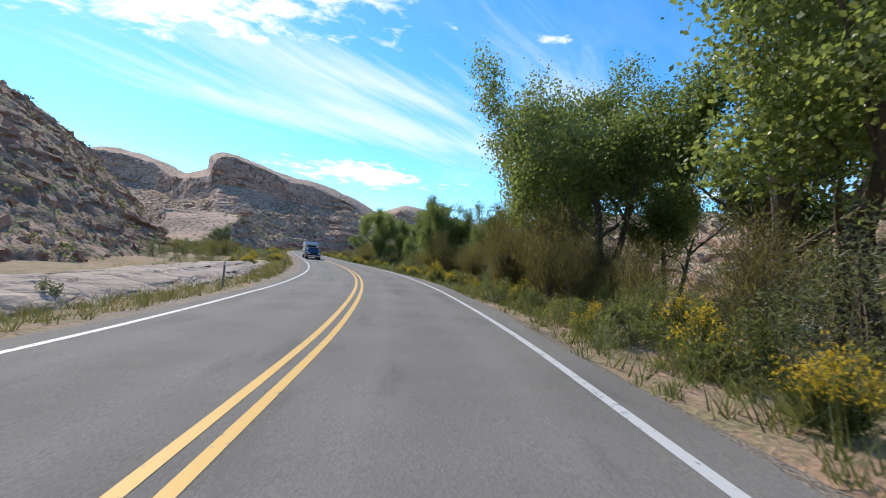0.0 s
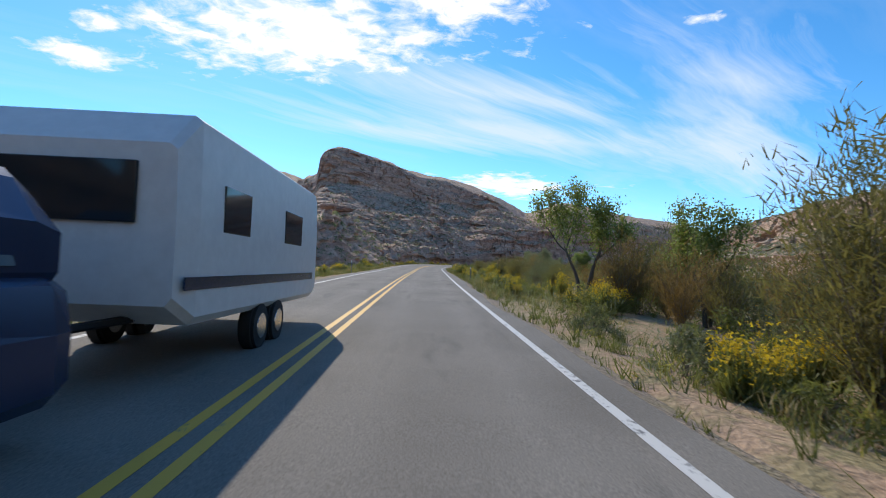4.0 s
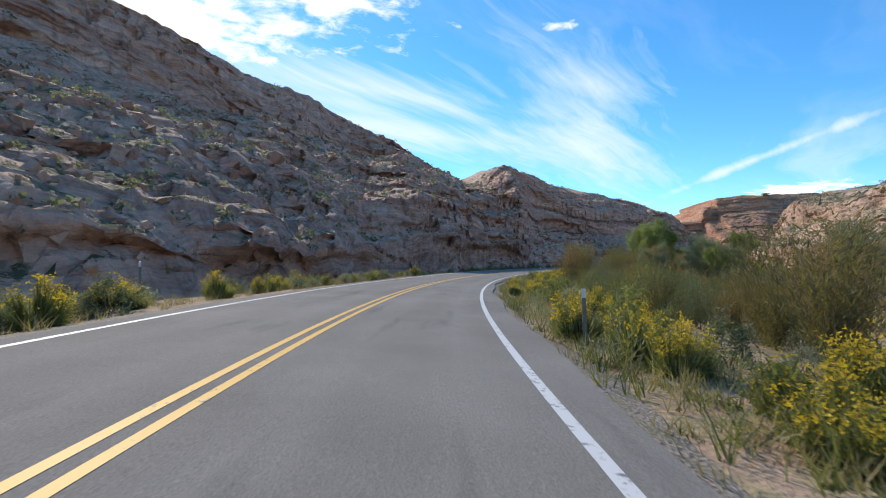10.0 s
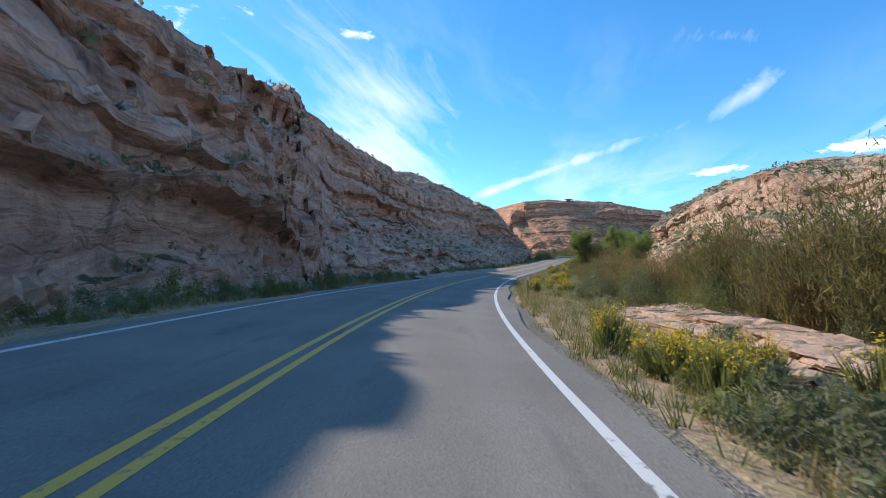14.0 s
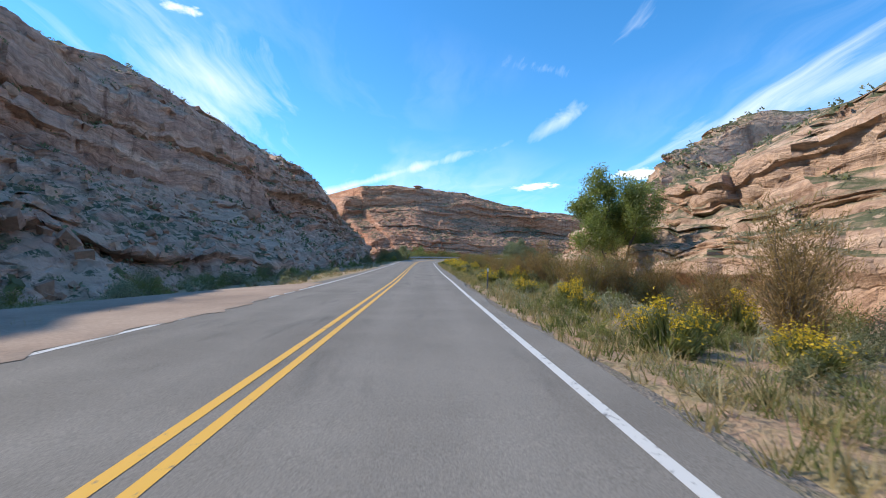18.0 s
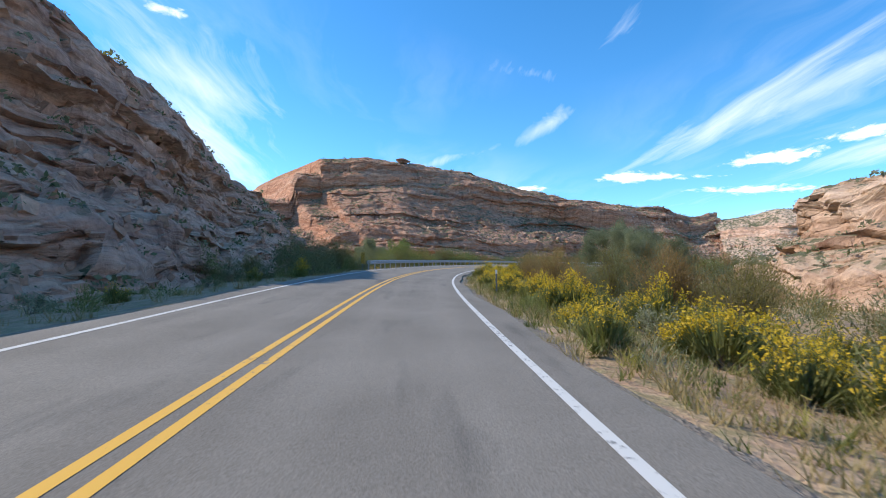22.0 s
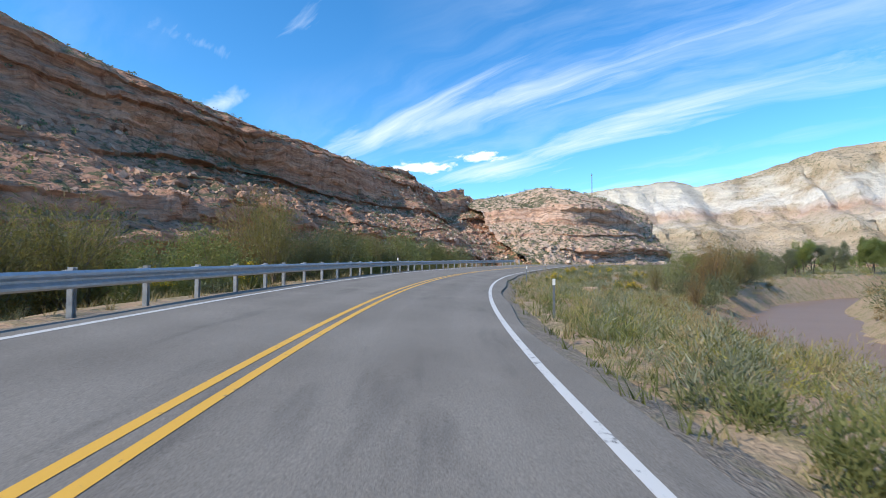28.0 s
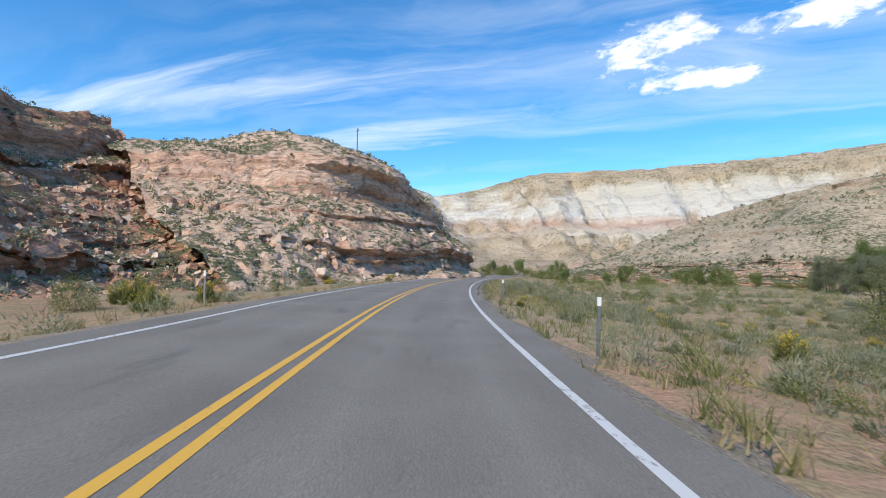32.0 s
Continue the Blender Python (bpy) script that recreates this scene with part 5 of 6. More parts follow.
for kind, x, y, size in (("tamg", 17.0, 195.5, 1.35), ("tam", 19.5, 197.2, 1.4), ("rabbit", 14.8, 193.2, 1.1), ("tamg", 21.2, 201.0, 1.3), ("willow", 24.0, 204.0, 1.4), ("willow", 92.3, 298.4, 1.15), ("willow", 95.4, 296.2, 1.25), ("willow", 98.4, 296.6, 1.1), ("willow", 214.0, 398.6, 1.8), ("willow", 217.4, 400.2, 2.0), ("willow", 220.8, 401.4, 1.8), ("willow", 210.6, 397.8, 1.7), ("tamg", 224.0, 402.6, 1.8), ("rabbit", 10.2, 123.0, 1.5), ("rabbit", 11.4, 124.6, 1.5), ("rabbit", 9.8, 120.8, 1.2), ("rabbit", 34.2, 242.6, 1.2), ("rabbit", 35.6, 243.8, 1.3), ("rabbit", 36.4, 245.6, 1.2), ("rabbit", 37.6, 246.6, 1.3), ("rabbit", 33.6, 240.6, 1.1), ("rabbit", 38.4, 248.6, 1.1),
                         ("tam", 24.4, 201.4, 1.6), ("tam", 26.8, 203.6, 1.5), ("tamg", 23.0, 197.0, 1.3), ("willow", 350.6, 371.6, 0.75), ("rabbit", 355.0, 369.4, 1.3), ("willow", 356.6, 369.0, 0.6), ("rabbit", 353.6, 370.0, 1.1), ("willow", 366.4, 359.8, 0.55), ("rabbit", 374.0, 353.0, 1.1), ("willow", 370.4, 356.2, 0.5), ("tam", 302.6, 361.8, 1.9), ("tamg", 304.6, 359.8, 1.7), ("tam", 300.2, 364.4, 1.5), ("tam", 312.0, 352.5, 1.6), ("tam", 284.0, 400.5, 2.0), ("tamg", 287.0, 402.0, 1.8), ("tam", 280.5, 401.0, 1.6), ("tam", 32.6, 235.6, 1.9), ("tamg", 35.2, 237.6, 1.7), ("tam", 37.0, 241.0, 1.6)):
    put(kind, x, y, size, rng)
# big bushes on the outer bank of the river's bend
for k in range(10):
    put("willow", 302 + 3.6 * k + rng.normal() * 0.8, 363.5 - 3.3 * k + rng.normal() * 1.2, rng.uniform(1.5, 2.3), rng)
for k in range(8):
    put("tamg" if k % 3 else "tam", 290 + 4.4 * k + rng.normal(), 371.5 - 3.6 * k + rng.normal() * 1.2, rng.uniform(0.9, 1.3), rng)

# trees
cotton_a = grow_tree(101, 11.5, 1.0, 50000, 0.10, L_COTTON, "cottonwood_tree", "green cottonwood tree with a broad crown beside the road", girth=0.45, trunks=3)
cotton_b = grow_tree(102, 9.5, 0.95, 42000, 0.095, L_COTTON, "cottonwood_tree", "green cottonwood tree with a broad crown beside the road", girth=0.46)
olive = grow_tree(103, 8.0, 1.0, 40000, 0.072, L_SILVER, "russian_olive_tree", "sparse grey-green tree with thin bare limbs by the river", girth=0.55, trunks=3, low=0.12)
bushy = grow_tree(105, 7.5, 1.0, 42000, 0.085, L_COTTON, "leafy_tree", "bushy green tree leafed down to the ground beside the road", girth=0.55, trunks=4, low=0.05)
small = grow_tree(104, 5.5, 0.7, 9000, 0.075, L_COTTON, "young_cottonwood_tree", "young green cottonwood tree with a narrow crown")


def plant_tree(proto, x, y, turn, size):
    m = set_down(x, y, turn, size, 0.1 if x < 355 else 1.8 * size)
    if proto.name in used_once:
        return copy_scaled(proto, m)
    used_once.add(proto.name)
    proto.matrix_basis = m
    return proto


for proto, x, y, turn, size in ((cotton_a, 12.4, 19.0, 0.4, 0.98), (cotton_a, 14.6, 25.6, 2.4, 1.0), (cotton_a, 11.6, 8.2, 2.2, 1.05), (cotton_b, 16.5, 12.5, 1.0, 1.15), (cotton_b, 18.0, 22.0, 4.0, 1.0), (cotton_b, 12.6, 44.5, 3.0, 0.78), (bushy, 13.6, 48.5, 1.0, 0.95), (bushy, 15.2, 44.0, 3.0, 0.85), (bushy, 13.2, 33.5, 2.0, 0.8), (cotton_b, 17.0, 40.0, 0.9, 0.62), (cotton_b, 15.5, 52.0, 0.3, 0.62), (cotton_a, 20.0, 5.0, 1.3, 1.0), (cotton_b, 13.5, 1.0, 3.3, 1.1),
                                (cotton_b, 12.2, 73.0, 2.0, 0.92), (cotton_b, 14.8, 75.0, 4.4, 0.8), (olive, 14.8, 127.0, 1.0, 0.5), (olive, 16.2, 133.5, 4.0, 0.5), (olive, 17.5, 141.0, 0.0, 0.55), (olive, 20.0, 147.0, 2.0, 0.6), (olive, 22.5, 153.0, 3.0, 0.55), (olive, 17.2, 158.5, 5.0, 0.45), (olive, 19.0, 166.0, 1.5, 0.5), (olive, 24.0, 171.0, 2.5, 0.5), (olive, 27.0, 178.0, 0.5, 0.5), (bushy, 11.9, 71.0, 1.0, 0.62), (bushy, 14.5, 74.5, 4.0, 0.6), (cotton_b, 16.5, 77.0, 5.5, 0.5), (small, 11.5, 96.0, 0.0, 1.0), (small, 14.5, 92.0, 2.0, 0.8), (small, 14.0, 60.0, 1.0, 0.8),
                                (cotton_b, 54.4, 250.0, 0.7, 1.0), (bushy, 51.5, 248.5, 0.7, 0.6), (small, 56.0, 240.0, 0.0, 1.0), (small, 30.0, 199.0, 1.0, 0.9), (bushy, 93.8, 297.3, 0.5, 0.95), (bushy, 97.5, 293.5, 2.5, 1.0), (cotton_b, 136.5, 321.0, 2.8, 1.1), (cotton_a, 143.0, 321.0, 1.4, 0.8), (small, 108.0, 301.0, 2.0, 0.9),
                                (bushy, 215.6, 402.0, 2.0, 0.75), (olive, 221.5, 371.5, 0.0, 1.1), (olive, 214.5, 366.0, 3.0, 0.95), (olive, 208.5, 364.0, 1.4, 0.9), (olive, 70.0, 262.0, 2.0, 0.8), (olive, 48.5, 243.5, 1.1, 0.75), (olive, 58.0, 244.5, 2.6, 0.95), (olive, 62.0, 246.0, 4.1, 0.8), (olive, 218.0, 366.0, 5.0, 0.75), (olive, 214.0, 362.0, 2.5, 0.8), (olive, -16.0, 112.0, 1.0, 0.7),
                                (bushy, 334.5, 327.5, 1.0, 0.8), (olive, 338.0, 321.5, 3.0, 0.75), (cotton_b, 346.0, 303.0, 1.0, 0.75), (cotton_b, 339.5, 309.5, 3.0, 0.7), (olive, 330.0, 333.0, 4.0, 0.6), (olive, 342.0, 314.0, 5.2, 0.8), (olive, 218.5, 408.4, 1.9, 0.75), (olive, 222.4, 408.2, 3.9, 0.6), (olive, 229.4, 411.0, 0.9, 0.55), (olive, 214.6, 406.6, 5.1, 0.75), (olive, 28.1, 192.3, 0.6, 0.66), (olive, 26.4, 188.4, 2.6, 0.6), (olive, 30.2, 197.6, 4.4, 0.7), (olive, 35.6, 208.4, 1.7, 0.75), (olive, 24.6, 183.0, 3.5, 0.6),
                                (small, 424.0, 288.0, 1.0, 0.9), (small, 413.0, 279.0, 2.0, 1.0), (small, 404.0, 272.0, 5.0, 0.9), (small, 391.0, 263.0, 4.0, 1.1), (small, 385.0, 260.0, 0.5, 1.2), (small, 379.0, 257.0, 2.7, 1.0), (olive, 364.0, 262.0, 2.0, 1.0), (olive, 359.0, 268.0, 1.0, 1.1), (small, 432.0, 262.0, 1.0, 1.5), (small, 446.0, 276.0, 2.0, 1.3), (small, 462.0, 250.0, 3.0, 1.6), (small, 480.0, 262.0, 4.0, 1.4), (small, 500.0, 246.0, 5.0, 1.6), (small, 415.0, 252.0, 0.5, 1.4), (small, 470.0, 282.0, 2.5, 1.4), (cotton_b, 520.0, 258.0, 1.5, 0.9), (small, 398.0, 246.0, 3.3, 1.2)):
    plant_tree(proto, x, y, turn, size)


# grass and small tufts: uncountable
def tufts():
    rng = np.random.default_rng(55)
    for name, mat, zones, label in (("dry_grass", L_DRY, [(24, 36, -9, -26, 350), (15, 24, -8, -16, 1200), (-1, 5, 5.0, 9, 1260), (2, 9, 5.0, 12, 1620), (14, 24, -4.1, -9, 4680), (24, 30, -4.1, -14, 700), (30, 36, -4.1, -12, 450), (5, 14, -4.1, -6.5, 1260), (8, 24, 4.9, 7.5, 1620), (24, 36, 4.8, 6.5, 900)], "dry straw-coloured grass on the verges"),
                                    ("green_grass", L_GRASS, [(-1, 5, -4.05, -6.5, 1260), (-1, 5, 4.9, 7, 1260), (5, 14, -4.0, -8, 3000), (5, 9, 5, 9, 1260), (14, 30, -4.05, -8, 3060), (30, 36, -4.1, -9, 900)], "green and yellow grass on the verges")):
        B, T = [], []
        for t0, t1, la, lb, n in zones:
            idx = np.array([station(t) for t in rng.uniform(t0, t1, n)])
            lat = rng.uniform(min(la, lb), max(la, lb), n) + CENTRE[idx]
            xy = LINE[idx, :2] + LEFT[idx] * lat[:, None] + rng.normal(size=(n, 2)) * 0.2
            z = land(xy[:, 0], xy[:, 1])
            _, l2 = nearest(xy[:, 0], xy[:, 1])
            okay = np.abs(l2) > 3.95
            xy, z = xy[okay], z[okay]
            k = 13
            base = np.repeat(np.column_stack([xy, z - 0.05]), k, 0) + rng.normal(size=(len(xy) * k, 3)) * np.array([0.07, 0.07, 0])
            h = np.repeat(rng.uniform(0.12, 0.46, len(xy)), k) * rng.uniform(0.6, 1.2, len(base))
            tip = base + np.column_stack([rng.normal(size=len(base)) * h * 0.45, rng.normal(size=len(base)) * h * 0.45, h])
            B.append(base)
            T.append(tip)
        v, f = blades(np.vstack(B), np.vstack(T), 0.011, rng)
        tagged(new(name, mesh_of(name, v, f, mat)), label, "grass", kind="stuff")


tufts()


# far scrub on slopes and on the flat beyond the road: uncountable
def scrub_on(name, places, mat, rng, size, label, leaves=16, leaf=0.2):
    n = len(places)
    c = np.repeat(places, leaves, 0)
    s = np.repeat(rng.uniform(size[0], size[1], n), leaves)
    off = rng.normal(size=(len(c), 3))
    off /= np.linalg.norm(off, axis=1)[:, None] ** 0.7
    off[:, 2] = np.abs(off[:, 2])
    v, f = leaf_faces(c + off * (s * 0.45)[:, None], s * leaf, rng, 1.7, 0.4)
    tagged(new(name, mesh_of(name, v, f, mat)), label, "scrub", kind="stuff")


def spots_on(wall, u, n, rng, lo, hi):
    i = rng.integers(1, wall.shape[0] - 1, n)
    j = rng.integers(int(lo * wall.shape[1]), int(hi * wall.shape[1]) - 1, n)
    p = wall[i, j]
    e1, e2 = wall[i + 1, j] - wall[i - 1, j], wall[i, j + 1] - wall[i, j - 1]
    nrm = np.cross(e1, e2)
    nz = np.abs(nrm[:, 2]) / (np.linalg.norm(nrm, axis=1) + 1e-9)
    return p[nz > 0.55]


rng = np.random.default_rng(91)
allp = np.vstack([spots_on(w_, None, k, rng, 0.04, 0.98) for w_, k in ((hill_a, 2600), (wall_b, 6500), (wall_s, 1000), (wall_d, 2000), (wall_e, 2400), (wall_g, 2800))])
scrub_on("slope_scrub", allp[::2], L_SAGE, rng, (0.35, 1.1), "grey-green scrub dotted over the rocky slopes", 16)
scrub_on("dark_slope_scrub", allp[1::2], L_OLIVE, rng, (0.4, 1.3), "dark olive scrub dotted over the rocky slopes", 16)
scrub_on("talus_scrub", spots_on(wall_d[-90:], None, 700, rng, 0.03, 0.95), L_SAGE, rng, (0.5, 1.3), "grey-green scrub among the rubble of the slope", 40, 0.12)
allp = np.vstack([spots_on(w_, None, k, rng, 0.04, 0.98) for w_, k in ((wall_h, 1500), (wall_l, 300))])
scrub_on("hill_scrub", allp, L_OLIVE, rng, (0.8, 2.2), "dark scrub dotted over the far hillside", 14, 0.26)
x, y = rng.uniform(195, 520, 9500), rng.uniform(190, 392, 9500)
st, lt = nearest(x, y)
okay = (lt < -26) & (lt > -110) & (np.hypot(x[:, None] - RIVER[None, ::3, 0], y[:, None] - RIVER[None, ::3, 1]).min(1) > 8)
x, y = x[okay], y[okay]
scrub_on("flat_scrub", np.column_stack([x, y, land(x, y)]), L_SAGE, rng, (0.4, 1.2), "sagebrush and dry scrub across the flat", 34, 0.09)
x, y = rng.uniform(300, 560, 900), rng.uniform(200, 330, 900)
okay = np.hypot(x[:, None] - BELT[None, :, 0], y[:, None] - BELT[None, :, 1]).min(1)
wet = np.hypot(x[:, None] - RIVER[None, :, 0], y[:, None] - RIVER[None, :, 1]).min(1)
okay = (wet > 8) & (okay < 22) & (nearest(x, y)[1] < -14)
BANK = np.column_stack([x[okay], y[okay], land(x[okay], y[okay]) - 0.1])


def thicket(name, places, mat, rng, wide, tall, leaves, length, width, label, category="thicket"):
    """Bushes too many to count: uneven domes of narrow leaves, as one mesh."""
    n = len(places)
    r = rng.uniform(wide[0], wide[1], n)
    h = r * rng.uniform(tall[0], tall[1], n)
    lobes = rng.normal(size=(n, 7, 3))
    lobes /= np.linalg.norm(lobes, axis=2)[:, :, None]
    lobes *= rng.uniform(0.35, 1.0, (n, 7, 1))
    pick = rng.integers(0, 7, (n, leaves))
    off = np.take_along_axis(lobes, pick[:, :, None], 1) + rng.normal(size=(n, leaves, 3)) * 0.2
    off[:, :, 2] = np.abs(off[:, :, 2]) * 0.95
    c = places[:, None, :] + off * np.stack([r, r, h], 1)[:, None, :]
    d = off * np.array([1, 1, 0.6]) + np.array([0, 0, 0.5])
    v, f = slivers(c.reshape(-1, 3), length, width, rng, 0.0, d.reshape(-1, 3))
    tagged(new(name, mesh_of(name, v, f, mat)), label, category, kind="stuff")


def beside(t0, t1, la, lb, n, rng, off_river=8.0):
    """Random ground spots along the road between two laterals."""
    idx = np.array([station(t) for t in rng.uniform(t0, t1, n)])
    lat = rng.uniform(min(la, lb), max(la, lb), n) + CENTRE[idx]
    xy = LINE[idx, :2] + LEFT[idx] * lat[:, None]
    _, l2 = nearest(xy[:, 0], xy[:, 1])
    far = np.hypot(xy[:, :1] - RIVER[None, :, 0], xy[:, 1:] - RIVER[None, :, 1]).min(1)
    xy = xy[(np.abs(l2) > min(abs(la), abs(lb)) - 0.5) & (far > off_river)]
    return np.column_stack([xy, land(xy[:, 0], xy[:, 1]) - 0.1])


def over_flat(n, rng):
    """Random spots on the wide flat beyond the river's bend."""
    x, y = rng.uniform(318, 480, n), rng.uniform(225, 375, n)
    far = np.hypot(x[:, None] - RIVER[None, :, 0], y[:, None] - RIVER[None, :, 1]).min(1)
    keep = (nearest(x, y)[1] < -6) & (far > 5)
    return np.column_stack([x, y, land(x, y) - 0.1])[keep]


rng = np.random.default_rng(123)
for name, mat, share, label in (("olive_thicket", L_OLIVE, 1.0, "grey-green bushes crowding the river flat"), ("tamarisk_thicket", L_TAMGREEN, 0.8, "olive-brown tamarisk thicket on the river flat"), ("brown_thicket", L_TAMARISK, 0.45, "brownish tamarisk thicket on the river flat")):
    spots = np.vstack([beside(-1, 5.5, -13, -34, int(110 * share), rng), beside(5, 16.5, -13, -34, int(230 * share), rng), beside(16, 25.5, -14, -34, int(120 * share), rng)])
    thicket(name, spots, mat, rng, (0.9, 1.9), (1.0, 1.7), 420, 0.24, 0.05, label)
for name, mat, count, label in (("sage_flat", L_SAGE, 900, "grey-green sagebrush across the flat"), ("green_flat", L_GREEN, 700, "green low shrubs across the flat"), ("dry_flat", L_DRY, 800, "dry straw-coloured shrubs across the flat"), ("yellow_flat", L_YELLOWGREEN, 420, "yellow-green low shrubs across the flat")):
    spots = np.vstack([beside(26.5, 35, -5.6, -45, int(count * 0.85), rng, 5.2), beside(28, 31, -5.0, -20, int(count * 0.35), rng, 5.2), beside(25.5, 30, -4.9, -17, int(count * 0.5), rng, 5.6), over_flat(int(count * 2.6), rng), beside(15, 26.5, -4.55, -13, int(count * 0.6), rng), beside(-0.5, 13.9, -4.55, -8.5, int(count * 0.5), rng), beside(2, 8.5, 5.6, 16, int(count * 0.25), rng)])
    thicket(name, spots, mat, rng, (0.3, 0.72), (0.7, 1.25), 110, 0.17, 0.018, label, "scrub")
thicket("sagebrush_clumps", np.vstack([beside(30, 36, -6.4, -42, 420, rng), beside(26, 30, -6, -18, 45, rng)]), L_SAGE, rng, (0.55, 1.0), (0.75, 1.1), 900, 0.13, 0.022, "rounded grey-green sagebrush clumps on bare soil", "scrub")
thicket("saltbush_clumps", np.vstack([beside(30, 36, -6, -40, 190, rng), beside(26, 30, -5.5, -18, 45, rng)]), L_OLIVE, rng, (0.45, 0.85), (0.75, 1.1), 800, 0.13, 0.022, "rounded dark olive saltbush clumps on bare soil", "scrub")
spots = np.vstack([beside(27.2, 30.6, -17, -34, 60, rng, 5.4), beside(30.2, 31.6, -17, -24, 9, rng, 5.0)])
thicket("riverbank_bushes", spots, L_OLIVE, rng, (1.4, 2.3), (1.0, 1.5), 1500, 0.22, 0.05, "grey-green bushes on the riverbank")


for kind, mat, label in (("sage", L_SAGE, "grey-green sagebrush scattered beside the road"), ("green", L_GREEN, "low green shrubs scattered beside the road"), ("salt", L_OLIVE, "low olive saltbush scattered beside the road")):
    if kind in overflow:
        thicket({"sage": "sagebrush_scrub", "green": "green_scrub", "salt": "saltbush_scrub"}[kind], np.array(overflow[kind]), mat, rng, (0.4, 0.75), (0.8, 1.25), 420, 0.13, 0.022, label, "scrub")


n_bar = 2600
pick = rng.integers(0, 62, n_bar)
x = RIVER[pick, 0] + rng.uniform(-17, 17, n_bar)
y = RIVER[pick, 1] + rng.uniform(-17, 17, n_bar)
gap = np.hypot(x[:, None] - RIVER[None, :, 0], y[:, None] - RIVER[None, :, 1]).min(1)
keep = (gap > 4.6) & (nearest(x, y)[1] < -9)
bars = np.column_stack([x, y, land(x, y) - 0.1])[keep]
thicket("river_bar_scrub", bars[::2], L_TAMARISK, rng, (0.35, 0.9), (0.7, 1.2), 160, 0.2, 0.02, "brown dry scrub on the river bars", "scrub")
thicket("river_bank_grass", bars[1::2], L_DRY, rng, (0.3, 0.7), (0.7, 1.3), 160, 0.22, 0.014, "straw-coloured grass on the river banks", "grass")

thicket("riverbank_thicket", BANK, L_GREEN, rng, (0.8, 1.7), (0.8, 1.3), 420, 0.22, 0.05, "green thicket along the riverbank")
x, y = np.linspace(330, 470, 60), np.linspace(262, 250, 60)
x = x + rng.normal(size=60) * 3
y = 262 + 22 * np.sin(x * 0.045) + rng.normal(size=60) * 6
thicket("riverside_grove", np.column_stack([x, y, land(x, y)]), L_GREEN, rng, (1.8, 3.4), (0.9, 1.4), 900, 0.34, 0.12, "green trees and bushes along the far riverbank")


# ---------------------------------------------------------------- boulders
def boulder_mesh(seed, mat):
    rng = np.random.default_rng(seed)
    bm = bmesh.new()
    sc = np.array([rng.uniform(0.7, 1.2), rng.uniform(0.6, 1.0), rng.uniform(0.45, 0.8)])
    p = rng.normal(size=(22, 3))
    p /= np.abs(p).max(1)[:, None] ** 0.75 * np.linalg.norm(p, axis=1)[:, None] ** 0.25
    for q in p * sc * 0.5:
        bm.verts.new(q)
    r = bmesh.ops.convex_hull(bm, input=bm.verts)
    bmesh.ops.delete(bm, geom=[g for g in r["geom_interior"] if isinstance(g, bmesh.types.BMVert)], context="VERTS")
    me = bpy.data.meshes.new("boulder")
    bm.to_mesh(me)
    bm.free()
    me.materials.append(mat)
    return me


STONES = [boulder_mesh(200 + k, BOULDER) for k in range(7)]
PALES = [boulder_mesh(220 + k, PALEBOULDER) for k in range(5)]


def strew(wall, n, rng, lo, hi, sizes, meshes, label, group):
    i = rng.integers(2, wall.shape[0] - 2, n)
    j = rng.integers(max(2, int(lo * wall.shape[1])), int(hi * wall.shape[1]), n)
    for a, b in zip(i, j):
        p = wall[a, b]
        nrm = np.cross(wall[a + 1, b] - wall[a - 1, b], wall[a, b + 1] - wall[a, b - 1])
        if abs(nrm[2]) < 0.5 * np.linalg.norm(nrm):
            continue
        s = rng.uniform(0, 1) ** 2.4 * (sizes[1] - sizes[0]) + sizes[0]
        ob = new("boulder", meshes[int(rng.integers(0, len(meshes)))])
        ob.matrix_basis = Matrix.LocRotScale((p[0], p[1], p[2] + 0.12 * s), Euler((rng.normal() * 0.35, rng.normal() * 0.35, rng.uniform(0, 6.28))), (s, s, s))
        tagged(ob, label, "boulder", group)


rng = np.random.default_rng(41)
strew(wall_b, 120, rng, 0.03, 0.5, (0.6, 3.0), STONES, "angular red-brown boulder lying on a rubble slope", "boulders under the canyon wall")
strew(wall_d, 40, rng, 0.03, 0.45, (0.6, 2.1), STONES, "angular red-brown boulder lying on a rubble slope", "boulders under the mesa")
strew(wall_e, 34, rng, 0.03, 0.45, (0.5, 2.0), PALES, "pale orange sandstone block fallen from the knob", "fallen blocks under the knob")
strew(hill_a, 24, rng, 0.05, 0.9, (0.6, 2.0), STONES, "angular red-brown boulder lying on a rubble slope", "boulders on the hillside")


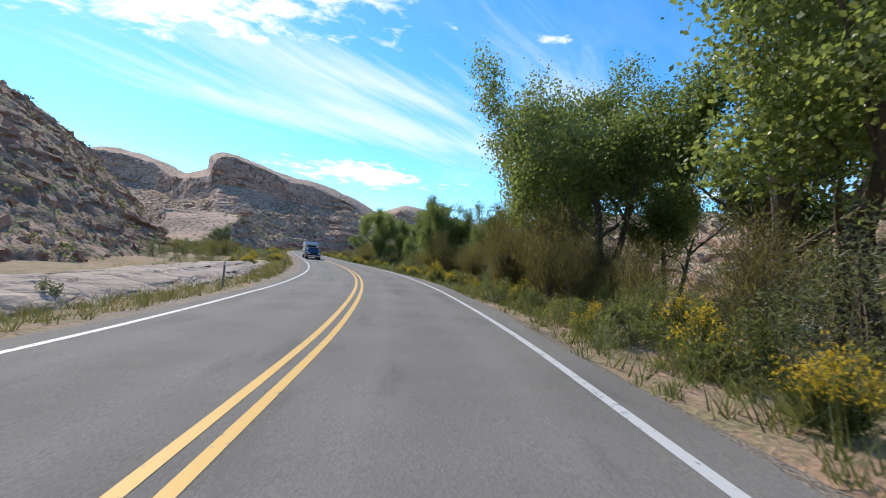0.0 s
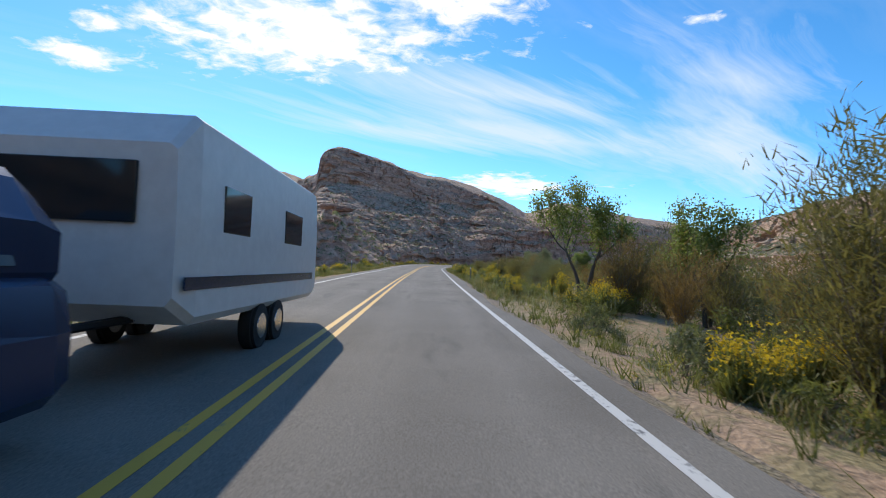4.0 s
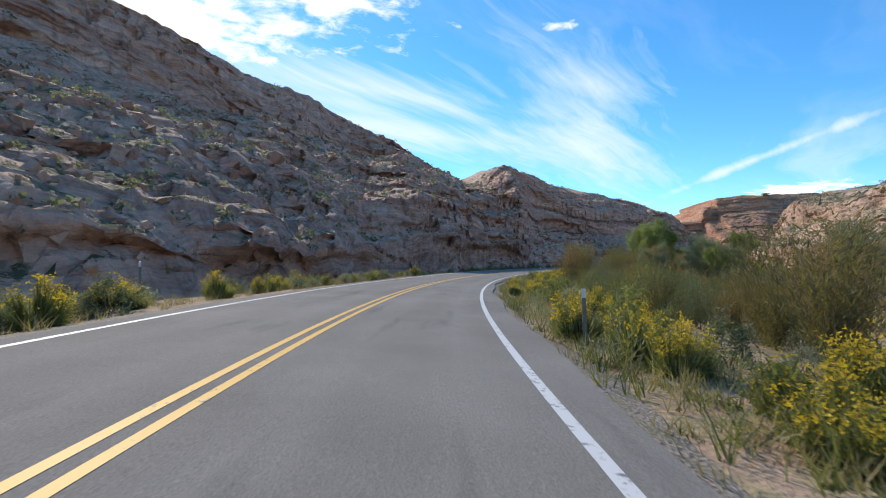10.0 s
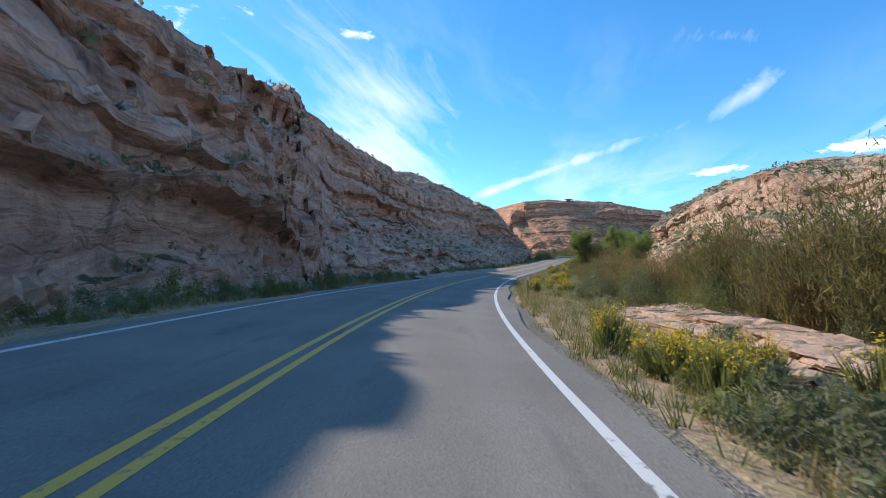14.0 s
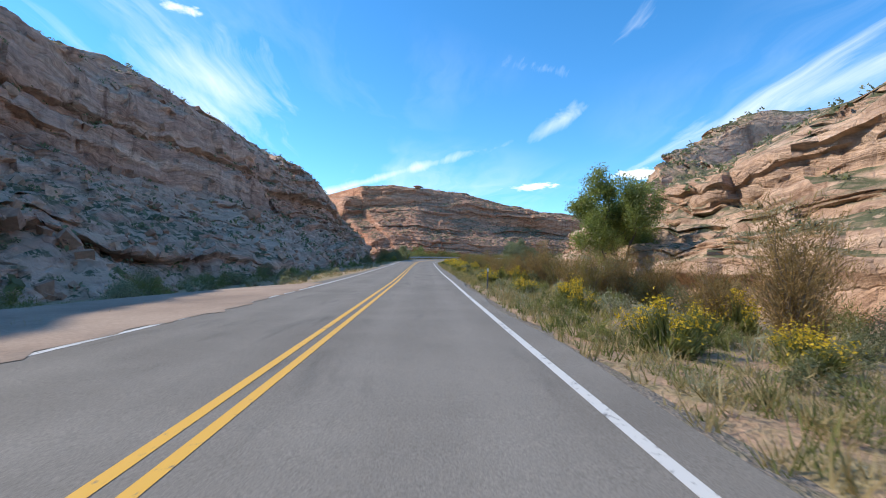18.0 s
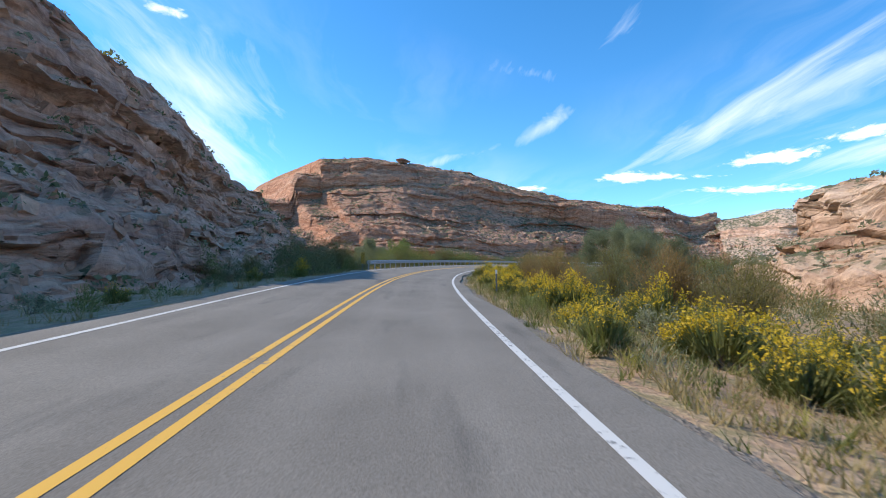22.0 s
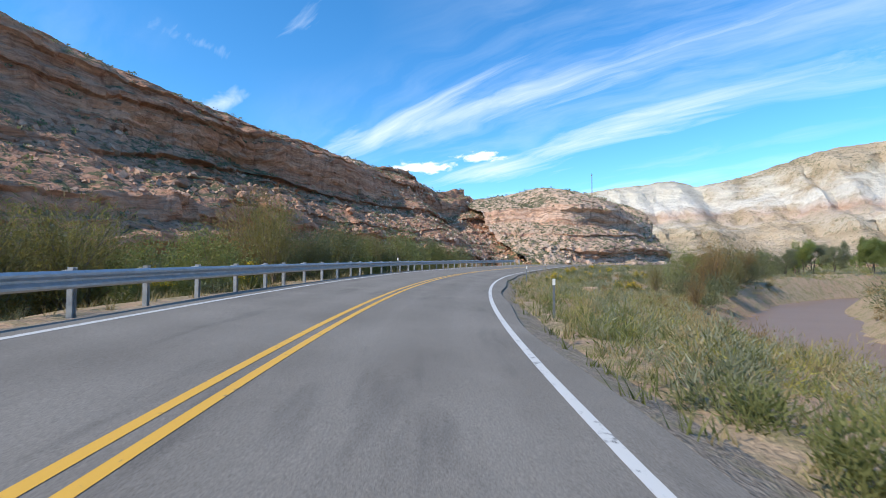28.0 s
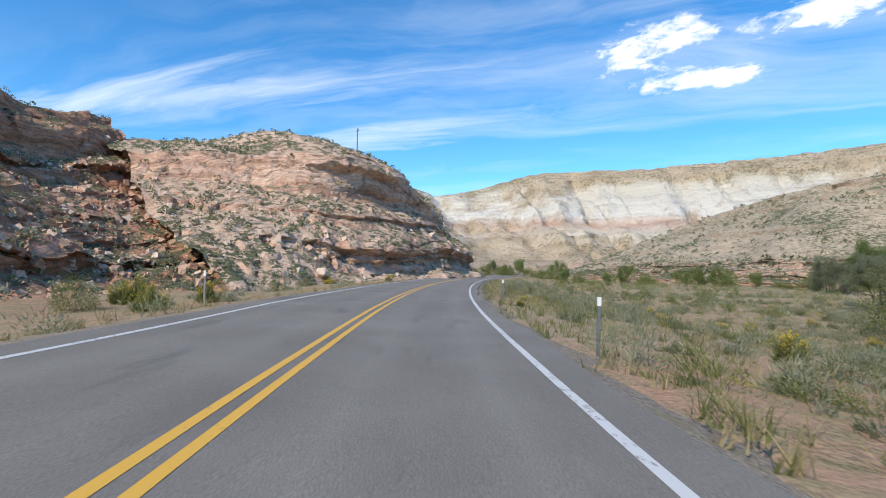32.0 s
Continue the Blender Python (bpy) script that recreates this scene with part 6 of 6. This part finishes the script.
def rubble(name, wall, n, rng, lo, hi, sizes, mat, label):
    """Loose stones too many to count, as one mesh of small angular blocks."""
    base = np.array([(-1, -1, -1), (1, -1, -1), (1, 1, -1), (-1, 1, -1), (-0.7, -0.8, 0.8), (0.8, -0.6, 0.9), (0.6, 0.8, 0.7), (-0.8, 0.7, 1.0)]) * 0.5
    quads = np.array([(0, 3, 2, 1), (4, 5, 6, 7), (0, 1, 5, 4), (1, 2, 6, 5), (2, 3, 7, 6), (3, 0, 4, 7)])
    i = rng.integers(1, wall.shape[0] - 1, n)
    j = rng.integers(max(1, int(lo * wall.shape[1])), int(hi * wall.shape[1]), n)
    nrm = np.cross(wall[i + 1, j] - wall[i - 1, j], wall[i, j + 1] - wall[i, j - 1])
    keep = np.abs(nrm[:, 2]) > 0.55 * np.linalg.norm(nrm, axis=1)
    i, j = i[keep], j[keep]
    n = len(i)
    fx, fy = rng.uniform(0, 1, n)[:, None], rng.uniform(0, 1, n)[:, None]
    p = wall[i, j] + (wall[i - 1, j] - wall[i, j]) * fx + (wall[i, j - 1] - wall[i, j]) * fy
    s = rng.uniform(0, 1, n) ** 2.2 * (sizes[1] - sizes[0]) + sizes[0]
    q = rng.normal(size=(n, 4))
    q /= np.linalg.norm(q, axis=1)[:, None]
    w_, x_, y_, z_ = q.T
    R_ = np.stack([1 - 2 * (y_ * y_ + z_ * z_), 2 * (x_ * y_ - z_ * w_), 2 * (x_ * z_ + y_ * w_), 2 * (x_ * y_ + z_ * w_), 1 - 2 * (x_ * x_ + z_ * z_), 2 * (y_ * z_ - x_ * w_), 2 * (x_ * z_ - y_ * w_), 2 * (y_ * z_ + x_ * w_), 1 - 2 * (x_ * x_ + y_ * y_)], 1).reshape(n, 3, 3)
    shape = base[None] * rng.uniform(0.6, 1.2, (n, 1, 3)) + rng.normal(size=(n, 8, 3)) * 0.08
    v = np.einsum("nij,nkj->nki", R_, shape * s[:, None, None]) + p[:, None, :]
    f = (quads[None] + 8 * np.arange(n)[:, None, None]).reshape(-1, 4)
    tagged(new(name, mesh_of(name, v.reshape(-1, 3), f, mat)), label, "rubble", kind="stuff")


rubble("slope_rubble", wall_d[-90:], 1600, rng, 0.02, 0.8, (0.2, 0.8), PALEBOULDER, "pale broken stones on the slope by the road")
rubble("talus_rubble", wall_b, 9000, rng, 0.02, 0.7, (0.2, 0.95), BOULDER, "loose broken stones on the canyon slope")
rubble("mesa_rubble", wall_d, 2600, rng, 0.02, 0.5, (0.25, 1.0), BOULDER, "loose broken stones under the mesa")
rubble("knob_rubble", wall_e, 1100, rng, 0.02, 0.45, (0.2, 0.8), PALEBOULDER, "pale broken stones under the knob")
rubble("hill_rubble", hill_a, 3500, rng, 0.02, 0.95, (0.2, 1.0), BOULDER, "loose broken stones on the hillside")


# single stones by the road
rng = np.random.default_rng(63)
for x, y, size, pale in ((28.3, 260.6, 1.9, False), (31.0, 263.8, 2.3, False), (285.0, 381.0, 0.55, True), (286.4, 380.0, 0.7, True), (289.0, 378.0, 0.6, True), (268.0, 380.0, 0.5, True), (12.5, 232.5, 1.0, False), (21.5, 248.0, 1.2, False)):
    ob = new("boulder", (PALES if pale else STONES)[int(rng.integers(0, 5))])
    ob.matrix_basis = set_down(x, y, rng.uniform(0, 6.28), size, -0.22 * size)
    tagged(ob, "pale boulder lying on the verge" if pale else "red-brown boulder fallen beside the road", "boulder", "stones by the road")

# one dead shrub on the verge
dead = tagged(new("dead_shrub"), "bare dark dead shrub among yellow flowers", "shrub")
source = [c for c in KINDS["tam"][0].children if c.name.startswith("woody_base")][0]
tagged(hang("woody_base", source.data, dead), kind="stuff")
dead.matrix_basis = set_down(220.5, 379.0, 0.5, 1.0)


# ---------------------------------------------------------------- roadside furniture
def local_frame(i, lateral, up=0.0):
    """Pose beside station i: x to the left across the road, y ahead along it."""
    p = on_road(i, lateral, up)
    d = LINE[min(i + 2, len(LINE) - 1), :2] - LINE[max(i - 2, 0), :2]
    return pose(p[0], p[1], p[2], 0, 0, math.degrees(math.atan2(d[1], d[0])) - 90)


def delineator():
    root = tagged(new("delineator_post"), "slim steel roadside marker post with a white reflector", "marker post", "marker posts along the road")
    bm = bmesh.new()
    for x, sx in ((-0.03, 0.008), (0.03, 0.008)):
        box(bm, x, 0.012, 0.5, sx, 0.03, 1.3)
    box(bm, 0, 0, 0.5, 0.068, 0.006, 1.3)
    part("post", bm, STEELPOST, root)
    bm = bmesh.new()
    box(bm, 0, -0.008, 1.07, 0.076, 0.008, 0.17, 0.003)
    box(bm, 0, 0.02, 1.07, 0.076, 0.008, 0.17, 0.003)
    part("reflector", bm, REFLECT, root, "white reflective plate")
    return root


marker = delineator()
first = True
for t, lat in ((5.92, -4.75), (7.21, -4.75), (8.32, -4.75), (9.39, -4.75), (10.55, -4.8), (13.6, -4.8), (15.3, -4.8), (19.23, -4.7), (23.12, -4.9), (28.75, -4.8), (29.84, -4.8), (30.71, -4.9), (32.5, -4.9), (33.4, -4.9),
               (17.9, 8.0), (10.9, 8.0), (6.2, 5.0), (2.1, 5.0), (1.05, 5.0), (32.8, 5.2), (34.0, 5.2)):
    m = local_frame(station(t), lat, -0.28) @ pose(0, 0, 0, 0.8, 1.0 * math.sin(t * 7), 5 * math.sin(t * 3))
    if first:
        marker.matrix_basis, first = m, False
    else:
        copy_thing(marker, m)


def guardrail():
    root = tagged(new("guardrail"), "galvanised steel W-beam guardrail on steel posts along the bend", "guardrail")
    i0, i1 = station(24.25), station(32.05)
    lat = 4.35
    # W-shaped face: (outwards to the road, height)
    face = [(0.0, -0.155), (0.02, -0.155), (0.082, -0.115), (0.082, -0.075), (0.012, -0.02), (0.012, 0.02), (0.082, 0.075), (0.082, 0.115), (0.02, 0.155), (0.0, 0.155)]
    for a in range(i0, i1 - 7, 8):
        ids = [a, a + 4, min(a + 8, i1)]
        v = [on_road(i, lat - o, 0.52 + h + (0.002 if (a // 8) % 2 else 0)) for i in ids for o, h in face]
        me = mesh_of("beam", np.array(v), grid_faces(len(ids), len(face)), GALV)
        hang("beam", me, root)
    bm = bmesh.new()
    box(bm, 0, -0.05, 0.1, 0.10, 0.006, 1.24)
    box(bm, 0, 0.05, 0.1, 0.10, 0.006, 1.24)
    box(bm, 0, 0, 0.1, 0.006, 0.098, 1.24)
    me_post = bpy.data.meshes.new("post")
    bm.to_mesh(me_post)
    bm.free()
    me_post.materials.append(GALV)
    bm = bmesh.new()
    box(bm, 0, 0, 0.1, 0.15, 0.19, 1.2, 0.008)
    me_wood = bpy.data.meshes.new("post")
    bm.to_mesh(me_wood)
    bm.free()
    me_wood.materials.append(WOODPOST)
    bm = bmesh.new()
    box(bm, -0.10, 0, 0.52, 0.10, 0.10, 0.30, 0.004)
    me_block = bpy.data.meshes.new("blockout")
    bm.to_mesh(me_block)
    bm.free()
    me_block.materials.append(GALV)
    n = int((i1 - i0) * 0.5 / 1.905)
    for k in range(n + 1):
        i = min(i0 + int(round(k * 1.905 / 0.5)), i1)
        wooden = 5 <= n - k <= 8
        p = hang("post", me_wood if wooden else me_post, root, "brown wooden post" if wooden else "", local_frame(i, lat + 0.16, 0.0))
        blk = hang("blockout", me_block, p)
    bm = bmesh.new()
    box(bm, 0, 0.05, 0.52, 0.14, 0.16, 0.40, 0.02)
    t = part("end_cap", bm, BLACK, root, "dark end terminal")
    t.matrix_basis = local_frame(i1, lat - 0.06)
    bm = bmesh.new()
    box(bm, 0, -0.1, 0.52, 0.10, 0.30, 0.33, 0.02)
    t = part("end_cap", bm, GALV, root, "flared steel end")
    t.matrix_basis = local_frame(i0, lat - 0.04)
    return root


guardrail()


def hazard_marker(i, lat):
    root = tagged(new("hazard_marker"), "yellow and black striped marker sign at the guardrail's end", "road sign")
    root.matrix_basis = local_frame(i, lat, -0.1)
    bm = bmesh.new()
    box(bm, 0, 0.015, 0.55, 0.05, 0.03, 1.3)
    part("post", bm, STEELPOST, root)
    bm = bmesh.new()
    box(bm, 0, -0.006, 0.95, 0.31, 0.008, 0.90, 0.003)
    panel = part("panel", bm, SIGNYEL, root, "yellow panel")
    bm = bmesh.new()
    for k in range(-1, 5):
        z0 = 0.52 + k * 0.23
        pts = [(-0.15, z0), (0.15, z0 + 0.26), (0.15, z0 + 0.37), (-0.15, z0 + 0.11)]
        pts = [(x, min(max(z, 0.51), 1.39)) for x, z in pts]
        if len(set(pts)) > 2 and pts[2][1] - pts[1][1] + pts[3][1] - pts[0][1] > 0.02:
            bm.faces.new([bm.verts.new((x, -0.0125, z)) for x, z in pts])
    part("stripes", bm, BLACK, panel, "black diagonal stripes")
    return root


hazard_marker(station(24.2), 4.75)

# two small white marker plates on the guardrail
for t in (29.95, 31.32):
    root = tagged(new("white_marker_plate"), "small white marker plate standing behind the guardrail", "marker post", "white plates behind the rail")
    root.matrix_basis = local_frame(station(t), 4.85, -0.3)
    bm = bmesh.new()
    box(bm, 0, 0.012, 0.55, 0.04, 0.02, 1.1)
    part("stake", bm, STEELPOST, root)
    bm = bmesh.new()
    box(bm, 0, -0.004, 1.12, 0.11, 0.008, 0.2, 0.003)
    part("plate", bm, REFLECT, root, "white plate")


def utility_pole(x, y, z):
    root = tagged(new("utility_pole"), "tall thin wooden utility pole on top of the knob", "utility pole")
    root.location = (x, y, z)
    bm = bmesh.new()
    tube(bm, [(0, 0, -1), (0, 0, 6), (0, 0, 11)], [0.15, 0.13, 0.10], 10)
    part("pole", bm, WOODPOST, root)
    bm = bmesh.new()
    box(bm, 0, 0, 10.3, 1.3, 0.10, 0.12, 0.01)
    arm = part("crossarm", bm, WOODPOST, root)
    for px in (-0.55, 0.55, 0.0):
        bm = bmesh.new()
        tube(bm, [(px, 0, 10.36), (px, 0, 10.48), (px, 0, 10.55)], [0.03, 0.06, 0.03], 8)
        part("insulator", bm, CHROME, arm)


utility_pole(431.0, 326.0, 36.5)


# ---------------------------------------------------------------- balanced rocks on the slope
def balanced_rock(x, y, z, cap, neck, turn, seed):
    """A wide caprock on a narrow neck, one mesh."""
    bm = bmesh.new()
    bmesh.ops.create_icosphere(bm, subdivisions=4, radius=1.0)
    rngn = np.array([v.co for v in bm.verts])
    n1 = fbm(rngn * 1.3 + seed, 3, seed) - 0.5
    n2 = fbm(rngn * np.array([3.0, 3.0, 9.0]) + seed, 3, seed + 3) - 0.5
    for v, a, b in zip(bm.verts, n1, n2):
        c = v.co.copy()
        box_ = max(abs(c.x), abs(c.y), abs(c.z))
        c = c * (0.6 + 0.4 / box_ ** 0.8) * (1 + 0.55 * a + 0.18 * b)
        v.co = (c.x * cap[0], c.y * cap[1], c.z * cap[2] + neck[2] + cap[2] * 0.8)
    lower = bmesh.new()
    bmesh.ops.create_icosphere(lower, subdivisions=3, radius=1.0)
    pts = np.array([v.co for v in lower.verts])
    m1 = fbm(pts * np.array([1.5, 1.5, 4.0]) + seed + 5, 3, seed + 6) - 0.5
    for v, a in zip(lower.verts, m1):
        flare = 1.0 + 1.3 * max(0, -v.co.z) ** 1.5
        v.co = (v.co.x * neck[0] * flare * (1 + 0.6 * a), v.co.y * neck[1] * flare * (1 + 0.6 * a), v.co.z * neck[2] * 0.75 + neck[2] * 0.45)
    tmp = bpy.data.meshes.new("tmp")
    lower.to_mesh(tmp)
    lower.free()
    bm.from_mesh(tmp)
    bpy.data.meshes.remove(tmp)
    me = bpy.data.meshes.new("balanced_rock")
    bm.to_mesh(me)
    bm.free()
    me.materials.append(MAUVE)
    ob = new("balanced_rock", me)
    ob.matrix_basis = pose(x, y, z, 0, 0, turn)
    tagged(ob, "red caprock balanced on a narrow neck above the slope", "rock", "balanced rocks on the slope")


def top_of(wall, x, y, reach):
    """Height of the rock's surface round a spot."""
    near = np.hypot(wall[:, :, 0] - x, wall[:, :, 1] - y) < reach
    return float(wall[:, :, 2][near].max())


balanced_rock(-17.9, 171.2, top_of(wall_s, -17.9, 171.2, 1.0) - 0.35, (1.7, 1.2, 0.62), (0.8, 0.75, 2.0), 20, 8)
balanced_rock(-19.1, 190.0, top_of(wall_s, -19.1, 190.0, 1.2) - 0.35, (2.6, 1.6, 0.85), (1.1, 1.0, 0.8), 15, 3)
balanced_rock(299.0, 464.5, top_of(wall_d, 299.0, 464.5, 1.2) - 0.3, (3.0, 2.0, 0.42), (1.7, 1.2, 0.65), 10, 12)


# ---------------------------------------------------------------- oncoming pickup and camper trailer
def wheel(parent, x, y, r, w):
    bm = bmesh.new()
    bmesh.ops.create_cone(bm, cap_ends=True, segments=28, radius1=r, radius2=r, depth=w, matrix=Matrix.Translation((x, y, r)) @ Matrix.Rotation(math.pi / 2, 4, "Y"))
    bmesh.ops.bevel(bm, geom=[e for e in bm.edges if len(e.link_faces) == 2 and e.calc_face_angle() > 1], offset=0.04, segments=2, affect="EDGES")
    tyre = part("wheel", bm, RUBBER, parent, "black tyre")
    bm = bmesh.new()
    bmesh.ops.create_cone(bm, cap_ends=True, segments=20, radius1=r * 0.62, radius2=r * 0.5, depth=w + 0.03, matrix=Matrix.Translation((x, y, r)) @ Matrix.Rotation(math.pi / 2, 4, "Y"))
    part("rim", bm, CHROME, tyre, "bright wheel rim")


def hull(bm, sections):
    """A closed body lofted through cross-sections (y, half-width low, half-width high, z low, z high)."""
    rings = []
    for y, a, b, z0, z1 in sections:
        zm = z0 + (z1 - z0) * 0.55
        ring = [(-a * 0.94, z0), (-a, z0 + 0.08), (-a, zm), (-b, z1 - 0.06), (-b * 0.92, z1), (b * 0.92, z1), (b, z1 - 0.06), (a, zm), (a, z0 + 0.08), (a * 0.94, z0)]
        rings.append([bm.verts.new((x, y, z)) for x, z in ring])
    n = len(rings[0])
    for p, q in zip(rings, rings[1:]):
        for k in range(n):
            bm.faces.new((p[k], p[(k + 1) % n], q[(k + 1) % n], q[k]))
    bm.faces.new(rings[0][::-1])
    bm.faces.new(rings[-1])
    bmesh.ops.recalc_face_normals(bm, faces=bm.faces)
    return bm


def pickup(m):
    root = tagged(new("pickup_truck"), "blue pickup truck with a canopy towing a trailer on the road", "truck")
    root.matrix_basis = m
    body = part("body", hull(bmesh.new(), [(0, 0.86, 0.80, 0.42, 0.92), (0.12, 0.95, 0.88, 0.36, 1.08), (1.3, 0.97, 0.90, 0.34, 1.16), (1.45, 0.97, 0.90, 0.34, 1.18), (5.2, 0.97, 0.92, 0.36, 1.16), (5.35, 0.95, 0.9, 0.42, 1.12)]), BLUEPAINT, root, "glossy blue bodywork")
    part("cab", hull(bmesh.new(), [(1.35, 0.90, 0.84, 1.10, 1.18), (2.05, 0.88, 0.68, 1.10, 1.76), (3.2, 0.88, 0.70, 1.10, 1.80), (5.1, 0.88, 0.72, 1.10, 1.80), (5.3, 0.88, 0.70, 1.10, 1.70)]), BLUEPAINT, root, "glossy blue cab and canopy")
    bm = bmesh.new()
    bm.faces.new([bm.verts.new(p) for p in ((-0.76, 1.42, 1.215), (0.76, 1.42, 1.215), (0.60, 1.99, 1.72), (-0.60, 1.99, 1.72))])
    part("windscreen", bm, DARKGLASS, root, "dark windscreen")
    for s in (-1, 1):
        for y0, y1 in ((2.0, 2.75), (2.85, 3.55), (3.7, 4.95)):
            bm = bmesh.new()
            bm.faces.new([bm.verts.new(p) for p in ((s * 0.895, y0, 1.22), (s * 0.895, y1, 1.22), (s * 0.785, y1 - 0.05, 1.66), (s * 0.785, y0 + 0.12, 1.66))])
            part("side_window", bm, DARKGLASS, root, "dark side window")
        bm = bmesh.new()
        box(bm, s * 0.70, 0.02, 0.86, 0.34, 0.10, 0.17, 0.02)
        part("headlight", bm, LAMPGLASS, root, "clear headlight")
        bm = bmesh.new()
        box(bm, s * 1.08, 1.75, 1.25, 0.2, 0.12, 0.18, 0.03)
        part("mirror", bm, BLACK, root, "black door mirror")
        for y in (0.95, 4.25):
            wheel(root, s * 0.84, y, 0.39, 0.25)
    bm = bmesh.new()
    for k in range(4):
        box(bm, 0, 0.0, 0.72 + 0.06 * k, 0.98, 0.06, 0.03, 0.006)
    part("grille", bm, BLACK, root, "black slatted grille")
    bm = bmesh.new()
    box(bm, 0, -0.05, 0.52, 1.8, 0.2, 0.2, 0.04)
    part("bumper", bm, CHROME, root, "bright front bumper")
    bm = bmesh.new()
    box(bm, 0, -0.155, 0.53, 0.30, 0.012, 0.14, 0.003)
    part("number_plate", bm, WHITEPAINT, root, "pale number plate")


def trailer(m):
    root = tagged(new("camper_trailer"), "white boxy camper trailer behind the blue pickup", "trailer")
    root.matrix_basis = m
    part("body", hull(bmesh.new(), [(0, 1.0, 0.98, 0.75, 2.2), (0.35, 1.05, 1.03, 0.55, 2.55), (5.2, 1.05, 1.03, 0.55, 2.55), (5.5, 1.03, 1.0, 0.65, 2.45)]), WHITEPAINT, root, "white ribbed skin")
    for s in (-1, 1):
        for y0, y1 in ((0.9, 1.7), (3.2, 4.2)):
            bm = bmesh.new()
            box(bm, s * 1.045, (y0 + y1) / 2, 1.72, 0.03, y1 - y0, 0.5, 0.01)
            part("window", bm, DARKGLASS, root, "dark trailer window")
        bm = bmesh.new()
        box(bm, s * 1.055, 2.6, 0.95, 0.012, 5.0, 0.12)
        part("stripe", bm, BLUEPAINT, root, "blue stripe")
        for y in (2.3, 3.05):
            wheel(root, s * 0.95, y, 0.33, 0.2)
    bm = bmesh.new()
    box(bm, 0, -0.02, 1.75, 1.3, 0.05, 0.55, 0.01)
    part("front_window", bm, DARKGLASS, root, "dark front window")
    bm = bmesh.new()
    tube(bm, [(0.5, 0.3, 0.6), (0, -0.95, 0.5)], [0.04, 0.04], 6)
    tube(bm, [(-0.5, 0.3, 0.6), (0, -0.95, 0.5)], [0.04, 0.04], 6)
    part("drawbar", bm, BLACK, root, "black steel drawbar")


i = station(3.9)
pickup(local_frame(i, 1.7, 0.0))
trailer(local_frame(i + 13, 1.7, 0.0))
